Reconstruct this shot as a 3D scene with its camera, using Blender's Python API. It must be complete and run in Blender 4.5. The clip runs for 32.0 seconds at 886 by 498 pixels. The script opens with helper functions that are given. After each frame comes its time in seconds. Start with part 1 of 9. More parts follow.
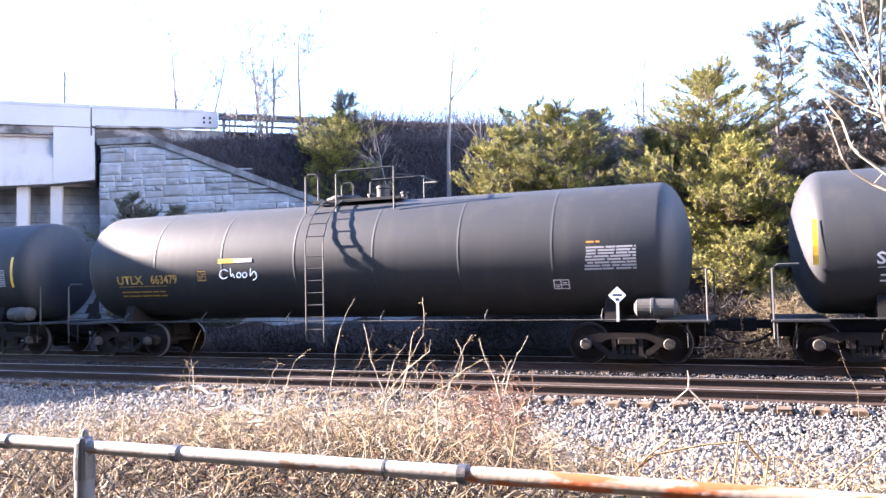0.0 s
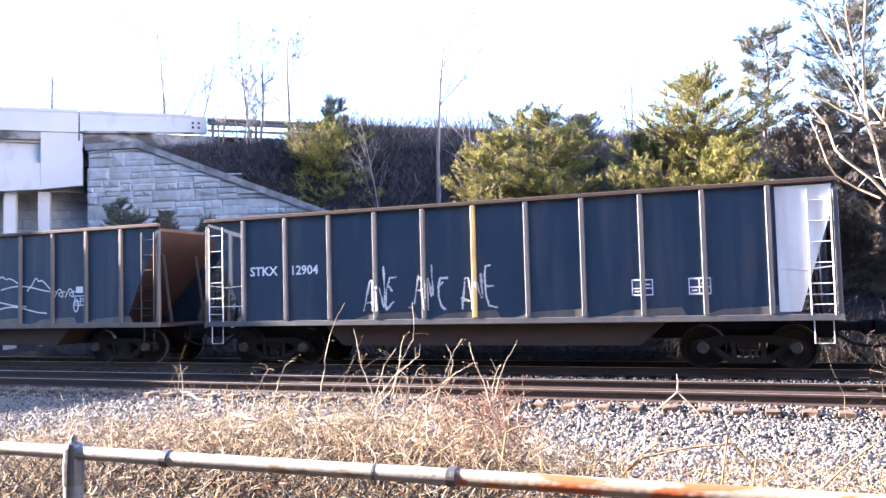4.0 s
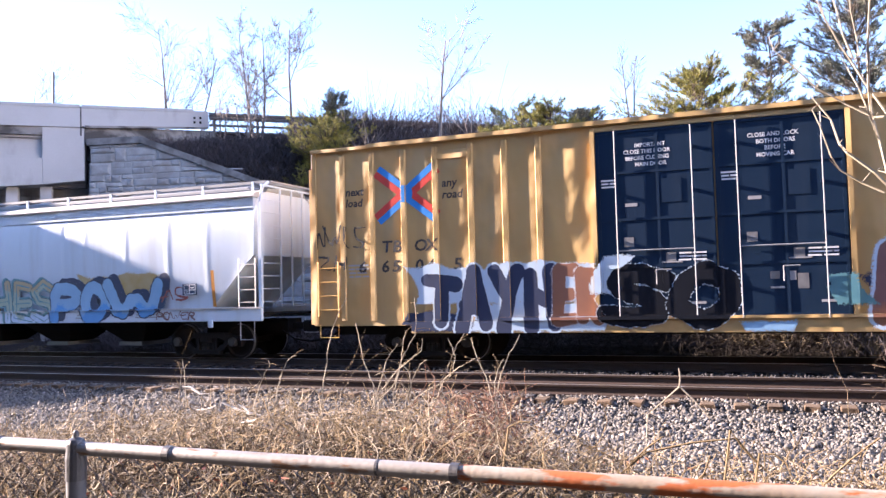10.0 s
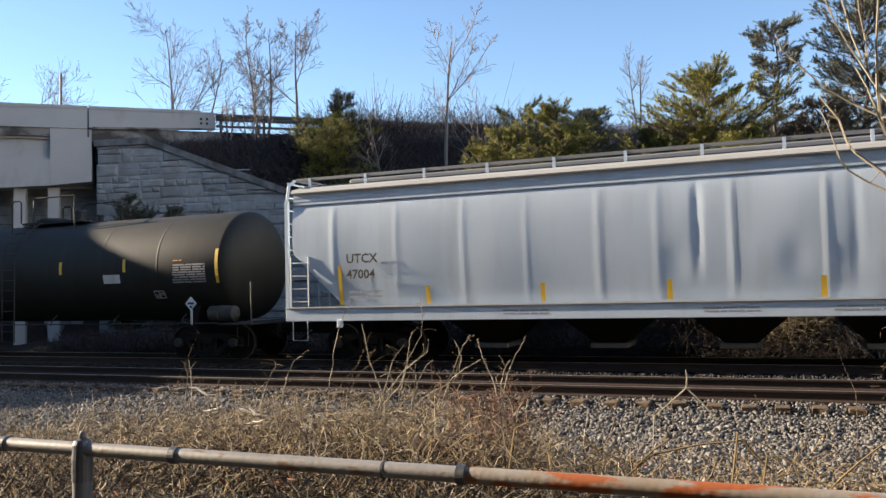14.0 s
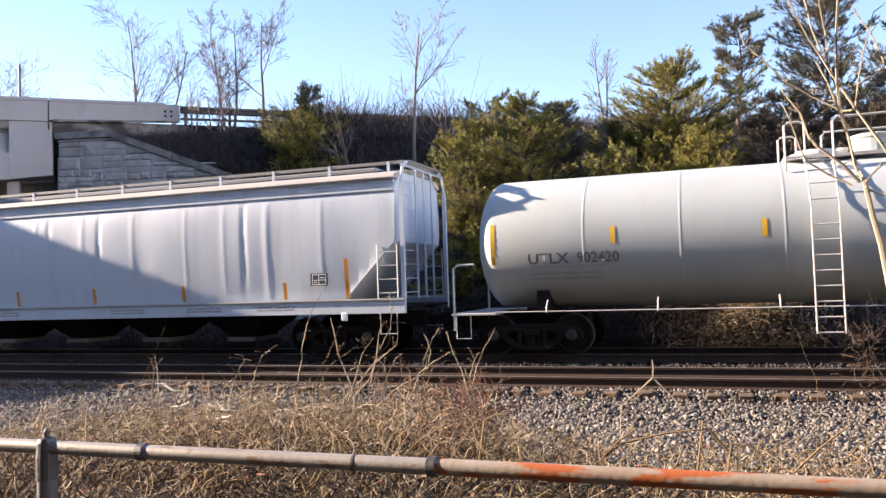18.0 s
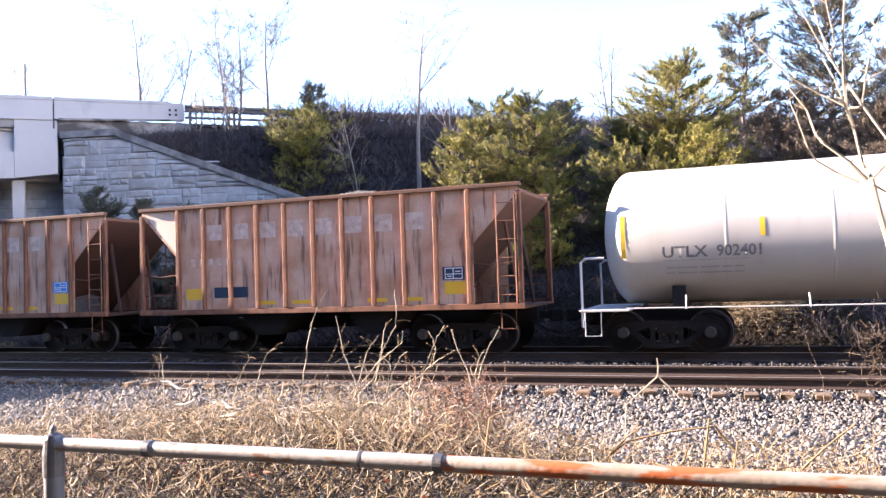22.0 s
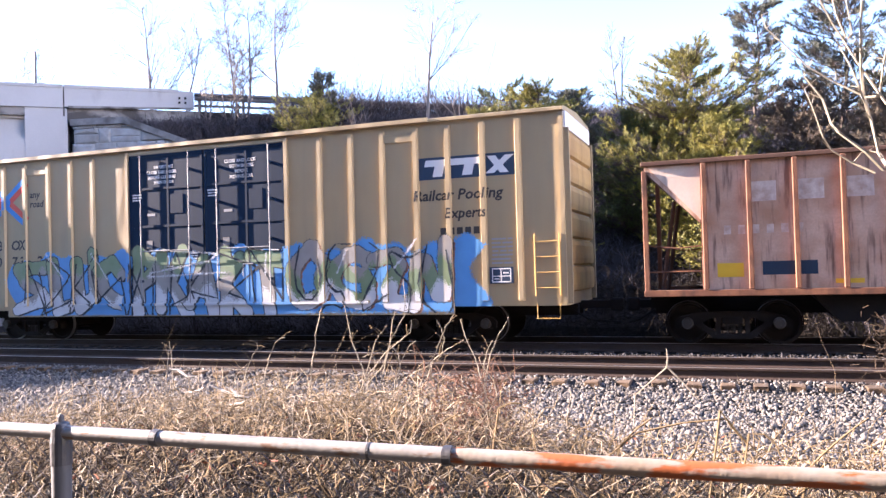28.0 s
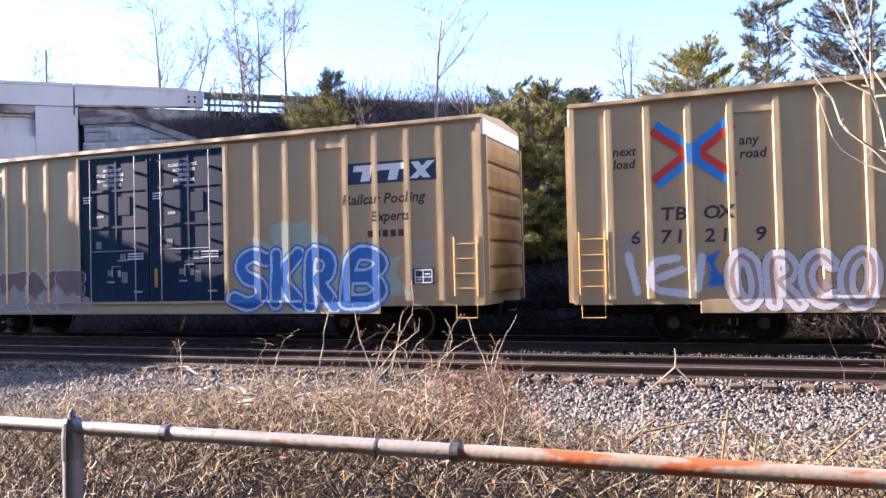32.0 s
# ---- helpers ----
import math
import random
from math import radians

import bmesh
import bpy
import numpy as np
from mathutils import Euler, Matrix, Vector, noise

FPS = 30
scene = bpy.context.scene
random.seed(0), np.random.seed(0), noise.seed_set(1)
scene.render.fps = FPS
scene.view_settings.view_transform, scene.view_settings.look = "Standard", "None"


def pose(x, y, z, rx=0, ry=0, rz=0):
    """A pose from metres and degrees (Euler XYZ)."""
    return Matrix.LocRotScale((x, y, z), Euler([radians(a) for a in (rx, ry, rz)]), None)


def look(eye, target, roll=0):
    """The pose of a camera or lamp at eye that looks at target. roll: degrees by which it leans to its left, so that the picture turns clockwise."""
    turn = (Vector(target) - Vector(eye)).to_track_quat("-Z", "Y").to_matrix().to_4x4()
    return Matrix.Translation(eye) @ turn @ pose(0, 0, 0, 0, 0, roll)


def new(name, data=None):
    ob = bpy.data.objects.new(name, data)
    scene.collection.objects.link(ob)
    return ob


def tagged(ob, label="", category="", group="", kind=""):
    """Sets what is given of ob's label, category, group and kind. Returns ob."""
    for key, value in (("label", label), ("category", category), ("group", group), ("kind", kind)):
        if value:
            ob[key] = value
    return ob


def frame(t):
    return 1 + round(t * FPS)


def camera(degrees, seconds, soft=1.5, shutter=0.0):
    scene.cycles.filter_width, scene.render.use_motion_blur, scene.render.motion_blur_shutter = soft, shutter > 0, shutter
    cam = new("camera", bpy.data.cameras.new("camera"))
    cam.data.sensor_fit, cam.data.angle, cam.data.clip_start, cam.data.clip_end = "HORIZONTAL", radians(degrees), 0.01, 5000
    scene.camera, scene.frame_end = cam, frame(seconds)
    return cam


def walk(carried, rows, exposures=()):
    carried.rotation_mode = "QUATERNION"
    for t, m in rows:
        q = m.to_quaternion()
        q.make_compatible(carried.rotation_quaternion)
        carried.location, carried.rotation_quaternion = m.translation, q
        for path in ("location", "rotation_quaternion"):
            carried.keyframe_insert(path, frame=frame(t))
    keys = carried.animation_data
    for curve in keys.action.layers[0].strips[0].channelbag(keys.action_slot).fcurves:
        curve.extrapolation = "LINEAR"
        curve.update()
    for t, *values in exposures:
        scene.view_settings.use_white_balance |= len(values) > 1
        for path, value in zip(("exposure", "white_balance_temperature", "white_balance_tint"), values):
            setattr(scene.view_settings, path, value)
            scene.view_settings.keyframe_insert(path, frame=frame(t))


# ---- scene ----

# ---------------------------------------------------------------- camera
# World: x along the tracks (the train runs towards +x), y away from the viewer, z = 0 at the top of the rails.
EYE_Z = 1.75
WAY = [
    # seconds, sway x, y, z in metres, yaw to the left, pitch up, roll in degrees
    (0, -0.001, -0.003, -0.004, 21.91, 2.86, -1.23), (0.5, -0.000, 0.003, -0.001, 22.00, 2.99, -1.20),
    (1, -0.005, 0.008, 0.001, 21.91, 3.33, -1.15), (1.5, -0.004, 0.008, -0.001, 21.75, 3.43, -1.29),
    (2, 0.001, 0.001, -0.000, 21.67, 3.27, -1.32), (2.5, 0.013, -0.011, 0.000, 21.39, 3.21, -1.56),
    (3, 0.011, -0.016, -0.004, 21.32, 3.17, -1.46), (3.5, 0.009, -0.018, -0.006, 21.14, 3.22, -1.43),
    (5.5, 0.001, 0.005, -0.000, 21.33, 2.95, -1.64), (6, 0.000, 0.007, 0.001, 21.15, 2.94, -1.38),
    (6.5, 0.006, -0.000, 0.000, 21.17, 2.98, -1.33), (7, 0.005, 0.003, -0.001, 21.42, 2.97, -1.32),
    (7.5, 0.003, 0.002, -0.003, 21.38, 2.82, -1.32), (8, 0.004, 0.002, -0.001, 21.32, 2.80, -1.32),
    (8.5, 0.005, -0.002, 0.000, 21.30, 3.03, -1.29), (9, 0.001, -0.001, 0.000, 21.21, 3.07, -1.34),
    (9.5, 0.001, -0.002, -0.002, 21.17, 2.86, -1.32), (10, 0.001, -0.007, -0.004, 21.31, 2.80, -1.49),
    (10.5, 0.006, -0.006, -0.003, 21.40, 2.89, -1.54), (11, 0.005, -0.007, -0.002, 21.44, 3.00, -1.53),
    (11.5, 0.004, -0.005, -0.005, 21.51, 2.94, -1.48), (12, -0.001, -0.001, -0.003, 21.50, 2.98, -1.28),
    (12.5, 0.003, -0.006, -0.005, 21.60, 3.01, -1.39), (13, 0.003, -0.006, -0.005, 21.60, 3.02, -1.39),
    (13.5, -0.003, 0.005, -0.002, 21.68, 2.97, -1.33), (14, -0.002, -0.000, -0.003, 21.75, 2.87, -1.47),
    (14.5, 0.003, -0.007, -0.003, 21.68, 2.70, -1.58), (16.5, 0.001, -0.008, -0.002, 18.96, 2.20, -1.89),
    (17, -0.000, -0.007, -0.003, 19.06, 2.21, -1.86), (17.5, -0.003, -0.004, -0.003, 19.31, 2.25, -1.97),
    (18, -0.002, -0.005, -0.003, 19.48, 2.29, -1.89), (18.5, 0.001, -0.009, -0.003, 19.56, 2.31, -1.93),
    (19, -0.004, -0.005, -0.002, 19.62, 2.28, -1.83), (19.5, -0.008, -0.002, -0.003, 19.77, 2.16, -2.00),
    (20, -0.001, -0.006, -0.003, 19.77, 2.04, -2.20), (20.5, 0.000, -0.010, -0.005, 19.83, 2.05, -2.18),
    (21, -0.000, -0.009, -0.004, 19.83, 2.00, -1.91), (21.5, -0.003, -0.009, -0.005, 19.69, 2.18, -1.96),
    (22, -0.010, -0.003, -0.008, 19.78, 2.20, -1.88), (22.5, -0.003, -0.010, -0.007, 19.68, 2.23, -1.91),
    (23, -0.001, -0.008, -0.007, 19.73, 2.07, -1.99), (23.5, 0.001, -0.012, -0.007, 19.72, 2.20, -2.02),
    (24, -0.001, -0.012, -0.008, 19.71, 2.32, -1.97), (24.5, -0.001, -0.015, -0.009, 19.75, 2.45, -1.92),
    (25, 0.004, -0.015, -0.007, 19.60, 2.25, -1.78), (25.5, -0.017, 0.021, 0.001, 19.51, 1.97, -1.65),
    (27.5, -0.019, 0.008, -0.007, 20.11, 1.83, -1.54), (28, -0.025, 0.025, -0.006, 20.43, 1.44, -1.58),
    (28.5, -0.020, 0.015, -0.006, 20.44, 1.47, -1.66), (29, -0.021, 0.022, -0.005, 20.54, 1.58, -1.70),
    (29.5, -0.024, 0.026, -0.006, 20.62, 1.58, -1.56), (30, -0.025, 0.023, -0.007, 20.71, 1.51, -1.53),
    (30.5, -0.028, 0.026, -0.008, 20.86, 1.34, -1.51), (31, -0.023, 0.019, -0.010, 20.74, 1.35, -1.64),
    (31.5, -0.018, 0.010, -0.010, 20.79, 1.42, -1.53), (32, -0.022, 0.015, -0.011, 21.02, 1.40, -1.40)]


def held(dx, dy, dz, yaw, pitch, roll):
    return pose(dx, dy, EYE_Z + dz, 90 + pitch, 0, yaw) @ pose(0, 0, 0, 0, 0, roll)


EXPOSURES = [(0, 3.82, 5330, 26), (3.5, 3.82, 5330, 26), (6, 3.81, 5330, 25), (8, 3.7, 5330, 27), (9, 3.06, 5440, 28), (10, 3.0, 5520, 29),
             (11, 2.11, 5770, 18), (12, 1.56, 5620, 12), (13.5, 1.71, 5820, 11), (14.5, 1.96, 5920, 16), (16, 3.41, 5500, 26), (16.5, 3.41, 5500, 26),
             (17, 2.71, 6110, 28), (18, 2.26, 6060, 24), (19, 1.86, 5820, 18), (20, 1.76, 5970, 19), (21, 2.4, 6020, 24), (22, 3.32, 5650, 27),
             (23, 3.67, 5650, 29), (25.5, 3.62, 5650, 29), (27.5, 3.37, 5580, 30), (29, 2.97, 5470, 28), (31, 3.02, 5470, 29), (32, 2.87, 5440, 28)]
cam = camera(58.7, 32.0, soft=1.45)
walk(cam, [(r[0], held(*r[1:])) for r in WAY], EXPOSURES)

# ---------------------------------------------------------------- light
SUN_TURN, SUN_HIGH = 4.7, 17.3      # degrees off the track's line, degrees above the horizon
world = bpy.data.worlds.new("sky")
scene.world = world
world.use_nodes = True
_n = world.node_tree.nodes
_bg = _n["Background"]
_sky = _n.new("ShaderNodeTexSky")
_sky.sky_type, _sky.sun_disc = "NISHITA", False
_sky.sun_elevation, _sky.sun_rotation = radians(SUN_HIGH), radians(90 + SUN_TURN)
_sky.air_density, _sky.dust_density, _sky.ozone_density = 1.0, 0.5, 1.5
world.node_tree.links.new(_sky.outputs[0], _bg.inputs[0])
_bg.inputs[1].default_value = 0.075
_a, _e = radians(SUN_TURN), radians(SUN_HIGH)
SUN_WAY = Vector((math.cos(_a) * math.cos(_e), math.sin(_a) * math.cos(_e), -math.sin(_e)))
sun = new("sun", bpy.data.lights.new("sun", "SUN"))
sun.data.energy, sun.data.angle, sun.data.color = 5.0, radians(0.53), (1.0, 0.805, 0.545)
sun.matrix_world = look((-60, -10, 30), Vector((-60, -10, 30)) + SUN_WAY)

# ---------------------------------------------------------------- small helpers
def box(bm, x0, x1, y0, y1, z0, z1, bevel=0.0):
    v = [bm.verts.new(p) for p in ((x0, y0, z0), (x1, y0, z0), (x1, y1, z0), (x0, y1, z0),
                                   (x0, y0, z1), (x1, y0, z1), (x1, y1, z1), (x0, y1, z1))]
    f = [bm.faces.new([v[i] for i in q]) for q in ((3, 2, 1, 0), (4, 5, 6, 7), (0, 1, 5, 4), (1, 2, 6, 5), (2, 3, 7, 6), (3, 0, 4, 7))]
    if bevel:
        edges = list({e for a in f for e in a.edges})
        bmesh.ops.bevel(bm, geom=edges, offset=bevel, segments=1, affect="EDGES")
    return bm


def prism(bm, poly, y0, y1):
    """A solid from a closed outline in x and z, drawn out along y."""
    a = [bm.verts.new((x, y0, z)) for x, z in poly]
    b = [bm.verts.new((x, y1, z)) for x, z in poly]
    n = len(poly)
    bm.faces.new(a)
    bm.faces.new(b[::-1])
    for i in range(n):
        bm.faces.new((a[(i + 1) % n], a[i], b[i], b[(i + 1) % n]))
    bmesh.ops.recalc_face_normals(bm, faces=bm.faces[:])
    return bm


def prism_x(bm, poly, x0, x1):
    """A solid from a closed outline in y and z, drawn out along x."""
    a = [bm.verts.new((x0, y, z)) for y, z in poly]
    b = [bm.verts.new((x1, y, z)) for y, z in poly]
    n = len(poly)
    bm.faces.new(a)
    bm.faces.new(b[::-1])
    for i in range(n):
        bm.faces.new((a[(i + 1) % n], a[i], b[i], b[(i + 1) % n]))
    bmesh.ops.recalc_face_normals(bm, faces=bm.faces[:])
    return bm


def tube(bm, pts, r, n=6, closed_ends=True):
    """A round bar along pts; r is a number or one radius a point."""
    pts = [Vector(p) for p in pts]
    rad = r if isinstance(r, (list, tuple)) else [r] * len(pts)
    rings = []
    up = Vector((0.13, 0.21, 0.97))
    for i, p in enumerate(pts):
        d = (pts[min(i + 1, len(pts) - 1)] - pts[max(i - 1, 0)]).normalized()
        a = d.cross(up)
        if a.length < 0.05:
            a = d.cross(Vector((1, 0.2, 0)))
        a.normalize()
        b = d.cross(a)
        rings.append([bm.verts.new(p + (a * math.cos(t) + b * math.sin(t)) * rad[i]) for t in (2 * math.pi * k / n for k in range(n))])
    for u, v in zip(rings, rings[1:]):
        for k in range(n):
            bm.faces.new((u[k], u[(k + 1) % n], v[(k + 1) % n], v[k]))
    if closed_ends:
        bm.faces.new(rings[0][::-1])
        bm.faces.new(rings[-1])
    return bm


def lathe_y(bm, prof, cx, cz, n=24):
    """A turned shape on an axis along y; prof: rows of (y, radius)."""
    rings = [[bm.verts.new((cx + r * math.cos(2 * math.pi * k / n), y, cz + r * math.sin(2 * math.pi * k / n))) for k in range(n)] for y, r in prof]
    for u, v in zip(rings, rings[1:]):
        for k in range(n):
            bm.faces.new((u[k], u[(k + 1) % n], v[(k + 1) % n], v[k]))
    bm.faces.new(rings[0][::-1])
    bm.faces.new(rings[-1])
    bmesh.ops.recalc_face_normals(bm, faces=bm.faces[:])
    return bm


def lathe_x(bm, prof, cy, cz, n=48):
    rings = [[bm.verts.new((x, cy + r * math.cos(2 * math.pi * k / n), cz + r * math.sin(2 * math.pi * k / n))) for k in range(n)] for x, r in prof]
    for u, v in zip(rings, rings[1:]):
        for k in range(n):
            bm.faces.new((u[k], u[(k + 1) % n], v[(k + 1) % n], v[k]))
    bm.faces.new(rings[0][::-1])
    bm.faces.new(rings[-1])
    bmesh.ops.recalc_face_normals(bm, faces=bm.faces[:])
    return bm


def lathe_z(bm, prof, cx, cy, n=20):
    rings = [[bm.verts.new((cx + r * math.cos(2 * math.pi * k / n), cy + r * math.sin(2 * math.pi * k / n), z)) for k in range(n)] for z, r in prof]
    for u, v in zip(rings, rings[1:]):
        for k in range(n):
            bm.faces.new((u[k], u[(k + 1) % n], v[(k + 1) % n], v[k]))
    bm.faces.new(rings[0][::-1])
    bm.faces.new(rings[-1])
    bmesh.ops.recalc_face_normals(bm, faces=bm.faces[:])
    return bm


def as_mesh(name, src, material, smooth=False):
    if isinstance(src, bmesh.types.BMesh):
        me = bpy.data.meshes.new(name)
        src.to_mesh(me)
        src.free()
    else:
        me = src
    if material is not None and not me.materials:
        for m in (material if isinstance(material, (list, tuple)) else [material]):
            me.materials.append(m)
    if smooth:
        me.polygons.foreach_set("use_smooth", [True] * len(me.polygons))
    return me


def part(name, src, material, parent, label="", smooth=False, at=None):
    """One mesh object under a thing or a part."""
    ob = new(name, as_mesh(name, src, material, smooth))
    ob.parent = parent
    if at is not None:
        ob.location = at
    return tagged(ob, label=label)


def thing(name, src, material, label, category, group="", kind="", smooth=False):
    ob = new(name, as_mesh(name, src, material, smooth) if src is not None else None)
    return tagged(ob, label, category, group, kind)


def mesh_np(name, verts, faces, index=None):
    """A mesh from arrays: verts (n, 3), faces (m, 3) or (m, 4)."""
    verts, faces = np.asarray(verts, np.float32), np.asarray(faces, np.int32)
    me = bpy.data.meshes.new(name)
    me.vertices.add(len(verts))
    me.vertices.foreach_set("co", verts.ravel())
    k = faces.shape[1]
    me.loops.add(faces.size)
    me.loops.foreach_set("vertex_index", faces.ravel())
    me.polygons.add(len(faces))
    me.polygons.foreach_set("loop_start", np.arange(0, faces.size, k, dtype=np.int32))
    me.polygons.foreach_set("loop_total", np.full(len(faces), k, np.int32))
    if index is not None:
        me.polygons.foreach_set("material_index", np.asarray(index, np.int32))
    me.update(calc_edges=True)
    me.validate()
    return me


def bars_np(starts, ends, r0, r1, sides=3):
    """Many thin tapered rods at once. Returns verts and quads."""
    starts, ends = np.asarray(starts, float), np.asarray(ends, float)
    d = ends - starts
    d /= np.linalg.norm(d, axis=1, keepdims=True) + 1e-9
    ref = np.where(np.abs(d[:, 2:3]) > 0.9, [[1.0, 0, 0]], [[0, 0, 1.0]])
    a = np.cross(d, ref)
    a /= np.linalg.norm(a, axis=1, keepdims=True) + 1e-9
    b = np.cross(d, a)
    r0, r1 = np.broadcast_to(r0, len(starts))[:, None], np.broadcast_to(r1, len(starts))[:, None]
    rows = []
    for c, r in ((starts, r0), (ends, r1)):
        for k in range(sides):
            t = 2 * math.pi * k / sides
            rows.append(c + (a * math.cos(t) + b * math.sin(t)) * r)
    verts = np.stack(rows, 1).reshape(-1, 3)
    base = np.arange(len(starts))[:, None] * 2 * sides
    quads = [base + np.array([k, (k + 1) % sides, sides + (k + 1) % sides, sides + k]) for k in range(sides)]
    return verts, np.concatenate(quads)


def joined(chunks):
    """Chunks of (verts, faces) as one pair."""
    vs, fs, n = [], [], 0
    for v, f in chunks:
        vs.append(v)
        fs.append(np.asarray(f) + n)
        n += len(v)
    return np.concatenate(vs), np.concatenate(fs)


# ---------------------------------------------------------------- materials
def surface(name, base, other=None, rough=0.6, metal=0.0, grain=30.0, grain_mix=0.25, blotch=1.2, blotch_mix=0.5, bump=0.15,
            bump_scale=None, streak=None, streak_mix=0.4, per_piece=0.0, per_island=0.0, spec=0.5, streak_scale=(3.0, 3.0, 0.35), buckle=0.0, buckle_scale=(1.4, 1.4, 0.8), streak_edge=(0.5, 0.72)):
    """Base colour broken up at two scales, fine relief, and stains that run down where asked for."""
    m = bpy.data.materials.new(name)
    m.use_nodes = True
    nt = m.node_tree
    N, L = nt.nodes, nt.links
    p = N["Principled BSDF"]
    p.inputs["Roughness"].default_value, p.inputs["Metallic"].default_value = rough, metal
    p.inputs["Specular IOR Level"].default_value = spec
    tc = N.new("ShaderNodeTexCoord")
    other = other or tuple(c * 0.6 for c in base)

    def noise_tex(scale, detail=4.0, mapping=None):
        t = N.new("ShaderNodeTexNoise")
        t.inputs["Scale"].default_value, t.inputs["Detail"].default_value = scale, detail
        if mapping:
            mp = N.new("ShaderNodeMapping")
            mp.inputs["Scale"].default_value = mapping
            L.new(tc.outputs["Object"], mp.inputs[0])
            L.new(mp.outputs[0], t.inputs[0])
        else:
            L.new(tc.outputs["Object"], t.inputs[0])
        return t.outputs[0]

    def ramp(src, lo, hi):
        r = N.new("ShaderNodeMapRange")
        r.inputs["From Min"].default_value, r.inputs["From Max"].default_value = lo, hi
        L.new(src, r.inputs[0])
        return r.outputs[0]

    def mix(fac, a, b, scale=1.0):
        x = N.new("ShaderNodeMix")
        x.data_type = "RGBA"
        if scale != 1.0:
            q = N.new("ShaderNodeMath")
            q.operation = "MULTIPLY"
            q.inputs[1].default_value = scale
            L.new(fac, q.inputs[0])
            fac = q.outputs[0]
        L.new(fac, x.inputs[0])
        for sock, val in ((x.inputs[6], a), (x.inputs[7], b)):
            if isinstance(val, tuple):
                sock.default_value = (*val, 1)
            else:
                L.new(val, sock)
        return x.outputs[2]

    col = mix(ramp(noise_tex(blotch, 5.0), 0.35, 0.7), base, other, blotch_mix)
    g = noise_tex(grain, 3.0)
    col = mix(ramp(g, 0.3, 0.75), col, tuple(c * 0.45 for c in base), grain_mix)
    if streak:
        col = mix(ramp(noise_tex(1.0, 5.0, streak_scale), *streak_edge), col, streak, streak_mix)
    if per_piece or per_island:
        src = N.new("ShaderNodeObjectInfo").outputs["Random"] if per_piece else N.new("ShaderNodeNewGeometry").outputs["Random Per Island"]
        amount = per_piece or per_island
        r = N.new("ShaderNodeMapRange")
        r.inputs["To Min"].default_value, r.inputs["To Max"].default_value = 1 - amount, 1 + amount
        L.new(src, r.inputs[0])
        h = N.new("ShaderNodeHueSaturation")
        L.new(r.outputs[0], h.inputs["Value"])
        L.new(col, h.inputs["Color"])
        col = h.outputs[0]
    L.new(col, p.inputs["Base Color"])
    if bump:
        b = N.new("ShaderNodeBump")
        b.inputs["Strength"].default_value, b.inputs["Distance"].default_value = bump, 0.02
        L.new(noise_tex(bump_scale or grain, 4.0), b.inputs["Height"])
        out = b.outputs[0]
        if buckle:
            c = N.new("ShaderNodeBump")
            c.inputs["Strength"].default_value, c.inputs["Distance"].default_value = 1.0, buckle
            L.new(noise_tex(1.0, 1.5, buckle_scale), c.inputs["Height"])
            L.new(out, c.inputs["Normal"])
            out = c.outputs[0]
        L.new(out, p.inputs["Normal"])
    return m


M = {}
M["tank_black"] = surface("black_tank_paint", (0.029, 0.031, 0.0345), (0.038, 0.038, 0.038), 0.6, 0, 40, 0.15, 0.8, 0.6, 0.04, streak=(0.056, 0.051, 0.046), streak_mix=0.4, spec=0.3)
M["tank_dusty"] = surface("dusty_black_tank_paint", (0.027, 0.027, 0.0235), (0.020, 0.020, 0.019), 0.62, 0, 40, 0.15, 0.8, 0.6, 0.04, streak=(0.042, 0.038, 0.032), streak_mix=0.4, spec=0.25)
M["tank_cream"] = surface("cream_white_tank_paint", (0.485, 0.468, 0.428), (0.415, 0.393, 0.348), 0.45, 0, 40, 0.06, 0.7, 0.5, 0.03, streak=(0.38, 0.325, 0.26), streak_mix=0.35)
M["tank_white"] = surface("white_tank_paint", (0.435, 0.485, 0.490), (0.37, 0.405, 0.40), 0.5, 0, 40, 0.06, 0.7, 0.5, 0.03, streak=(0.40, 0.385, 0.33), streak_mix=0.30, spec=0.35)
M["tank_stained"] = surface("rust_stained_tank_head", (0.42, 0.37, 0.30), (0.20, 0.11, 0.05), 0.55, 0, 30, 0.1, 1.1, 1.0, 0.05, streak=(0.10, 0.045, 0.02), streak_mix=0.8, streak_scale=(2.0, 2.0, 0.6))
M["black_steel"] = surface("black_underframe_steel", (0.012, 0.011, 0.011), (0.024, 0.018, 0.014), 0.8, 0, 30, 0.3, 2.0, 0.5, 0.2, spec=0.15)
M["truck"] = surface("dusty_truck_steel", (0.016, 0.013, 0.012), (0.030, 0.021, 0.016), 0.8, 0, 30, 0.3, 3.0, 0.6, 0.3, spec=0.15)
M["wheel"] = surface("rolling_wheel_steel", (0.020, 0.016, 0.014), (0.034, 0.023, 0.018), 0.75, 0.1, 25, 0.3, 4.0, 0.5, 0.2, spec=0.2)
M["tread"] = surface("polished_tread_steel", (0.45, 0.43, 0.41), (0.30, 0.28, 0.26), 0.3, 0.9, 25, 0.1, 4.0, 0.5, 0.05)
M["cap"] = surface("greasy_bearing_cap", (0.06, 0.052, 0.044), (0.04, 0.03, 0.022), 0.6, 0.2, 25, 0.2, 6.0, 0.5, 0.1)
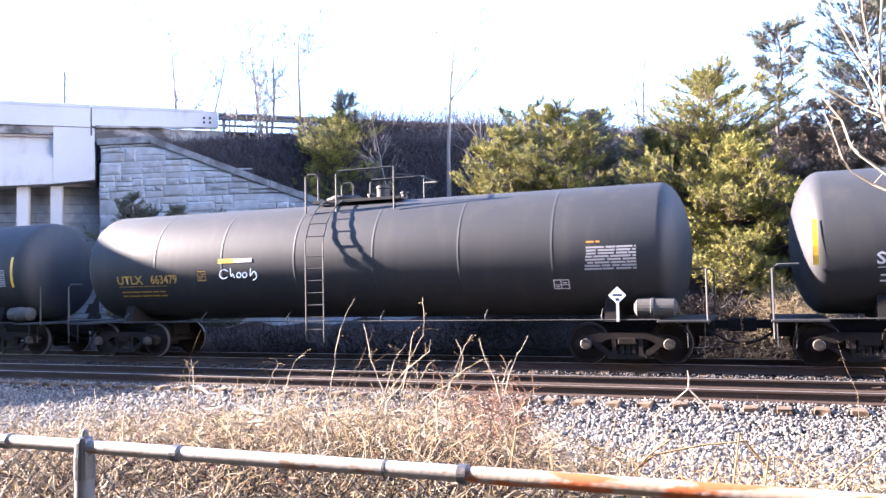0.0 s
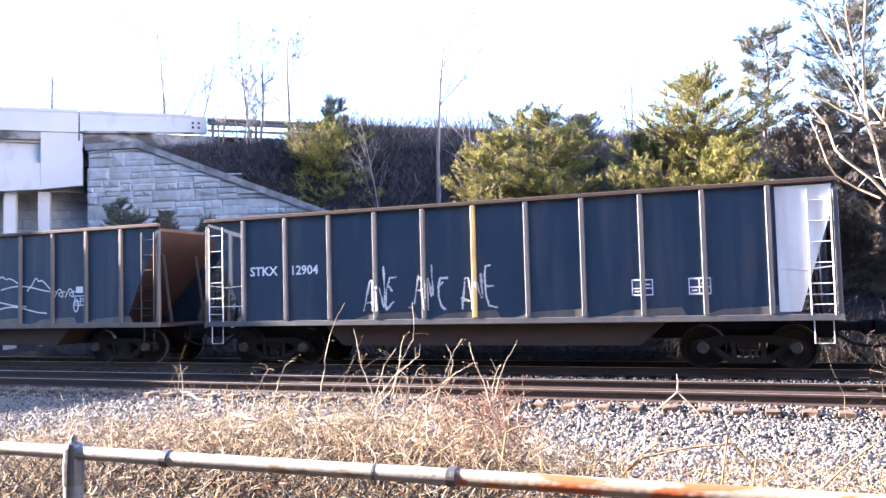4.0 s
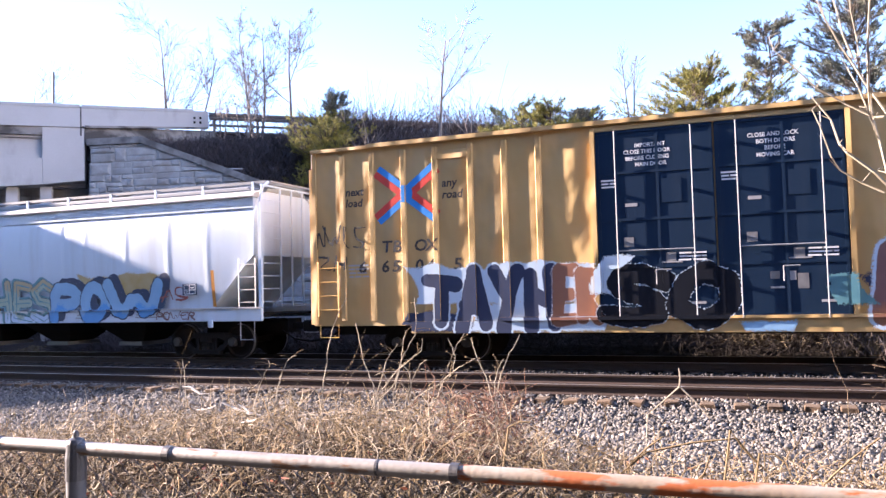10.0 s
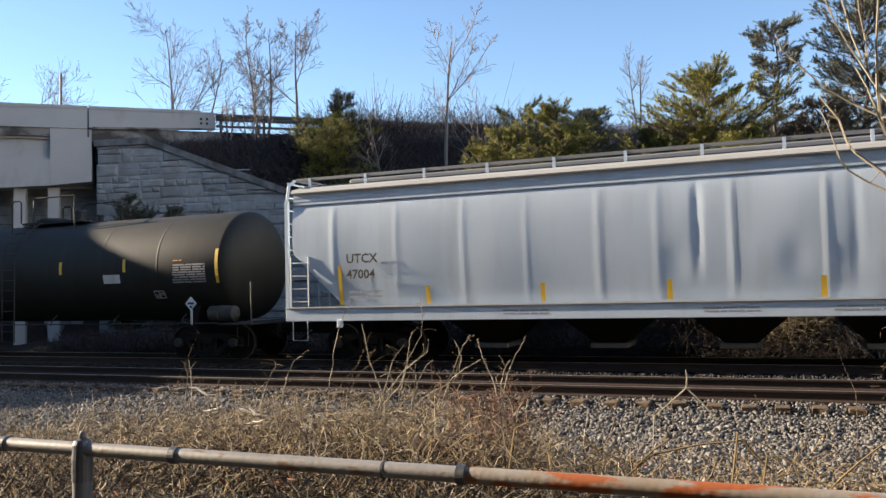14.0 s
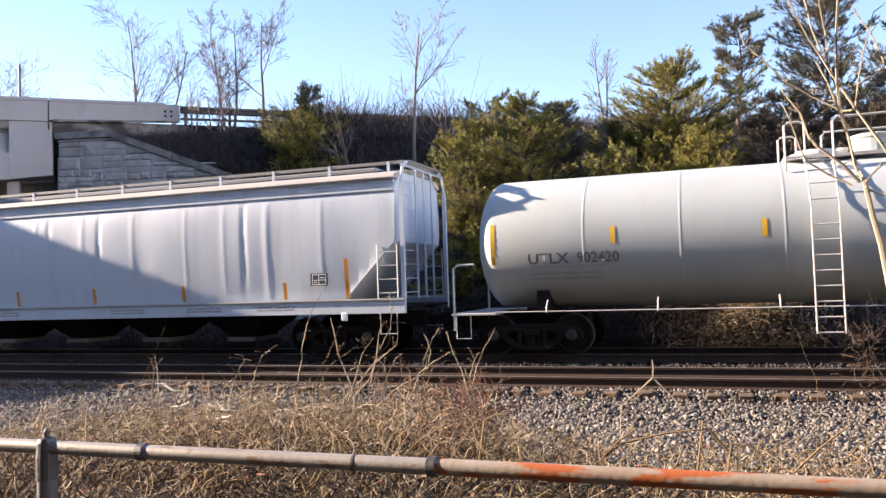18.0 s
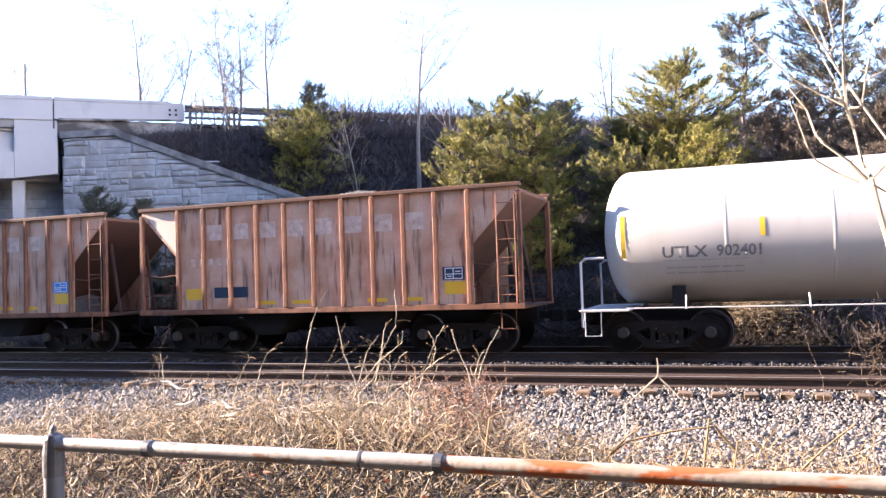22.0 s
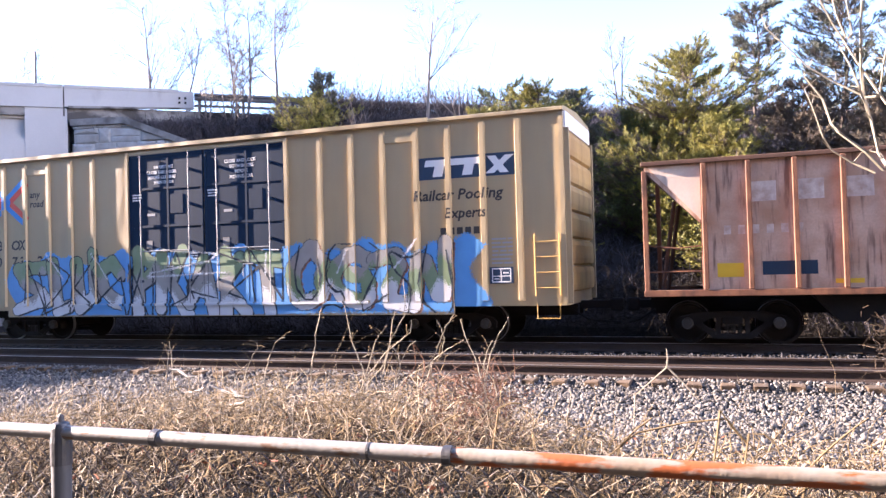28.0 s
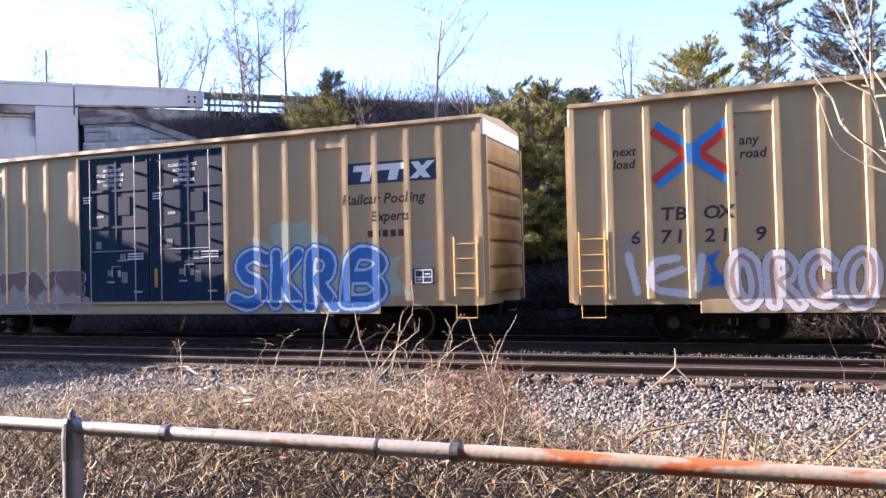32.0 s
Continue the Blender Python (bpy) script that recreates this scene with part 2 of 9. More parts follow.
M["yellow_rail"] = surface("railcar_yellow_paint", (0.45, 0.300, 0.112), (0.40, 0.262, 0.105), 0.5, 0, 35, 0.05, 0.8, 0.5, 0.04, streak=(0.30, 0.22, 0.12), streak_mix=0.3, buckle=0.22, buckle_scale=(1.3, 1.3, 0.9))
M["tan_rail"] = surface("faded_railcar_tan_paint", (0.41, 0.318, 0.178), (0.36, 0.275, 0.150), 0.5, 0, 35, 0.05, 0.8, 0.5, 0.04, streak=(0.29, 0.235, 0.15), streak_mix=0.3, buckle=0.055)
M["door_blue"] = surface("dark_blue_door_paint", (0.0065, 0.0205, 0.048), (0.010, 0.026, 0.056), 0.6, 0, 35, 0.1, 1.2, 0.5, 0.04, streak=(0.03, 0.045, 0.066), streak_mix=0.3, spec=0.15)
M["hopper_grey"] = surface("pale_grey_hopper_paint", (0.585, 0.665, 0.745), (0.52, 0.59, 0.66), 0.5, 0, 40, 0.06, 0.6, 0.5, 0.03, streak=(0.40, 0.42, 0.43), streak_mix=0.35)
M["eave"] = surface("tan_grey_eave_paint", (0.42, 0.405, 0.37), (0.35, 0.335, 0.305), 0.6, 0, 40, 0.1, 0.8, 0.5, 0.05)
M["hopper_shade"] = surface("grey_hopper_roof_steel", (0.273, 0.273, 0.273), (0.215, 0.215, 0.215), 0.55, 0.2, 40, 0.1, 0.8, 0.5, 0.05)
M["gon_blue"] = surface("faded_blue_black_gondola_paint", (0.019, 0.039, 0.070), (0.030, 0.050, 0.080), 0.6, 0, 35, 0.15, 0.9, 0.6, 0.08, streak=(0.085, 0.088, 0.094), streak_mix=0.45, spec=0.35)
M["gon_black"] = surface("worn_black_gondola_paint", (0.028, 0.033, 0.048), (0.042, 0.044, 0.055), 0.55, 0, 35, 0.2, 0.9, 0.6, 0.08, streak=(0.12, 0.09, 0.07), streak_mix=0.4)
M["rib_worn"] = surface("scuffed_rib_paint", (0.100, 0.094, 0.088), (0.165, 0.140, 0.112), 0.6, 0, 30, 0.3, 1.6, 0.7, 0.12, streak=(0.25, 0.17, 0.11), streak_mix=0.5)
M["rib_dark"] = surface("scuffed_blue_grey_rib_paint", (0.055, 0.062, 0.075), (0.10, 0.095, 0.09), 0.6, 0, 30, 0.3, 1.6, 0.7, 0.12, streak=(0.16, 0.12, 0.09), streak_mix=0.4)
M["rib_yellow"] = surface("scuffed_yellow_rib_paint", (0.42, 0.30, 0.08), (0.25, 0.18, 0.10), 0.6, 0, 30, 0.3, 1.6, 0.7, 0.12)
M["chord"] = surface("dark_rusty_chord_steel", (0.115, 0.070, 0.050), (0.07, 0.048, 0.038), 0.8, 0, 30, 0.4, 2.0, 0.7, 0.2)
M["rust"] = surface("brown_rusty_steel", (0.135, 0.065, 0.038), (0.075, 0.045, 0.032), 0.85, 0, 30, 0.4, 1.4, 0.7, 0.25)
M["belly"] = surface("dark_rusted_belly_steel", (0.055, 0.032, 0.022), (0.03, 0.022, 0.018), 0.85, 0, 30, 0.4, 1.4, 0.7, 0.25)
M["rust_tan"] = surface("rust_stained_tan_paint", (0.46, 0.300, 0.105), (0.37, 0.215, 0.072), 0.7, 0, 30, 0.2, 1.4, 0.8, 0.1, streak=(0.15, 0.075, 0.035), streak_mix=0.5, streak_scale=(2.5, 2.5, 0.8))
M["rust_pink"] = surface("rusty_oxide_red_paint", (0.66, 0.45, 0.32), (0.48, 0.26, 0.145), 0.75, 0, 22, 0.3, 1.7, 1.0, 0.15, streak=(0.095, 0.045, 0.030), streak_mix=0.8, streak_scale=(11.0, 11.0, 1.1), streak_edge=(0.54, 0.70), buckle=0.08)
# paler than the side wall: sunlight on the gusset put into its colour
M["gusset"] = surface("sunlit_cream_pink_paint", (0.72, 0.58, 0.46), (0.60, 0.45, 0.34), 0.7, 0, 22, 0.15, 1.7, 0.6, 0.08)
M["rust_rib"] = surface("orange_rust_rib_steel", (0.25, 0.108, 0.052), (0.12, 0.046, 0.025), 0.8, 0, 26, 0.3, 2.2, 0.9, 0.2, streak=(0.05, 0.025, 0.018), streak_mix=0.8, streak_scale=(5.0, 5.0, 1.6))
M["white_worn"] = surface("chalky_white_paint", (0.72, 0.72, 0.71), (0.55, 0.53, 0.50), 0.6, 0, 30, 0.1, 1.2, 0.5, 0.05, streak=(0.40, 0.28, 0.18), streak_mix=0.4)
M["white"] = surface("white_lettering", (0.80, 0.80, 0.79), (0.7, 0.7, 0.69), 0.5, 0, 40, 0.05, 2.0, 0.3, 0.0)
M["white_faded"] = surface("ghosted_white_lettering", (0.74, 0.62, 0.52), (0.50, 0.32, 0.23), 0.7, 0, 26, 0.3, 6.0, 1.0, 0.05)
M["black"] = surface("black_lettering", (0.035, 0.03, 0.028), (0.06, 0.05, 0.045), 0.55, 0, 40, 0.05, 2.0, 0.3, 0.0)
M["grey_mark"] = surface("faded_grey_lettering", (0.32, 0.32, 0.33), (0.40, 0.40, 0.40), 0.55, 0, 40, 0.05, 2.0, 0.3, 0.0)
M["dim_mark"] = surface("worn_dark_grey_lettering", (0.13, 0.13, 0.135), (0.24, 0.24, 0.24), 0.55, 0, 40, 0.05, 6.0, 0.8, 0.0)
M["dull_yellow"] = surface("dull_yellow_lettering", (0.48, 0.30, 0.05), (0.36, 0.23, 0.06), 0.5, 0, 40, 0.05, 4.0, 0.6, 0.0)
M["yellow"] = surface("yellow_marking", (0.80, 0.50, 0.03), (0.65, 0.40, 0.04), 0.45, 0, 40, 0.05, 2.0, 0.4, 0.0)
M["orange"] = surface("orange_marking", (0.62, 0.26, 0.03), (0.5, 0.2, 0.03), 0.45, 0, 40, 0.05, 2.0, 0.4, 0.0)
M["red"] = surface("red_marking", (0.62, 0.06, 0.04), (0.5, 0.06, 0.05), 0.45, 0, 40, 0.05, 2.0, 0.4, 0.0)
M["sky_blue"] = surface("blue_marking", (0.04, 0.25, 0.66), (0.04, 0.20, 0.55), 0.45, 0, 40, 0.05, 2.0, 0.4, 0.0)
M["navy"] = surface("navy_panel", (0.02, 0.045, 0.09), (0.03, 0.05, 0.09), 0.5, 0, 40, 0.05, 2.0, 0.4, 0.0)
M["ladder_white"] = surface("white_painted_bar", (0.561, 0.561, 0.552), (0.383, 0.357, 0.323), 0.5, 0, 30, 0.1, 3.0, 0.5, 0.05)
M["bar_grey"] = surface("scuffed_grey_black_bar", (0.075, 0.074, 0.07), (0.05, 0.047, 0.044), 0.65, 0, 30, 0.2, 3.0, 0.7, 0.05, spec=0.25)
M["rod"] = surface("worn_pale_lock_rod", (0.25, 0.26, 0.275), (0.17, 0.175, 0.18), 0.6, 0.0, 30, 0.1, 2.0, 0.5, 0.05)
M["guard"] = surface("weathered_guardrail_steel", (0.125, 0.122, 0.12), (0.08, 0.075, 0.07), 0.6, 0.3, 30, 0.2, 2.0, 0.6, 0.05)
M["ladder_black"] = surface("black_painted_bar", (0.030, 0.031, 0.032), (0.055, 0.05, 0.046), 0.65, 0, 30, 0.1, 3.0, 0.5, 0.05, spec=0.25)
M["ladder_yellow"] = surface("yellow_painted_bar", (0.60, 0.38, 0.10), (0.45, 0.28, 0.09), 0.5, 0, 30, 0.1, 3.0, 0.5, 0.05)
M["rail_web"] = surface("rusty_rail_steel", (0.050, 0.031, 0.022), (0.032, 0.020, 0.016), 0.75, 0.2, 30, 0.3, 2.0, 0.5, 0.2)
M["rail_head"] = surface("worn_rail_head", (0.52, 0.47, 0.42), (0.60, 0.55, 0.50), 0.35, 0.8, 30, 0.1, 2.0, 0.5, 0.05)
M["tie"] = surface("weathered_timber_tie", (0.125, 0.080, 0.043), (0.052, 0.036, 0.024), 0.9, 0, 22, 0.4, 2.0, 0.6, 0.5, per_piece=0.3)
M["stone"] = surface("ballast_stone", (0.170, 0.156, 0.139), (0.112, 0.102, 0.090), 0.85, 0, 40, 0.2, 8.0, 0.5, 0.2, per_island=0.50, spec=0.2)
M["stone_dark"] = surface("dark_ballast_stone", (0.044, 0.042, 0.043), (0.027, 0.025, 0.026), 0.85, 0, 40, 0.2, 8.0, 0.5, 0.2, per_island=0.6, spec=0.15)
# near-black base: the shade beyond the train is put into the bed's colour
M["bed_dark"] = surface("shade_dark_track_bed", (0.016, 0.0145, 0.014), (0.009, 0.0085, 0.008), 0.95, 0, 35, 0.5, 1.5, 0.6, 0.6, spec=0.03)
M["dirt"] = surface("gravelly_soil", (0.056, 0.052, 0.047), (0.038, 0.035, 0.031), 0.95, 0, 35, 0.5, 1.5, 0.6, 0.8, spec=0.1)
M["slope"] = surface("leaf_littered_embankment_soil", (0.062, 0.051, 0.046), (0.040, 0.033, 0.031), 0.95, 0, 9, 0.5, 0.9, 0.6, 0.8, spec=0.05)
M["asphalt"] = surface("road_asphalt", (0.06, 0.06, 0.06), (0.08, 0.08, 0.08), 0.9, 0, 40, 0.3, 1.5, 0.5, 0.3)
M["concrete"] = surface("pale_bridge_concrete", (0.43, 0.424, 0.412), (0.345, 0.335, 0.32), 0.85, 0, 20, 0.1, 0.7, 0.5, 0.1, streak=(0.20, 0.185, 0.165), streak_mix=0.8, streak_scale=(0.8, 0.8, 0.35), streak_edge=(0.55, 0.75))
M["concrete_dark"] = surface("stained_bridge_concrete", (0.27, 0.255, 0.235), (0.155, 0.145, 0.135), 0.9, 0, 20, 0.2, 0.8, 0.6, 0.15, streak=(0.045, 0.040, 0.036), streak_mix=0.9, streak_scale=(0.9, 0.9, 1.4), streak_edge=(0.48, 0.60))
M["block"] = surface("pale_split_stone_block", (0.36, 0.362, 0.358), (0.24, 0.235, 0.225), 0.9, 0, 5, 0.35, 2.2, 0.9, 0.7, bump_scale=5.0, per_piece=0.14, streak=(0.21, 0.165, 0.12), streak_mix=0.55, streak_scale=(0.8, 0.8, 0.5))
M["coping"] = surface("stained_coping_concrete", (0.25, 0.245, 0.235), (0.085, 0.08, 0.075), 0.9, 0, 14, 0.4, 1.9, 1.0, 0.4)
M["pipe"] = surface("galvanised_fence_pipe", (0.285, 0.268, 0.245), (0.20, 0.185, 0.17), 0.55, 0.1, 60, 0.15, 9.0, 0.6, 0.06, streak=(0.17, 0.085, 0.035), streak_mix=0.85, streak_scale=(11.0, 40.0, 40.0), streak_edge=(0.60, 0.66))
M["pipe_rust"] = surface("rust_flaked_fence_pipe", (0.29, 0.262, 0.22), (0.27, 0.17, 0.09), 0.72, 0.0, 60, 0.15, 7.0, 0.6, 0.08, streak=(0.33, 0.085, 0.016), streak_mix=1.0, streak_scale=(5.5, 21.0, 21.0), streak_edge=(0.515, 0.57))
M["fitting"] = surface("dark_fence_fitting", (0.078, 0.078, 0.084), (0.120, 0.114, 0.108), 0.5, 0.5, 60, 0.2, 9.0, 0.5, 0.1)
M["wire"] = surface("weathered_fence_wire", (0.075, 0.066, 0.06), (0.11, 0.085, 0.065), 0.65, 0.2, 40, 0.2, 6.0, 0.5, 0.0)
M["bark_pale"] = surface("pale_bare_bark", (0.24, 0.20, 0.17), (0.16, 0.135, 0.115), 0.9, 0, 20, 0.3, 3.0, 0.5, 0.3)
M["bark_dark"] = surface("dark_pine_bark", (0.11, 0.085, 0.07), (0.07, 0.055, 0.045), 0.95, 0, 16, 0.4, 3.0, 0.5, 0.4)
M["brush"] = surface("leafless_brush_twigs", (0.098, 0.088, 0.093), (0.060, 0.053, 0.058), 0.9, 0, 6, 0.3, 0.6, 0.6, 0.0, per_island=0.45, spec=0.1)
# brush twigs for the ditch, its shade put into their colour
M["ditch_twigs"] = surface("shade_dark_ditch_twigs", (0.030, 0.025, 0.021), (0.017, 0.014, 0.012), 0.9, 0, 12, 0.3, 1.0, 0.6, 0.0, per_island=0.5, spec=0.05)
M["needles"] = surface("pine_needles", (0.120, 0.140, 0.036), (0.055, 0.075, 0.026), 0.6, 0, 5, 0.3, 2.6, 0.8, 0.0, per_island=0.5)
M["needles_yellow"] = surface("yellow_green_pine_needles", (0.300, 0.270, 0.038), (0.105, 0.118, 0.030), 0.6, 0, 5, 0.3, 2.6, 0.8, 0.0, per_island=0.45)
M["needles_dark"] = surface("dark_blue_green_pine_needles", (0.098, 0.105, 0.068), (0.068, 0.076, 0.055), 0.6, 0, 5, 0.3, 0.9, 0.6, 0.0, per_island=0.5)
M["needles_brown"] = surface("browning_pine_needles", (0.115, 0.085, 0.052), (0.06, 0.05, 0.034), 0.7, 0, 5, 0.3, 2.6, 0.8, 0.0, per_island=0.5)
M["straw"] = surface("dry_straw_grass", (0.235, 0.187, 0.112), (0.128, 0.096, 0.056), 0.85, 0, 6, 0.2, 1.0, 0.6, 0.0, per_island=0.75, spec=0.2)
# darker copy of the dry straw, with shade in its colour
M["grass_shade"] = surface("shaded_brown_dry_grass", (0.088, 0.074, 0.040), (0.046, 0.040, 0.024), 0.85, 0, 6, 0.2, 1.0, 0.6, 0.0, per_island=0.7, spec=0.1)
M["bramble"] = surface("dry_bramble_stems", (0.215, 0.156, 0.080), (0.098, 0.066, 0.035), 0.8, 0, 12, 0.25, 2.0, 0.6, 0.0, per_island=0.6, spec=0.25)
M["twig_pale"] = surface("bleached_curled_twigs", (0.33, 0.27, 0.185), (0.20, 0.15, 0.095), 0.8, 0, 12, 0.25, 2.0, 0.6, 0.0, per_island=0.5)
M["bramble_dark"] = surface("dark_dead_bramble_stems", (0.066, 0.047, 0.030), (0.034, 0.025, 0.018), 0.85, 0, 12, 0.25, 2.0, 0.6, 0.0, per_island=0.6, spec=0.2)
M["stem_pale"] = surface("bleached_weed_stem", (0.327, 0.285, 0.208), (0.230, 0.189, 0.132), 0.8, 0, 20, 0.2, 3.0, 0.5, 0.0)
M["leaf_red"] = surface("dead_red_brown_leaf", (0.34, 0.12, 0.06), (0.25, 0.12, 0.06), 0.8, 0, 12, 0.2, 2.0, 0.5, 0.0, per_island=0.4)
M["leaf_brown"] = surface("red_brown_dead_stems", (0.135, 0.062, 0.030), (0.075, 0.035, 0.02), 0.8, 0, 12, 0.2, 2.0, 0.5, 0.0, per_island=0.5)
M["paper"] = surface("pale_bleached_bark_litter", (0.60, 0.57, 0.50), (0.46, 0.42, 0.35), 0.8, 0, 20, 0.2, 5.0, 0.4, 0.1)
M["mottled_brown"] = surface("scraped_brown_rust", (0.115, 0.070, 0.048), (0.055, 0.040, 0.034), 0.85, 0, 18, 0.4, 2.5, 0.9, 0.15, streak=(0.34, 0.27, 0.20), streak_mix=0.6, streak_scale=(1.2, 1.2, 7.0))
M["bark_grey"] = surface("grey_brown_bare_bark", (0.140, 0.130, 0.132), (0.095, 0.088, 0.09), 0.9, 0, 20, 0.3, 3.0, 0.5, 0.2)
M["post"] = surface("dull_grey_fence_post", (0.11, 0.11, 0.115), (0.085, 0.082, 0.08), 0.6, 0.2, 60, 0.15, 6.0, 0.5, 0.06)

# ---------------------------------------------------------------- ground, tracks, bridge
TRACK_Y, NEAR_Y = 18.45, 14.45          # centre lines of the two tracks
U, NV = np.array([0.775, 0.632]), np.array([-0.632, 0.775])     # along the road, and away from the viewer across it
ROAD0 = np.array([-26.4, 25.3])                                  # the joint in the parapet
WALL0, WALL_U = np.array([-26.0, 25.6]), np.array([0.9707, 0.2402])


def coping_z(s):
    return np.interp(s, [0, 2.3, 12.85, 17.0], [8.45, 8.45, 4.26, 2.4])


def ground_z(x, y):
    x, y = np.asarray(x, float), np.asarray(y, float)
    z = np.interp(y, [-1500, -4, 1.2, 2.6, 6, 10.2, 11.9, 12.9, 13.5, 20.1, 21.4, 22.5], [0.3, 0.25, 0.15, 0.1, -0.3, -0.44, -0.43, -0.33, -0.20, -0.20, -0.7, -0.35])
    bank = np.interp(x, [-8, -5.6, -4.4, -2.0, -0.8, 2.5, 6.0], [0.0, 0.12, 0.42, 0.48, 0.30, 0.22, 0.1]) * np.interp(y, [2.2, 4.0, 6.6, 8.8], [0.0, 1.0, 1.0, 0.0])
    z = z + bank
    crest = np.clip(28 + 0.5 * (x + 21), 15, 58)
    right = 9.0 * np.clip((y - 22.5) / (crest - 22.5 + 1e-6), 0, 1) ** 0.92
    s = (x - WALL0[0]) / WALL_U[0]
    yw = np.where(x > -26, WALL0[1] + s * WALL_U[1] + 0.75, 27.9 + 0.815 * (x + 26))
    cop = coping_z(s)
    front = np.clip((y - 22.5) * 0.16, 0, 1.2)
    back = np.clip(cop - 0.3 + (8.72 - cop) * np.clip((y - yw) / np.maximum(crest - yw, 1.0), 0, 1), 0, 9.0)
    ramp = np.clip((y - yw + 5) / 5.0, 0, 1) * (cop - 0.3)
    b = np.clip((x + 11.5) / 6.0, 0, 1)
    front = np.where(x > -11.5, ramp, front)
    left = np.where(y > yw, back, front)
    hill = np.where(y > 22.5, (1 - b) * left + b * right, 0.0)
    away = np.clip((y - crest - 14) / 30.0, 0, 1)
    hill = np.where(y > crest, hill * (1 - away), hill)
    return z + hill


def axis_steps(lo, hi, step, far):
    mid = np.arange(lo, hi + step / 2, step)
    out = np.array([4, 10, 20, 40, 80, 160, 320, 640, far])
    return np.concatenate([lo - out[::-1], mid, hi + out])


def make_ground():
    xs, ys = axis_steps(-60, 30, 0.6, 1500.0), axis_steps(-12, 62, 0.4, 1500.0)
    X, Y = np.meshgrid(xs, ys)
    Z = ground_z(X, Y)
    rough = np.array([noise.noise(Vector((a * 0.7, b * 0.7, 0.3))) for a, b in zip(X.ravel(), Y.ravel())]).reshape(X.shape)
    Z += rough * np.where((Y > 12) & (Y < 21), 0.01, np.where(Y > 22.5, 0.25, 0.07))
    n, m = X.shape
    idx = np.arange(n * m).reshape(n, m)
    F = np.stack([idx[:-1, :-1], idx[:-1, 1:], idx[1:, 1:], idx[1:, :-1]], -1).reshape(-1, 4)
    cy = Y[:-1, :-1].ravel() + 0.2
    # the shade-dark bed runs on past the train into the ditch
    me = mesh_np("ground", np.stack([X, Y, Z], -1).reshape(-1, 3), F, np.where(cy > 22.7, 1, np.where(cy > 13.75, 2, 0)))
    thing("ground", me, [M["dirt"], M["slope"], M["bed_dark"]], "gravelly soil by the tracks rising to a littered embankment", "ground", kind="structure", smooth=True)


def make_track(name, yc, x0, x1, ties_from, ties_to, label):
    rail_poly = [(-0.075, -0.178), (0.075, -0.178), (0.075, -0.165), (0.012, -0.14), (0.010, -0.05), (0.036, -0.035), (0.036, -0.006), (0.028, 0.0),
                 (-0.028, 0.0), (-0.036, -0.006), (-0.036, -0.035), (-0.010, -0.05), (-0.012, -0.14), (-0.075, -0.165)]
    track = thing(name, None, None, label, "railway track", kind="structure")
    for side in (-0.753, 0.753):
        bm = prism_x(bmesh.new(), [(yc + side + a, b) for a, b in rail_poly], x0, x1)
        rail = part("rail", bm, M["rail_web"], track)
        part("running_surface", box(bmesh.new(), x0, x1, yc + side - 0.026, yc + side + 0.026, -0.004, 0.004), M["rail_head"], rail, "worn shiny rail head")
    r = random.Random(3)
    shapes = []
    for k in range(5):
        bm = box(bmesh.new(), -0.115, 0.115, -1.3, 1.3, -0.36, -0.186, 0.015)
        for v in bm.verts:
            v.co += Vector((r.uniform(-1, 1) * 0.008, r.uniform(-1, 1) * 0.02, r.uniform(-1, 1) * 0.006))
        shapes.append(as_mesh("tie", bm, M["tie"]))
    plate = as_mesh("tie_plate", box(bmesh.new(), -0.09, 0.09, -0.16, 0.16, -0.19, -0.171, 0.004), M["rail_web"])
    x = ties_from
    while x < ties_to:
        tie = part("tie", r.choice(shapes), None, track, at=(x, yc + r.uniform(-0.05, 0.05), r.uniform(-0.012, 0.006)))
        tie.rotation_euler = (0, 0, r.uniform(-0.02, 0.02))
        for side in (-0.753, 0.753):
            part("tie_plate", plate, None, tie, at=(0, side, 0))
        x += 0.52 + r.uniform(-0.03, 0.03)
    return track


def along(p, u, s, off=0.0):
    q = np.asarray(p) + np.asarray(u) * s + np.array([-u[1], u[0]]) * off
    return float(q[0]), float(q[1])


def slab(bm, p, u, s0, s1, o0, o1, z0, z1, z0b=None, z1b=None):
    """A block on the line through p along u: from s0 to s1, from o0 to o1 across it; z at its two ends."""
    z0b, z1b = z0 if z0b is None else z0b, z1 if z1b is None else z1b
    c = [(*along(p, u, s, o), z) for s, za, zb in ((s0, z0, z1), (s1, z0b, z1b)) for o in (o0, o1) for z in (za, zb)]
    v = [bm.verts.new(q) for q in c]
    for q in ((0, 1, 3, 2), (4, 6, 7, 5), (0, 4, 5, 1), (2, 3, 7, 6), (1, 5, 7, 3), (0, 2, 6, 4)):
        bm.faces.new([v[i] for i in q])
    bmesh.ops.recalc_face_normals(bm, faces=bm.faces[:])
    return bm


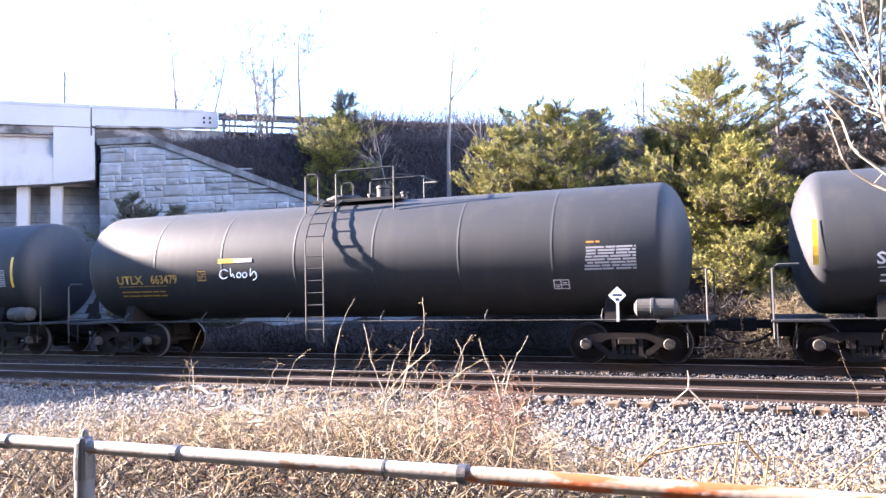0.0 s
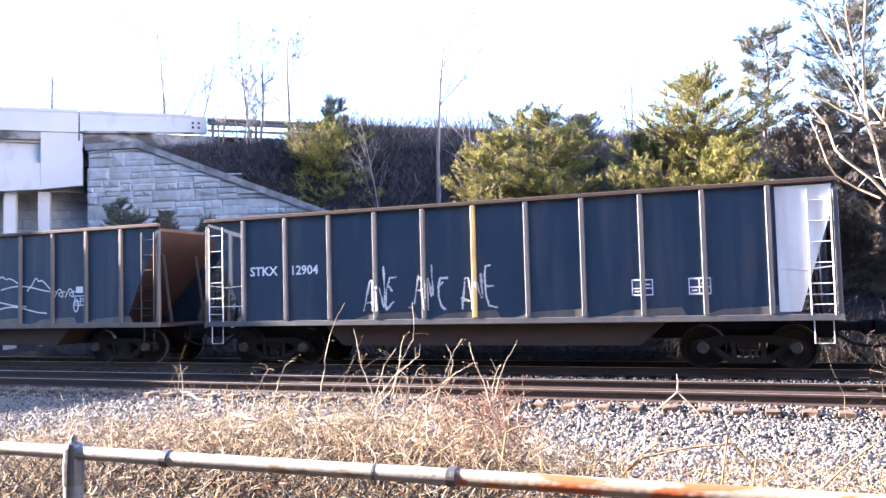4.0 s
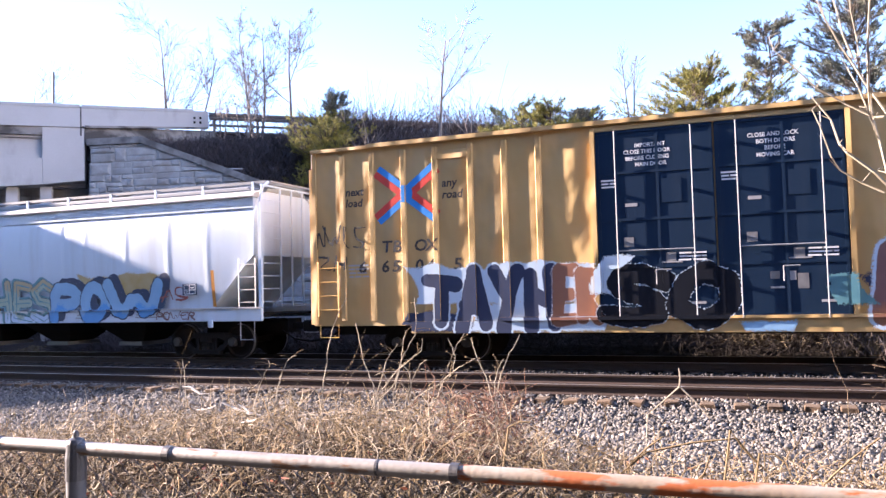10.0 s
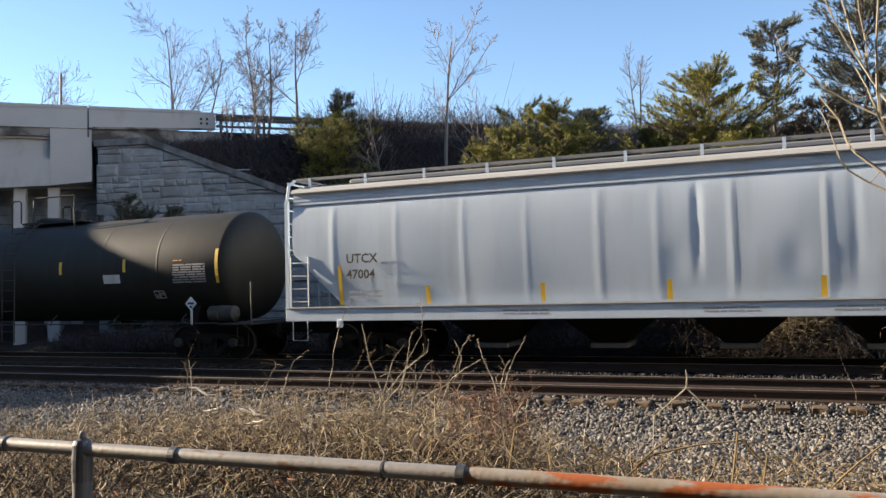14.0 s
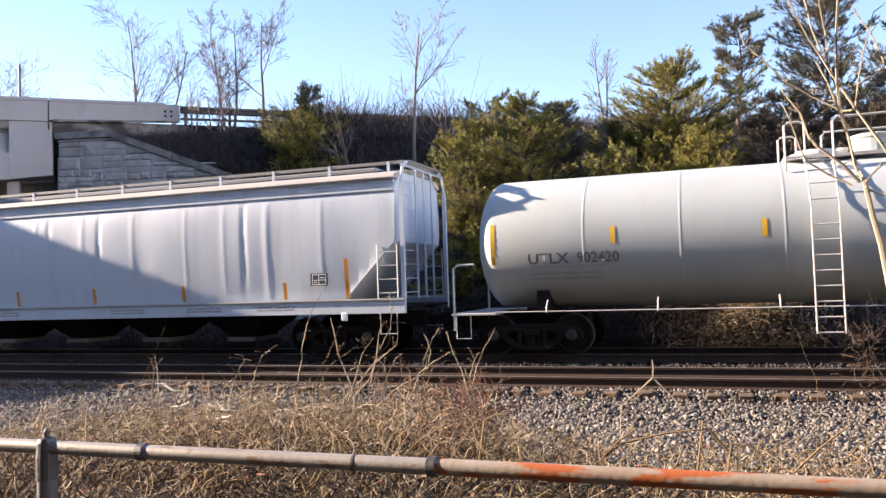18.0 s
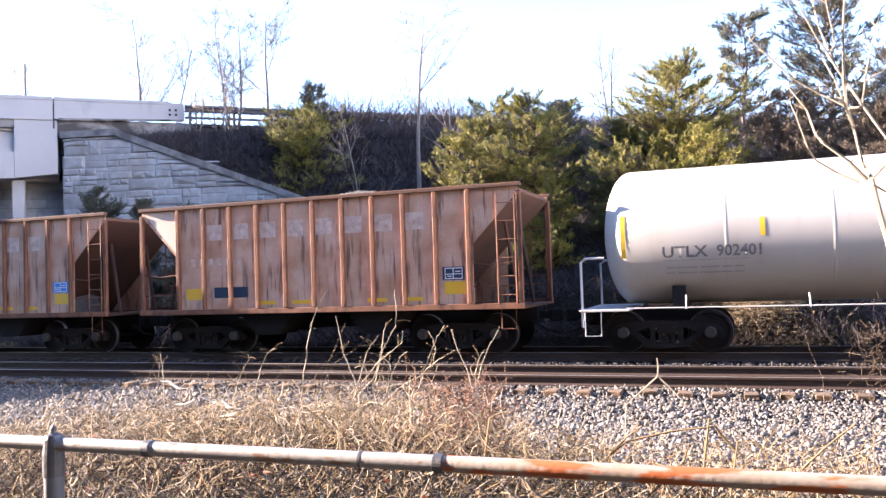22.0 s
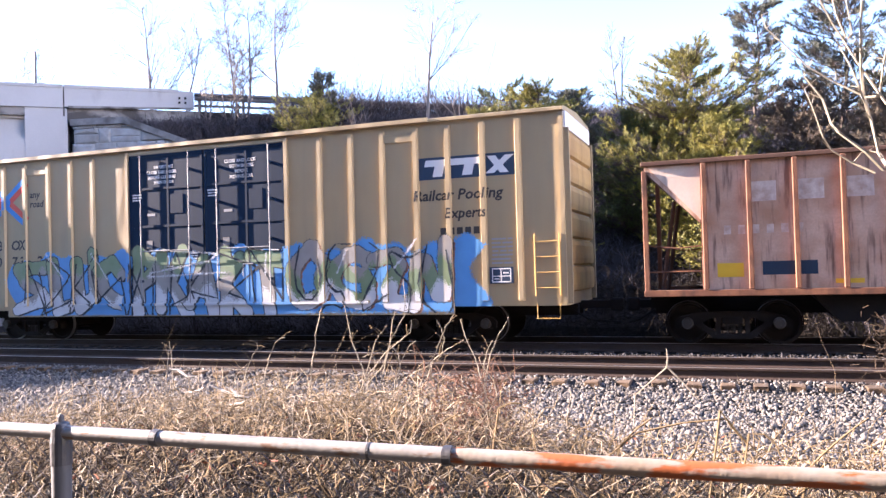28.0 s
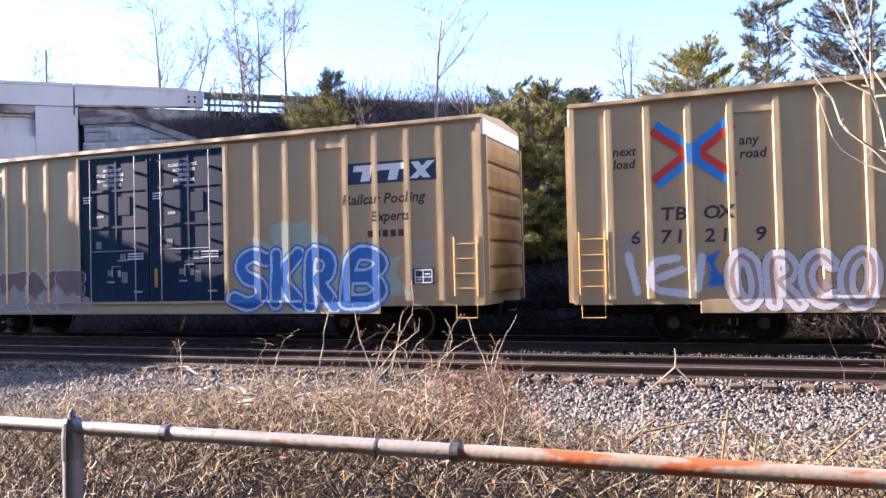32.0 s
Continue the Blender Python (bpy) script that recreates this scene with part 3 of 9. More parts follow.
def make_bridge():
    bridge = thing("road_bridge", None, None, "pale concrete road bridge with a solid parapet", "bridge")
    part("parapet", slab(bmesh.new(), ROAD0, U, -70, 0.10, 0, 0.3, 8.95, 9.90), M["concrete"], bridge, "pale streaked concrete parapet")
    part("parapet", slab(bmesh.new(), ROAD0, U, 0.16, 5.35, 0.0, 0.3, 9.0, 9.90, 9.12, 9.86), M["concrete"], bridge)
    part("parapet_cap", slab(bmesh.new(), ROAD0, U, -70, 0.10, -0.03, 0.34, 9.80, 9.93), M["concrete"], bridge)
    part("parapet_cap", slab(bmesh.new(), ROAD0, U, 0.16, 4.7, -0.03, 0.34, 9.80, 9.93), M["concrete"], bridge)
    part("parapet", slab(bmesh.new(), ROAD0, U, -70, 5.35, 11.7, 12.0, 9.0, 9.90), M["concrete"], bridge)
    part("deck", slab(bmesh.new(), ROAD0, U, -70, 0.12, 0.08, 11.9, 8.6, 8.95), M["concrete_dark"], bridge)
    for o in (0.35, 3.2, 6.0, 8.8, 11.2):
        g = slab(bmesh.new(), ROAD0, U, -70, -1.35, o, o + 0.18, 7.75, 8.6)
        slab(g, ROAD0, U, -70, -1.35, o - 0.12, o + 0.30, 7.62, 7.75)
        slab(g, ROAD0, U, -70, -1.35, o - 0.12, o + 0.30, 8.5, 8.597)
        part("girder", g, M["concrete"], bridge)
    end = slab(bmesh.new(), ROAD0, U, -1.35, 0.26, 0.05, 0.9, 6.5, 8.94, 6.69, 8.94)
    part("end_block", end, M["concrete"], bridge, "pale concrete bearing block")
    part("cap_beam", slab(bmesh.new(), ROAD0, U, -9, -1.36, 0.06, 1.1, 6.0, 7.6, 6.5, 7.6), M["concrete"], bridge, "pale concrete cap beam")
    part("cap_beam", slab(bmesh.new(), ROAD0, U, -1.2, 0.2, 1.0, 11.5, 6.5, 8.55), M["concrete"], bridge)
    for s in (-7.2, -5.6, -4.0, -2.57, -1.28):
        part("column", slab(bmesh.new(), ROAD0, U, s - 0.22, s + 0.22, 0.4, 0.85, -0.3, 6.45), M["concrete"], bridge)
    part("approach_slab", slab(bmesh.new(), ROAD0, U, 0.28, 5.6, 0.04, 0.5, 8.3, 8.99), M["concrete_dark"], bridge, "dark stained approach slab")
    # joint dirt and the four anchor plates at the parapet's end
    part("joint_filler", slab(bmesh.new(), ROAD0, U, 0.095, 0.165, 0.04, 0.26, 8.6, 9.86), M["concrete_dark"], bridge, "dark joint filler")
    part("drip_ledge", slab(bmesh.new(), ROAD0, U, 0.3, 5.3, -0.10, 0.02, 8.92, 9.02, 9.06, 9.13), M["concrete_dark"], bridge)
    for ds, dz in ((4.75, 9.55), (4.75, 9.35), (5.0, 9.55), (5.0, 9.35)):
        part("anchor_bolt", slab(bmesh.new(), ROAD0, U, ds - 0.045, ds + 0.045, -0.03, 0.0, dz - 0.045, dz + 0.045), M["black_steel"], bridge)
    road = thing("road", slab(slab(bmesh.new(), ROAD0, U, 0.3, 60, 0.6, 11.66, 7.6, 8.95), ROAD0, U, -70, 60, 0.34, 11.66, 8.955, 9.06), M["asphalt"], "asphalt road on the embankment and bridge", "road", kind="structure")
    # guardrail beyond the parapet
    guard = thing("guardrail", None, None, "galvanised steel guardrail along the embankment road", "guardrail")
    prof = [(0, 0.0), (-0.05, 0.05), (-0.05, 0.11), (0, 0.15), (0, 0.19), (-0.05, 0.23), (-0.05, 0.29), (0, 0.34)]
    bm = bmesh.new()
    ring = prof + [(o + 0.012, z) for o, z in prof[::-1]]
    ends = [[bm.verts.new((*along(ROAD0, U, s, o + 0.1), 9.50 + z)) for o, z in ring] for s in (5.37, 26)]
    for k in range(len(ring)):
        bm.faces.new((ends[0][k - 1], ends[0][k], ends[1][k], ends[1][k - 1]))
    for e in ends:
        bm.faces.new(e)
    part("beam", bm, M["guard"], guard)
    part("lower_rail", slab(bmesh.new(), ROAD0, U, 5.37, 26, 0.1, 0.16, 9.22, 9.32), M["guard"], guard)
    for k in range(11):
        s = 5.6 + k * 1.9
        part("post", slab(bmesh.new(), ROAD0, U, s - 0.06, s + 0.06, 0.17, 0.31, 8.3, 9.86), M["guard"], guard)
    # a thin pole on the far parapet
    p = (-37.3, 34.0)
    thing("lamp_pole", tube(bmesh.new(), [(*p, 8.5), (*p, 14.85)], 0.075, 8), M["post"], "slim grey metal pole standing on the bridge", "pole")


def rough_block(r, a, b, z0, za, zb):
    """A split-faced block of the retaining wall: a bulging, uneven face."""
    bm = bmesh.new()
    j = lambda: r.uniform(-0.014, 0.014)
    back = [(a + 0.003, 0.14, z0 + 0.003), (b - 0.003, 0.14, z0 + 0.003), (b - 0.003, 0.14, zb - 0.003), (a + 0.003, 0.14, za - 0.003)]
    rim = [(p[0] + j(), 0.005, p[2] + j()) for p in back]
    d = r.uniform(0.005, 0.065)
    mid_s, mid_z = (a + b) / 2, (z0 + (za + zb) / 2) / 2
    face = [(mid_s + (p[0] - mid_s) * 0.72 + j(), -d * r.uniform(0.4, 1.1), mid_z + (p[2] - mid_z) * 0.62 + j()) for p in back]
    rows = []
    for ring in (back, rim, face):
        rows.append([bm.verts.new((*along(WALL0, WALL_U, s, o), z)) for s, o, z in ring])
    for u, v in zip(rows, rows[1:]):
        for k in range(4):
            bm.faces.new((u[k], u[(k + 1) % 4], v[(k + 1) % 4], v[k]))
    c = bm.verts.new((*along(WALL0, WALL_U, mid_s + r.uniform(-0.1, 0.1) * (b - a), -d * r.uniform(0.6, 1.3)), mid_z))
    for k in range(4):
        bm.faces.new((rows[2][k], rows[2][(k + 1) % 4], c))
    bmesh.ops.recalc_face_normals(bm, faces=bm.faces[:])
    return bm


def make_retaining_wall():
    wall = thing("wall_retaining", None, None, "pale split-faced block retaining wall under a sloping coping", "retaining wall", kind="structure")
    bm = bmesh.new()
    for a, b in ((0.0, 2.3), (2.3, 7.6), (7.6, 12.85), (12.85, 16.5)):
        slab(bm, WALL0, WALL_U, a, b, 0.05, 0.5, -0.3, coping_z(a) - 0.3, -0.3, coping_z(b) - 0.3)
    part("backing", bm, M["block"], wall, "recessed mortar backing")
    for a, b in ((-0.1, 2.3), (2.32, 5.0), (5.02, 7.6), (7.62, 10.2), (10.22, 12.85), (12.87, 16.6)):
        part("coping", slab(bmesh.new(), WALL0, WALL_U, a, b, -0.12, 0.55, coping_z(a) - 0.28, coping_z(a), coping_z(b) - 0.28, coping_z(b)), M["coping"], wall, "dark weathered coping slab")
    r = random.Random(21)
    z = 1.0
    while z < 8.3:
        h = r.uniform(0.50, 0.66)
        s = -0.05 - r.uniform(0, 0.8)
        while s < 16:
            ln = r.uniform(0.5, 1.35)
            kind = r.random()
            if kind < 0.34:
                cells = [(0, 1, 0, 1)]
            elif kind < 0.66:
                c = r.uniform(0.35, 0.65)
                cells = [(0, 1, 0, c), (0, 1, c, 1)]
            else:
                c, e = r.uniform(0.35, 0.65), r.uniform(0.3, 0.7)
                cells = [(0, e, 0, c), (e, 1, 0, c), (0, 1, c, 1)] if r.random() < 0.5 else [(0, 1, 0, c), (0, e, c, 1), (e, 1, c, 1)]
            for a0, a1, b0, b1 in cells:
                a, b = max(s + ln * a0, -0.05), min(s + ln * a1, 16.4)
                zl = z + h * b0
                za, zb = min(z + h * b1, coping_z(a) - 0.285), min(z + h * b1, coping_z(b) - 0.285)
                if b - a > 0.12 and za - zl > 0.06:
                    part("stone_block", rough_block(r, a, b, zl, za, max(zb, zl + 0.03)), M["block"], wall)
            s += ln
        z += h
    # the abutment's wall behind the columns
    front = thing("wall_abutment", None, None, "shaded block wall behind the bridge columns", "retaining wall", kind="structure")
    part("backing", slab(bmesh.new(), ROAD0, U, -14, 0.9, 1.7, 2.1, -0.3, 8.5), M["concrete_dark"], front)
    z = 0.6
    while z < 6.6:
        h, s = 0.4, -9.0 + r.uniform(0, 0.7)
        while s < 0.4:
            ln = r.uniform(0.8, 1.6)
            part("stone_block", slab(bmesh.new(), ROAD0, U, s, min(s + ln, 0.8) - 0.025, 1.66 - r.uniform(0, 0.04), 1.71, z, z + h - 0.025), M["block"], front)
            s += ln
        z += h


def stones(n, x0, x1, y0, y1, size, seed, sink=0.35, zoff=0.0):
    """Loose broken stones on the ground: deformed eight-sided lumps."""
    g = np.random.default_rng(seed)
    base = np.array([(1, 0, 0), (-1, 0, 0), (0, 1, 0), (0, -1, 0), (0, 0, 1), (0, 0, -1)], float)
    tri = np.array([(0, 2, 4), (2, 1, 4), (1, 3, 4), (3, 0, 4), (2, 0, 5), (1, 2, 5), (3, 1, 5), (0, 3, 5)])
    p = np.stack([g.uniform(x0, x1, n), g.uniform(y0, y1, n)], 1)
    z = ground_z(p[:, 0], p[:, 1]) + zoff
    r = size * g.uniform(0.4, 1.3, n)
    ang = g.uniform(0, 2 * np.pi, n)
    v = base[None] * (1 + g.uniform(-0.35, 0.35, (n, 6, 1))) * np.stack([r * g.uniform(0.6, 1.45, n), r * g.uniform(0.6, 1.45, n), r * g.uniform(0.45, 0.9, n)], 1)[:, None]
    tilt = g.uniform(-1.3, 1.3, n)
    y2 = v[:, :, 1] * np.cos(tilt)[:, None] - v[:, :, 2] * np.sin(tilt)[:, None]
    z2 = v[:, :, 1] * np.sin(tilt)[:, None] + v[:, :, 2] * np.cos(tilt)[:, None]
    x3 = v[:, :, 0] * np.cos(ang)[:, None] - y2 * np.sin(ang)[:, None]
    y3 = v[:, :, 0] * np.sin(ang)[:, None] + y2 * np.cos(ang)[:, None]
    V = np.stack([x3 + p[:, 0:1], y3 + p[:, 1:2], z2 + (z + r * 0.75 * (1 - sink))[:, None]], -1)
    return V.reshape(-1, 3), (np.arange(n)[:, None, None] * 6 + tri[None]).reshape(-1, 3)


def make_ballast():
    chunks = [stones(60000, -16, 6, 9.0, 12.95, 0.030, 1, 0.2), stones(20000, -13, 5, 6.0, 9.2, 0.033, 2, 0.2), stones(1500, -26, 8, 12.85, 13.3, 0.030, 3), stones(7000, -17, 8, 13.0, 13.75, 0.030, 9), stones(4500, -16, 6, 7.0, 12.9, 0.048, 8, 0.1),
              stones(900, -26, 8, 15.75, 16.1, 0.036, 4), stones(4000, -30, -16, 10.0, 13.1, 0.05, 6)]
    v, f = joined(chunks)
    thing("ballast", mesh_np("ballast", v, f), M["stone"], "loose grey crushed-stone ballast beside the tracks", "ballast", kind="stuff")
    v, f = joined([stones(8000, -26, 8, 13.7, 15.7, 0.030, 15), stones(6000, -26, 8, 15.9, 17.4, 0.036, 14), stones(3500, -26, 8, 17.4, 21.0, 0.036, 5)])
    thing("ballast", mesh_np("ballast", v, f), M["stone_dark"], "dark ballast under the train's track", "ballast", kind="stuff")


def make_skylight_blocker():
    """A plain unseen wall added to close the place behind the viewer and block skylight."""
    thing("wall_behind", box(bmesh.new(), -45, 45, -9.4, -9.0, -0.5, 19.0), M["bed_dark"], "plain dark unseen wall added behind the viewer to block skylight", "wall", kind="structure")


make_ground()
make_skylight_blocker()
make_bridge()

# ---------------------------------------------------------------- railway cars
SPEED = [(0, 9.63), (9, 9.69), (14, 9.75), (18, 9.80), (23, 9.84), (28, 9.90), (32, 9.98)]
TRAIN = []          # (car, its middle along the train)
WHEELSETS = []      # (wheelset, place in its car, the car's middle)
CACHE = {}


def train_way(t):
    """How far the train has run at t, in metres; 0 at 9 s."""
    ts = np.linspace(0, 32, 3201)
    v = np.interp(ts, [a for a, _ in SPEED], [b for _, b in SPEED])
    way = np.concatenate([[0], np.cumsum((v[1:] + v[:-1]) * 0.005)])
    return float(np.interp(t, ts, way) - np.interp(9.0, ts, way))


def car(name, label, category, c0, c1, group="cars of the passing freight train"):
    ob = thing(name, None, None, label, category, group)
    mid = (c0 + c1) / 2
    TRAIN.append((ob, mid))
    return ob, mid, (c1 - c0) / 2


def cached(key, make, material, smooth=False):
    if key not in CACHE:
        CACHE[key] = as_mesh(key, make(), material, smooth)
    return CACHE[key]


def wheelset_mesh():
    bm = bmesh.new()
    for sgn in (-1, 1):
        o = [(sgn * 0.685, 0.10), (sgn * 0.685, 0.40), (sgn * 0.69, 0.485), (sgn * 0.715, 0.485), (sgn * 0.725, 0.46), (sgn * 0.815, 0.452), (sgn * 0.82, 0.40), (sgn * 0.77, 0.37),
             (sgn * 0.755, 0.16), (sgn * 0.83, 0.12), (sgn * 0.83, 0.085), (sgn * 1.08, 0.075)]
        lathe_y(bm, o, 0, 0, 28)
        lathe_y(bm, [(sgn * 1.02, 0.12), (sgn * 1.16, 0.12), (sgn * 1.175, 0.10)], 0, 0, 14)
        for k in range(3):
            a = 2 * math.pi * k / 3
            lathe_y(bm, [(sgn * 1.17, 0.02), (sgn * 1.195, 0.02)], 0.06 * math.cos(a), 0.06 * math.sin(a), 6)
    lathe_y(bm, [(-0.7, 0.085), (0.7, 0.085)], 0, 0, 12)
    for f in bm.faces:
        c = f.calc_center_median()
        if abs(c.y) > 1.05:
            f.material_index = 2
        elif abs(c.y) > 0.722 and abs(c.y) < 0.82 and math.hypot(c.x, c.z) > 0.44:
            f.material_index = 1
    return bm


def side_frame_mesh():
    bm = bmesh.new()
    top = [(-1.13, 0.50), (-1.05, 0.59), (-0.60, 0.70), (0.60, 0.70), (1.05, 0.59), (1.13, 0.50), (1.12, 0.36), (1.04, 0.36), (1.0, 0.47), (0.78, 0.47), (0.74, 0.40), (0.42, 0.56),
           (-0.42, 0.56), (-0.74, 0.40), (-0.78, 0.47), (-1.0, 0.47), (-1.04, 0.36), (-1.12, 0.36)]
    prism(bm, top, -0.07, 0.07)
    for sgn in (-1, 1):
        prism(bm, [(sgn * 0.78, 0.44), (sgn * 0.66, 0.50), (sgn * 0.33, 0.27), (sgn * 0.40, 0.16)], -0.06, 0.06)
        prism(bm, [(sgn * 0.24, 0.18), (sgn * 0.33, 0.18), (sgn * 0.33, 0.60), (sgn * 0.24, 0.60)], -0.065, 0.065)
    prism(bm, [(-0.42, 0.14), (0.42, 0.14), (0.38, 0.235), (-0.38, 0.235)], -0.075, 0.075)
    return bm


def spring_mesh():
    bm = bmesh.new()
    for x in (-0.13, 0.0, 0.13):
        pts = [(x + 0.05 * math.cos(a * 1.2566), 0.05 * math.sin(a * 1.2566), 0.235 + a * 0.0085) for a in range(26)]
        tube(bm, pts, 0.011, 4)
    return bm


def trucks(ob, mid, xs, rows_for_wheels=True):
    for x in xs:
        part("truck_bolster", cached("bolster", lambda: box(box(bmesh.new(), -0.2, 0.2, -1.08, 1.08, 0.44, 0.60, 0.02), -0.28, 0.28, -0.3, 0.3, 0.58, 0.72), M["truck"]), None, ob, at=(x, 0, 0))
        for sgn in (-1, 1):
            f = part("side_frame", cached("side_frame", side_frame_mesh, M["truck"]), None, ob, "cast steel truck side frame", at=(x, sgn * 1.0, 0))
            part("spring_nest", cached("springs", spring_mesh, M["cap"]), None, f, at=(0, sgn * -0.01, 0))
        part("brake_beam", cached("beam", lambda: box(tube(bmesh.new(), [(-0.42, -0.9, 0.33), (-0.42, 0.9, 0.33)], 0.035, 6), 0.38, 0.45, -0.9, 0.9, 0.30, 0.37), M["black_steel"]), None, ob, at=(x, 0, 0))
        for dx in (-0.89, 0.89):
            w = part("wheelset", cached("wheelset", wheelset_mesh, [M["wheel"], M["tread"], M["cap"]]), None, ob, "steel wheels on an axle", at=(x + dx, 0, 0.46))
            WHEELSETS.append((w, (x + dx, 0, 0.46), mid))


def couplers(ob, half, reach=0.55):
    for sgn in (-1, 1):
        bm = box(bmesh.new(), min(sgn * (half - 0.7), sgn * (half + reach - 0.25)), max(sgn * (half - 0.7), sgn * (half + reach - 0.25)), -0.09, 0.09, 0.74, 0.92, 0.01)
        box(bm, min(sgn * (half + reach - 0.28), sgn * (half + reach)), max(sgn * (half + reach - 0.28), sgn * (half + reach)), -0.16, 0.14, 0.68, 0.97, 0.03)
        part("coupler", bm, M["black_steel"], ob, "dark cast coupler")
        pts = [(sgn * (half - 0.1), -0.45, 0.72), (sgn * (half + 0.25), -0.42, 0.5), (sgn * (half + reach - 0.05), -0.2, 0.42)]
        part("brake_hose", tube(bmesh.new(), pts, 0.028, 6), M["black_steel"], ob)


def ladder(name, ob, x, w, z0, z1, y, rungs, material, depth=0.0, r=0.016):
    bm = bmesh.new()
    for xx in (x - w / 2, x + w / 2):
        tube(bm, [(xx, y, z0), (xx, y, z1)], r, 5)
    for k in range(rungs):
        z = z0 + (k + 0.5) * (z1 - z0) / rungs
        tube(bm, [(x - w / 2, y, z), (x + w / 2, y, z)], r * 0.8, 5)
    return part(name, bm, material, ob)


def stirrup(ob, x, y, z0, z1, material, w=0.34):
    part("stirrup_step", tube(bmesh.new(), [(x - w / 2, y, z1), (x - w / 2, y, z0), (x + w / 2, y, z0), (x + w / 2, y, z1)], 0.014, 5), material, ob)


def flat(bm, x0, x1, z0, z1, y):
    bm.faces.new([bm.verts.new(p) for p in ((x0, y, z0), (x1, y, z0), (x1, y, z1), (x0, y, z1))])
    return bm


def lettering(name, words, x, z, size, y, material, ob, slant=0.0, stretch=1.0, bend=None, label="", ribs=(), rib_h=0.062, rib_w=0.105):
    """Words in the built-in font on the near side of a car, from x on, with the baseline at z. bend: (radius, axis height) of a tank."""
    cu = bpy.data.curves.new("words", "FONT")
    cu.body, cu.size, cu.shear, cu.resolution_u = words, size, slant, 2
    cu.offset = size * 0.022
    tmp = bpy.data.objects.new("words", cu)
    me = bpy.data.meshes.new_from_object(tmp)
    bpy.data.objects.remove(tmp)
    bpy.data.curves.remove(cu)
    n = len(me.vertices)
    co = np.empty(n * 3, np.float32)
    me.vertices.foreach_get("co", co)
    co = co.reshape(-1, 3)
    px, pz = x + co[:, 0] * stretch, z + co[:, 1]
    py = np.full(n, y) if bend is None else -(np.sqrt(np.maximum(bend[0] ** 2 - (pz - bend[1]) ** 2, 0)) + 0.006)
    me.vertices.foreach_set("co", np.stack([px, py, pz], 1).astype(np.float32).ravel())
    me.materials.clear()
    if ribs:
        bm = bmesh.new()
        bm.from_mesh(me)
        lo, hi = float(px.min()), float(px.max())
        for c in ribs:
            for e in (c - rib_w / 2, c + rib_w / 2):
                if lo < e < hi:
                    bmesh.ops.bisect_plane(bm, geom=bm.verts[:] + bm.edges[:] + bm.faces[:], plane_co=(e, 0, 0), plane_no=(1, 0, 0))
        out = [f for f in bm.faces if any(abs(f.calc_center_median().x - c) < rib_w / 2 for c in ribs)]
        if out:
            made = bmesh.ops.duplicate(bm, geom=out)["geom"]
            bmesh.ops.translate(bm, verts=[v for v in made if isinstance(v, bmesh.types.BMVert)], vec=(0, -rib_h, 0))
        bm.to_mesh(me)
        bm.free()
    return part(name, me, material, ob, label)


def letter_blocks(name, n, x0, x1, z0, z1, y, material, ob, gap=0.28, label=""):
    """Letter-sized plain marks where a name stands on the car."""
    bm, w = bmesh.new(), (x1 - x0) / n
    for k in range(n):
        flat(bm, x0 + k * w, x0 + (k + 1 - gap) * w, z0, z1, y)
    return tagged(part(name, bm, material, ob, label), kind="stuff")


def small_print(name, x0, x1, z, lines, pitch, y, material, ob, bend=None, seed=1, thick=0.5, label=""):
    """Lines of writing too small to read, as bars."""
    bm, r = bmesh.new(), random.Random(seed)
    for k in range(lines):
        c, d = z - k * pitch - pitch * thick, z - k * pitch
        a = x0 + r.uniform(0, 0.06) * (x1 - x0)
        while a < x1 - 0.03:
            b = min(a + r.uniform(0.12, 0.45), x1)
            if bend is None:
                flat(bm, a, b, c, d, y)
            else:
                ya = [-(math.sqrt(max(bend[0] ** 2 - (q - bend[1]) ** 2, 0)) + 0.006) for q in (c, d)]
                bm.faces.new([bm.verts.new(p) for p in ((a, ya[0], c), (b, ya[0], c), (b, ya[1], d), (a, ya[1], d))])
            a = b + r.uniform(0.02, 0.05)
    return tagged(part(name, bm, material, ob, label), kind="stuff")


def boxed_mark(ob, x0, x1, z0, z1, y, bend=None, ground="navy", ink="white"):
    def face(bm, a, b, c, d, off):
        if bend is None:
            flat(bm, a, b, c, d, y - off)
        else:
            ya = [-(math.sqrt(max(bend[0] ** 2 - (q - bend[1]) ** 2, 0)) + 0.004 + off) for q in (c, d)]
            bm.faces.new([bm.verts.new(p) for p in ((a, ya[0], c), (b, ya[0], c), (b, ya[1], d), (a, ya[1], d))])
    bm = bmesh.new()
    face(bm, x0, x1, z0, z1, 0.002)
    sign = part("stencil_panel", bm, M[ground], ob, "dark consolidated stencil panel")
    bm, t, w, h = bmesh.new(), 0.022, x1 - x0, z1 - z0
    for a, b, c, d in ((0.1, 0.9, 0.86, 0.93), (0.1, 0.9, 0.07, 0.14), (0.1, 0.14, 0.07, 0.93), (0.86, 0.9, 0.07, 0.93), (0.46, 0.5, 0.14, 0.86), (0.14, 0.86, 0.42, 0.48), (0.2, 0.4, 0.25, 0.32), (0.56, 0.8, 0.6, 0.68)):
        face(bm, x0 + a * w, x0 + b * w, z0 + c * h, z0 + d * h, 0.006)
    part("stencil_grid", bm, M[ink], sign)


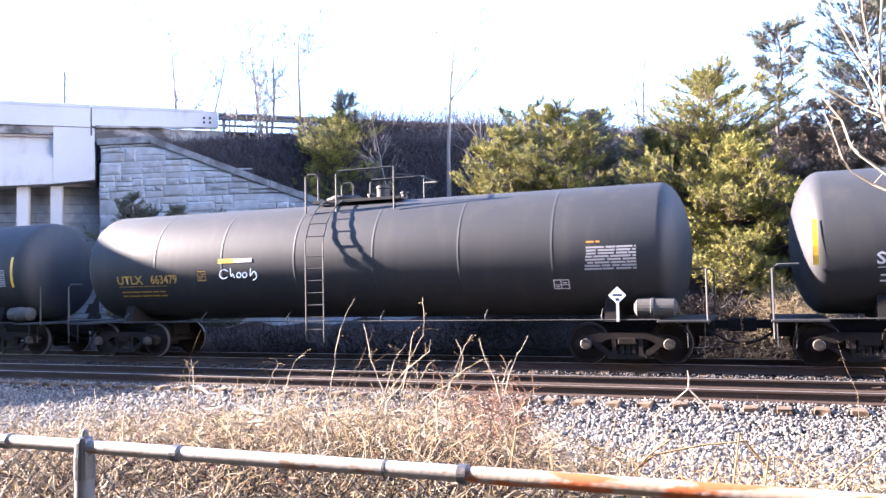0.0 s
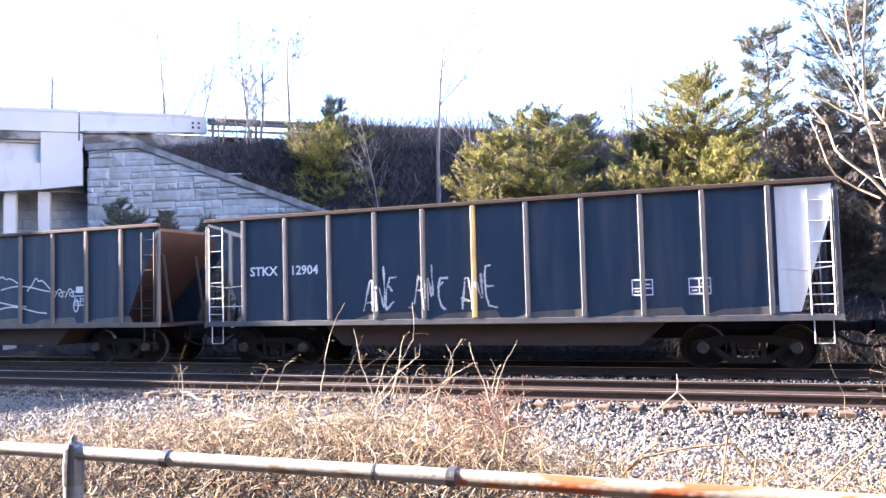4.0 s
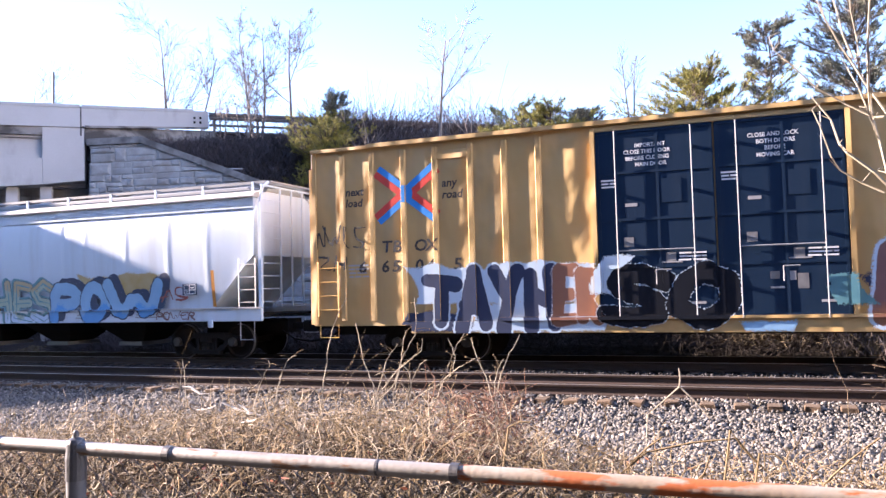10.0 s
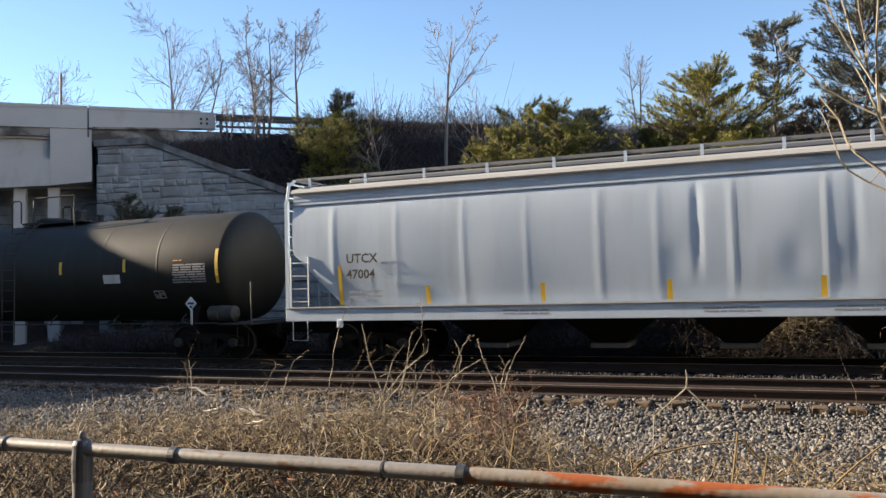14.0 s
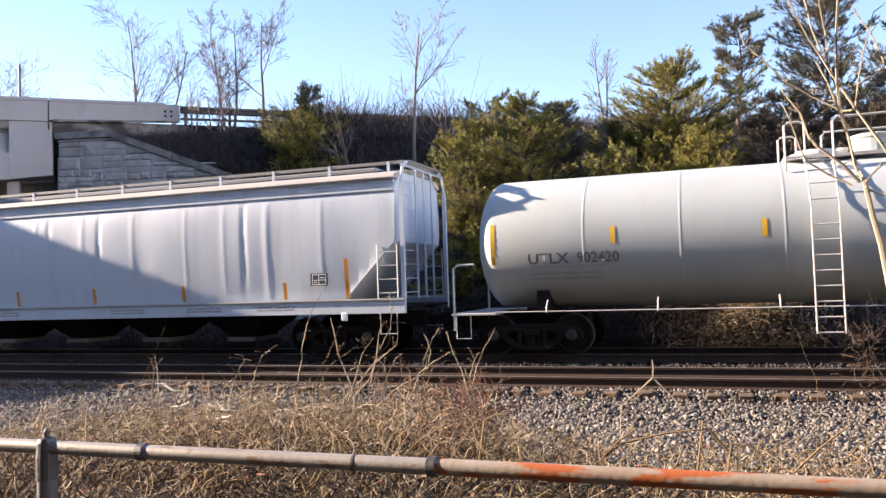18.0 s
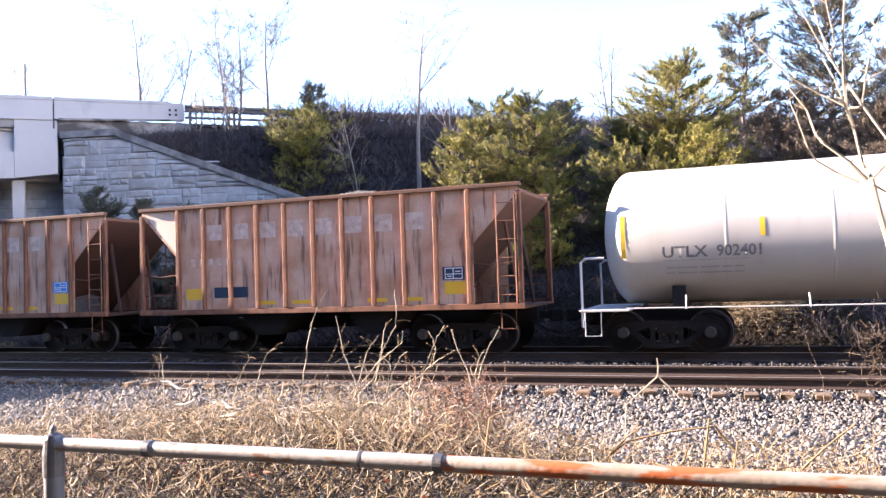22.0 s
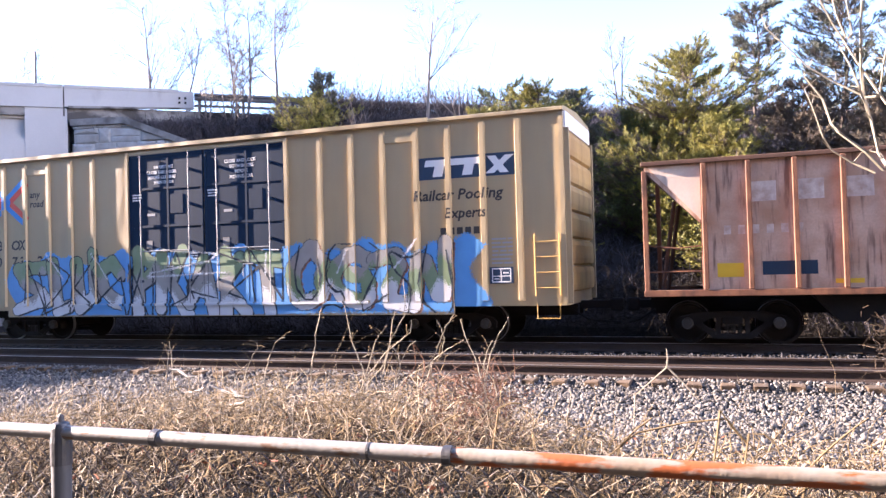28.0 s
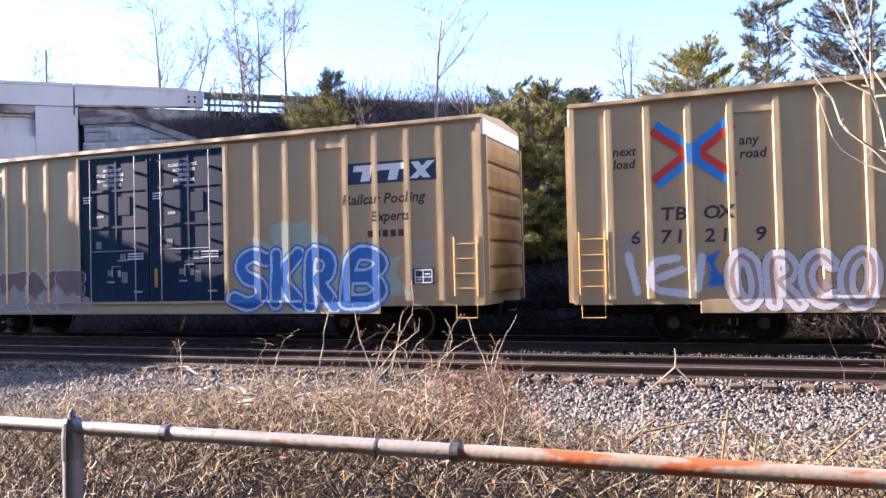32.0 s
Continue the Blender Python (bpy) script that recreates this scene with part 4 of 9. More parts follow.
ROUND = [(math.cos(a) * 0.8, math.sin(a)) for a in np.linspace(1.6, 7.88, 13)]
GLYPHS = {  # strokes of sprayed letters, in a box from -1 to 1
    "A": [[(-0.85, -1), (0, 1), (0.85, -1)], [(-0.5, -0.25), (0.5, -0.25)]],
    "B": [[(-0.65, -0.95), (-0.65, 0.95), (0.35, 0.9), (0.7, 0.5), (0.3, 0.05), (-0.4, 0.0)], [(0.3, 0.05), (0.85, -0.45), (0.4, -0.95), (-0.65, -0.95)]],
    "C": [[(0.8, 0.65), (0.1, 1.0), (-0.75, 0.5), (-0.75, -0.5), (0.1, -1.0), (0.85, -0.7)]],
    "E": [[(0.8, 0.9), (-0.7, 0.9), (-0.7, -0.9), (0.85, -0.9)], [(-0.7, 0.0), (0.55, 0.05)]],
    "G": [[(0.8, 0.7), (0.0, 1.0), (-0.75, 0.4), (-0.7, -0.6), (0.0, -1.0), (0.75, -0.7), (0.8, 0.0), (0.15, -0.05)]],
    "H": [[(-0.7, 1), (-0.65, -1)], [(0.65, 1), (0.7, -1)], [(-0.7, 0.05), (0.7, -0.05)]],
    "I": [[(-0.05, 1), (0.05, -1)]],
    "K": [[(-0.65, 1), (-0.7, -1)], [(0.8, 1.0), (-0.5, 0.05), (0.9, -1.0)]],
    "L": [[(-0.6, 1), (-0.65, -0.85), (0.85, -0.9)]],
    "N": [[(-0.75, -1), (-0.7, 1), (0.7, -1), (0.75, 1)]],
    "O": [ROUND],
    "P": [[(-0.6, -1), (-0.6, 0.95), (0.45, 0.9), (0.8, 0.4), (0.4, -0.05), (-0.5, -0.1)]],
    "R": [[(-0.65, -1), (-0.65, 0.95), (0.4, 0.9), (0.7, 0.45), (0.3, 0.05), (-0.3, 0.0), (0.85, -1)]],
    "S": [[(0.85, 0.7), (0.0, 1.0), (-0.8, 0.6), (-0.45, 0.1), (0.5, -0.15), (0.8, -0.6), (0.0, -1.0), (-0.9, -0.75)]],
    "T": [[(-0.95, 0.9), (0.95, 0.85)], [(0.0, 0.9), (0.1, -1.0)]],
    "U": [[(-0.75, 1), (-0.7, -0.5), (0.0, -1.0), (0.7, -0.5), (0.75, 1)]],
    "W": [[(-0.95, 1), (-0.5, -0.95), (0.0, 0.4), (0.5, -0.95), (0.95, 1)]],
    "Y": [[(-0.85, 1), (0.0, 0.0), (0.8, 1)], [(0.0, 0.0), (-0.1, -1)]],
    "Z": [[(-0.8, 0.85), (0.8, 0.9), (-0.75, -0.85), (0.9, -0.9)]]}


def spray(name, ob, letters, z0, z1, depth, bands, seed, cloud=(), shade=None, soft=0.05, cell=0.016, wild=0.08, round_off=1, under=0, label="", lift=0.0):
    """Sprayed letters on a car's side. letters: rows of (letter, x0, x1); bands: rows of (distance from the stroke, paint or paints from top
    to bottom), outermost first; cloud: rows of (paint, x0, x1, bottom, top) behind them; under: how many bands lie beneath all letters; shade: (paint, dx, dz, distance); depth(x, z): the side's y."""
    r, g = random.Random(seed), np.random.default_rng(seed)
    x0 = min([q[1] for q in letters] + [q[1] for q in cloud]) - 0.3
    x1 = max([q[2] for q in letters] + [q[2] for q in cloud]) + 0.3
    lo, hi = min([z0] + [q[3] for q in cloud]), max([z1] + [q[4] for q in cloud]) + 0.12
    nx, nz = int((x1 - x0) / cell), int((hi - lo) / cell)
    X, Z = np.meshgrid(x0 + (np.arange(nx) + 0.5) * cell, lo + (np.arange(nz) + 0.5) * cell)
    paints, idx = [], np.full(X.shape, -1)
    haze = g.uniform(0, 1, X.shape)
    ripple = 0.010 * np.sin(X * 7 + seed) * np.sin(Z * 8 + seed)

    def number(paint):
        if paint not in paints:
            paints.append(paint)
        return paints.index(paint)

    def lay(D, reach, paint, fuzz):
        inside = D + fuzz * haze < reach
        if isinstance(paint, str):
            idx[inside] = number(paint)
        else:
            level = (z1 - Z) / (z1 - z0) + 0.10 * np.sin(X * 4.3 + seed) + 0.06 * np.sin(X * 11.0) + 0.10 * (haze - 0.5)
            for k, q in enumerate(paint):
                idx[inside & (level >= k / len(paint) - (9 if k == 0 else 0))] = number(q)

    for paint, ca, cb, za, zb in cloud:
        top = zb - 0.11 * (zb - za) * (1 + np.sin(X * 2.7 + seed) * 0.6 + np.sin(X * 7.3 + 2 * seed) * 0.4)
        edge = np.maximum.reduce([ca - X + 0.25 * np.sin(Z * 3 + seed), X - cb + 0.25 * np.sin(Z * 4 + 1), Z - top, za - Z])
        lay(edge, 0.0, paint, soft * 2)
    fields = []
    for ch, ca, cb in letters:
        cx, cz, sx = (ca + cb) / 2, (z0 + z1) / 2, (cb - ca) / 2
        body = min(0.75 * bands[0][0], 0.4 * (cb - ca))
        sx, sz = max(0.08, sx - body * 0.55), max(0.1, (z1 - z0) / 2 - body) * r.uniform(0.93, 1.05)
        lean = r.uniform(-0.16, 0.16)
        D = np.full(X.shape, 9.0)
        for line in GLYPHS[ch]:
            p = [(cx + (u + lean * v + r.uniform(-wild, wild)) * sx, cz + (v + r.uniform(-wild, wild)) * sz) for u, v in line]
            for _ in range(round_off if len(p) > 2 else 0):
                p = [p[0]] + [q for a, b in zip(p, p[1:]) for q in ((a[0] * 0.75 + b[0] * 0.25, a[1] * 0.75 + b[1] * 0.25), (a[0] * 0.25 + b[0] * 0.75, a[1] * 0.25 + b[1] * 0.75))] + [p[-1]]
            grow = r.uniform(-0.25, 0.25) * bands[-1][0]
            for (ax, az), (bx, bz) in zip(p, p[1:]):
                dx, dz = bx - ax, bz - az
                t = np.clip(((X - ax) * dx + (Z - az) * dz) / (dx * dx + dz * dz + 1e-9), 0, 1)
                D = np.minimum(D, np.hypot(X - ax - t * dx, Z - az - t * dz) + grow * (t - 0.5))
        fields.append(D + ripple)
    if shade:
        kx, kz = int(round(shade[1] / cell)), int(round(shade[2] / cell))
        for D in fields:
            moved = np.roll(np.roll(D, kz, 0), kx, 1)
            moved[:max(kz, 0)], moved[nz + min(kz, 0):] = 9.0, 9.0
            lay(np.minimum(D, moved), shade[3], shade[0], soft * 0.5)
    for reach, paint in bands[:under]:
        for D in fields:
            lay(D, reach, paint, soft)
    for D in fields:
        for k, (reach, paint) in enumerate(bands[under:]):
            lay(D, reach, paint, soft if k + under == 0 else 0.012)
    # runs of one paint along x, cut where the side steps
    zc = lo + np.arange(nz + 1) * cell
    V, I = [], []
    Y = depth(X, Z)
    for k in range(nz):
        row, yy = idx[k], Y[k]
        ok = (row >= 0) & np.isfinite(yy)
        cut = np.nonzero((np.diff(np.where(ok, row, -1)) != 0) | (np.abs(np.diff(np.nan_to_num(yy))) > 0.002))[0] + 1
        for a, b in zip(np.concatenate([[0], cut]), np.concatenate([cut, [nx]])):
            if ok[a]:
                y = yy[a] - 0.006 - lift
                V.append(((x0 + a * cell, y, zc[k]), (x0 + b * cell, y, zc[k]), (x0 + b * cell, y, zc[k + 1]), (x0 + a * cell, y, zc[k + 1])))
                I.append(row[a])
    me = mesh_np(name, np.array(V).reshape(-1, 3), np.arange(len(V) * 4).reshape(-1, 4), I)
    return tagged(part(name, me, [M[q] for q in paints], ob, label), kind="stuff")


def word(letters, x0, x1, widths=None):
    """Letters side by side from x0 to x1."""
    widths = widths or [0.6 if ch == "I" else 1.3 if ch == "W" else 1.0 for ch in letters]
    edges = np.concatenate([[0], np.cumsum(widths)]) / sum(widths) * (x1 - x0) + x0
    over = 0.06 * (x1 - x0) / len(letters)
    return [(ch, float(a) - over, float(b) + over) for ch, a, b in zip(letters, edges, edges[1:])]


def ribbed_side(y, ribs, rib_w, rib_h):
    """The depth of a side with ribs."""
    def depth(X, Z):
        near = np.min(np.abs(np.asarray(X)[..., None] - np.asarray(ribs)), axis=-1) if len(ribs) else np.full(np.shape(X), 9.0)
        return np.where(near < rib_w / 2 + 0.012, y - rib_h, y)
    return depth


def boxcar_side(half, rib_h):
    """The depth of a boxcar's near side: ribs, doors with their stiffeners, the door track and the sill."""
    ribs = np.array([x - half for x in BOX_RIBS])
    d0, d1 = -half + 6.96, -half + 11.86
    bars = []
    for a, b in ((d0 + 0.04, (d0 + d1) / 2 - 0.015), ((d0 + d1) / 2 + 0.015, d1 - 0.04)):
        bars += [a + 0.05, b - 0.05, a + (b - a) * 0.52 + 0.03]

    def depth(X, Z):
        near = np.min(np.abs(X[..., None] - ribs), axis=-1)
        y = np.where((near < 0.077) & (Z > 1.0), -1.521 - rib_h, -1.52)
        door = (X > d0 + 0.03) & (X < d1 - 0.03) & (Z > 1.0)
        stiff = (np.min(np.abs(X[..., None] - np.array(bars)), axis=-1) < 0.036) | (np.abs(Z - 2.08) < 0.036) | (np.abs(Z - 1.05) < 0.036)
        y = np.where(door, np.where(stiff, -1.566, -1.549), y)
        y = np.where((np.abs(X - d0) < 0.07) | (np.abs(X - d1) < 0.07), -1.603, y)
        y = np.where((Z > 0.975) & (Z < 1.045) & (X > d0 - 2.2) & (X < d1 + 2.2), -1.622, y)
        y = np.where((Z <= 0.975) & (np.abs(X) < half - 2.6), -1.572, y)
        return np.where((Z < 0.885) & (np.abs(X) >= half - 2.6), np.nan, y)
    return depth


M["spray_blue"] = surface("blue_spray_paint", (0.035, 0.17, 0.52), (0.03, 0.13, 0.42), 0.5, 0, 30, 0.05, 3.0, 0.5, 0.0)
M["spray_sky"] = surface("bright_blue_spray_paint", (0.12, 0.34, 0.68), (0.09, 0.27, 0.58), 0.5, 0, 30, 0.05, 3.0, 0.5, 0.0)
M["spray_azure"] = surface("pale_azure_spray_paint", (0.27, 0.46, 0.66), (0.20, 0.37, 0.58), 0.5, 0, 30, 0.05, 3.0, 0.5, 0.0)
M["spray_navy"] = surface("navy_spray_paint", (0.022, 0.035, 0.085), (0.03, 0.045, 0.10), 0.5, 0, 30, 0.05, 3.0, 0.5, 0.0)
M["spray_ink"] = surface("blue_black_spray_paint", (0.006, 0.008, 0.014), (0.010, 0.012, 0.018), 0.6, 0, 30, 0.05, 3.0, 0.5, 0.0, spec=0.15)
M["spray_clay"] = surface("clay_spray_paint", (0.27, 0.125, 0.075), (0.21, 0.10, 0.07), 0.5, 0, 30, 0.05, 3.0, 0.5, 0.0)
M["spray_ochre"] = surface("ochre_spray_paint", (0.42, 0.30, 0.10), (0.50, 0.42, 0.28), 0.5, 0, 30, 0.05, 3.0, 0.5, 0.0)
M["spray_pale"] = surface("pale_blue_spray_paint", (0.50, 0.62, 0.74), (0.40, 0.54, 0.70), 0.5, 0, 30, 0.05, 3.0, 0.5, 0.0)
M["spray_green"] = surface("leaf_green_spray_paint", (0.19, 0.27, 0.14), (0.28, 0.34, 0.23), 0.5, 0, 30, 0.05, 3.0, 0.5, 0.0)
M["spray_grey"] = surface("warm_grey_spray_paint", (0.30, 0.28, 0.255), (0.40, 0.385, 0.36), 0.5, 0, 30, 0.05, 3.0, 0.5, 0.0)
M["spray_teal"] = surface("teal_spray_paint", (0.10, 0.25, 0.29), (0.16, 0.32, 0.34), 0.5, 0, 30, 0.05, 3.0, 0.5, 0.0)
M["spray_red"] = surface("brick_red_spray_paint", (0.30, 0.075, 0.055), (0.24, 0.09, 0.07), 0.5, 0, 30, 0.05, 3.0, 0.5, 0.0)
M["spray_mauve"] = surface("mauve_spray_paint", (0.20, 0.105, 0.10), (0.16, 0.085, 0.09), 0.5, 0, 30, 0.05, 3.0, 0.5, 0.0)
M["spray_dark"] = surface("blue_black_spray_paint", (0.018, 0.026, 0.038), (0.025, 0.035, 0.05), 0.5, 0, 30, 0.05, 3.0, 0.5, 0.0)
M["spray_white"] = surface("white_spray_paint", (0.68, 0.69, 0.70), (0.54, 0.56, 0.60), 0.5, 0, 30, 0.05, 3.0, 0.5, 0.0)
M["spray_sage"] = surface("sage_spray_paint", (0.36, 0.43, 0.33), (0.29, 0.36, 0.31), 0.5, 0, 30, 0.05, 3.0, 0.5, 0.0)
M["spray_tan"] = surface("sandy_spray_paint", (0.46, 0.36, 0.20), (0.36, 0.29, 0.19), 0.5, 0, 30, 0.05, 3.0, 0.5, 0.0)
M["haze_mauve"] = surface("faded_mauve_spray_paint", (0.36, 0.27, 0.26), (0.42, 0.30, 0.25), 0.5, 0, 30, 0.05, 2.0, 0.9, 0.0)
M["mottled_white"] = surface("flaking_white_spray_paint", (0.72, 0.70, 0.68), (0.06, 0.042, 0.036), 0.6, 0, 30, 0.1, 2.8, 1.0, 0.05)
M["mottled_tan"] = surface("flaking_tan_spray_paint", (0.55, 0.42, 0.32), (0.07, 0.046, 0.036), 0.6, 0, 30, 0.2, 2.6, 1.0, 0.05)
M["haze_blue"] = surface("faded_blue_spray_paint", (0.16, 0.31, 0.46), (0.26, 0.38, 0.47), 0.5, 0, 30, 0.05, 2.0, 0.9, 0.0)
M["haze_teal"] = surface("faded_teal_spray_paint", (0.26, 0.38, 0.42), (0.36, 0.42, 0.45), 0.5, 0, 30, 0.05, 2.0, 0.9, 0.0)
M["haze_pale"] = surface("faded_pale_spray_paint", (0.40, 0.45, 0.50), (0.34, 0.42, 0.48), 0.5, 0, 30, 0.05, 2.0, 0.9, 0.0)


def scrawl(name, ob, strokes, y, r, material, label=""):
    """Thin sprayed or chalked lines on the near side: each stroke a list of (x, z)."""
    bm = bmesh.new()
    for pts in strokes:
        for _ in range(2 if len(pts) > 2 else 0):
            pts = [pts[0]] + [q for a, b in zip(pts, pts[1:]) for q in ((a[0] * 0.75 + b[0] * 0.25, a[1] * 0.75 + b[1] * 0.25), (a[0] * 0.25 + b[0] * 0.75, a[1] * 0.25 + b[1] * 0.75))] + [pts[-1]]
        for k, ((ax, az), (bx, bz)) in enumerate(zip(pts, pts[1:])):
            d = Vector((bx - ax, bz - az))
            if d.length < 1e-4:
                continue
            n, y0 = Vector((-d.y, d.x)).normalized() * r, y - 0.0012 * (k % 4)
            e = d.normalized() * r * 0.6
            bm.faces.new([bm.verts.new(q) for q in ((ax - e.x - n.x, y0, az - e.y - n.y), (bx + e.x - n.x, y0, bz + e.y - n.y), (bx + e.x + n.x, y0, bz + e.y + n.y), (ax - e.x + n.x, y0, az - e.y + n.y))])
    return tagged(part(name, bm, material, ob, label), kind="stuff")


# ---- tank cars
def tank_car(name, label, c0, c1, white=False, digits="", ink="dull_yellow", bars=(-7.2, -3.75, -1.4, 1.5, 3.85, 6.95), placard=True, panel=True, reservoir=True, dome_white=True, ladder_at=-0.45, marks="UTLX", dusty=False):
    ob, mid, half = car(name, label, "tank car", c0, c1)
    R, zc = 1.50, 2.54
    shell_mat, bar_mat = (M["tank_cream" if dusty else "tank_white"], M["ladder_white"]) if white else (M["tank_dusty" if dusty else "tank_black"], M["ladder_black"])
    hx = half - 0.42
    prof = [(-hx + 0.62 * (1 - math.cos(math.pi / 2 * k / 12)), max(0.02, R * math.sin(math.pi / 2 * k / 12))) for k in range(13)]
    body = prof[:]
    seams = [-hx + 0.62 + (2 * hx - 1.24) * q / 7 for q in range(1, 7)]
    for s in seams:
        body += [(s - 0.16, R), (s - 0.05, R), (s - 0.022, R), (s - 0.012, R + 0.003), (s + 0.012, R + 0.003), (s + 0.022, R), (s + 0.05, R), (s + 0.16, R)]
    body += [(-x, r) for x, r in prof[::-1]]
    shell = part("shell", lathe_x(bmesh.new(), body, 0, zc, 56), shell_mat, ob, "dusty white welded tank shell" if white else "dusty black welded tank shell", smooth=True)
    if white and dusty:
        shell.data.materials.append(M["tank_stained"])
        shell.data.polygons.foreach_set("material_index", [1 if q.center.x > hx - 0.42 else 0 for q in shell.data.polygons])
    for sgn in (-1, 1):
        x_in, x_out = sgn * (half - 2.9), sgn * half
        part("stub_sill", box(bmesh.new(), min(x_in, x_out), max(x_in, x_out), -0.33, 0.33, 0.58, 0.93, 0.01), M["black_steel"], ob)
        part("end_platform", box(bmesh.new(), min(sgn * (half - 1.05), x_out), max(sgn * (half - 1.05), x_out), -1.5, 1.5, 0.935, 0.985, 0.008), M["ladder_white"] if white else M["ladder_black"], ob, "steel grating end platform")
        xb = sgn * (half - 2.05)
        bm = prism_x(bmesh.new(), [(-1.25, 0.95), (1.25, 0.95), (1.10, 1.45), (0.8, 1.25), (-0.8, 1.25), (-1.10, 1.45)], xb - 0.14, xb + 0.14)
        part("saddle", bm, M["black_steel"], ob)
        for y in (-1.42, 1.42):
            pts = [(sgn * (half - 0.05), y, 0.6), (sgn * (half - 0.05), y, 2.0), (sgn * (half - 0.15), y, 2.08), (sgn * (half - 0.55), y, 2.08)] if y > 0 or sgn < 0 else [(sgn * (half - 0.05), y, 0.9), (sgn * (half - 0.05), y, 2.05)]
            part("end_handrail", tube(bmesh.new(), pts, 0.03 if white else 0.024, 6), M["ladder_white"] if white else M["bar_grey"], ob)
            stirrup(ob, sgn * (half - 0.28), y - 0.05, 0.42, 0.95, bar_mat)
    for y in (-1.53, 1.53):
        bm = tube(bmesh.new(), [(-half + 1.0, y, 1.0), (half - 1.0, y, 1.0)], 0.014, 5)
        part("side_handrail", bm, M["ladder_white"] if white else M["bar_grey"], ob, "thin side handrail")
        for k in range(6):
            x = -half + 2.2 + k * (2 * half - 4.4) / 5
            part("handrail_bracket", tube(bmesh.new(), [(x, y * 0.86, 1.24), (x, y * 0.97, 1.12), (x, y, 0.97)], 0.017, 5), bar_mat, ob)
    # ladders up to the top platform
    for sgn in (-1, 1):
        bm = bmesh.new()
        for dx in (-0.25, 0.25):
            pts = [(ladder_at + dx, sgn * 1.6, 0.48), (ladder_at + dx, sgn * 1.6, 2.9)] + [(ladder_at + dx, sgn * 1.6 * math.cos(a), 2.75 + 1.42 * math.sin(a)) for a in (0.25, 0.5, 0.75, 1.0, 1.2)]
            tube(bm, pts, 0.018, 5)
        for k in range(8):
            z = 0.5 + k * 0.30
            tube(bm, [(ladder_at - 0.25, sgn * 1.6, z), (ladder_at + 0.25, sgn * 1.6, z)], 0.017, 5)
        for a in (0.25, 0.5, 0.75, 1.0):
            y, z = sgn * 1.6 * math.cos(a), 2.75 + 1.42 * math.sin(a)
            tube(bm, [(ladder_at - 0.25, y, z), (ladder_at + 0.25, y, z)], 0.017, 5)
        part("ladder", bm, M["ladder_white"] if white else M["ladder_black"], ob, "side ladder bent over the shell")
    deck = part("top_platform", box(bmesh.new(), ladder_at - 0.62, ladder_at + 1.9, -0.6, 0.6, 4.03, 4.055), bar_mat, ob, "slatted top platform")
    for k in range(6):
        y = -0.55 + k * 0.22
        part("slat", box(bmesh.new(), ladder_at - 0.62, ladder_at + 1.9, y - 0.05, y + 0.05, 4.06, 4.10), bar_mat, deck)
    for y in (-0.95, 0.95):
        part("platform_rail", tube(bmesh.new(), [(ladder_at - 0.62, y, 3.75), (ladder_at - 0.62, y, 4.68), (ladder_at - 0.55, y, 4.74), (ladder_at - 0.32, y, 4.74), (ladder_at - 0.24, y, 4.68), (ladder_at - 0.24, y, 4.05)], 0.024, 6), bar_mat, ob)
        part("platform_rail", tube(bmesh.new(), [(ladder_at + 0.28, y, 3.75), (ladder_at + 0.28, y, 4.70), (ladder_at + 0.36, y, 4.78), (ladder_at + 1.9, y, 4.78), (ladder_at + 1.9, y, 3.75)], 0.024, 6), bar_mat, ob)
    part("platform_rail", tube(bmesh.new(), [(ladder_at + 1.9, -0.95, 4.6), (ladder_at + 2.45, -0.6, 4.55), (ladder_at + 2.45, 0.6, 4.55), (ladder_at + 1.9, 0.95, 4.6)], 0.02, 6), bar_mat, ob)
    part("manway", lathe_z(bmesh.new(), [(3.95, 0.46), (4.12, 0.46), (4.13, 0.52), (4.18, 0.52), (4.19, 0.44), (4.24, 0.40)], 0.05 + ladder_at, 0, 24), bar_mat, ob, "bolted manway cover")
    dome = [(3.95, 0.42), (4.40, 0.42), (4.41, 0.46), (4.47, 0.46), (4.50, 0.38)] if white else [(3.95, 0.17), (4.36, 0.17), (4.38, 0.19), (4.45, 0.175)]
    part("valve_housing", lathe_z(bmesh.new(), dome, ladder_at + 1.15, 0, 24), M["tank_white"] if (white or dome_white) else M["ladder_black"], ob, "round valve housing", smooth=False)
    for dx in (0.62, 1.6):
        part("relief_valve", lathe_z(bmesh.new(), [(3.98, 0.09), (4.25, 0.09), (4.26, 0.12), (4.31, 0.11)], ladder_at + dx, 0.35, 12), bar_mat, ob)
    bend = (R, zc)
    if digits or marks == "SH":
        x = -6.9 if not bars else -6.27 if white else -6.15
        lettering("reporting_mark", marks, x, 2.04, 0.32, 0, M[ink], ob, bend=bend, stretch=1.12)
        if digits:
            lettering("car_number", digits, x + (1.08 if white else 1.18), 2.04, 0.32, 0, M[ink], ob, bend=bend, stretch=0.95)
        if not white and digits:
            boxed_mark(ob, x + 2.75, x + 3.08, 2.06, 2.36, 0, bend, "black", "dull_yellow")
        small_print("small_print", x, x + 1.7, 1.98, 1, 0.05, 0, M["grey_mark" if white else ink], ob, bend, 3, 0.3)
        small_print("small_print", x + 0.05, x + 1.6, 1.84, 2, 0.11, 0, M["grey_mark" if white else ink], ob, bend, 4, 0.3)
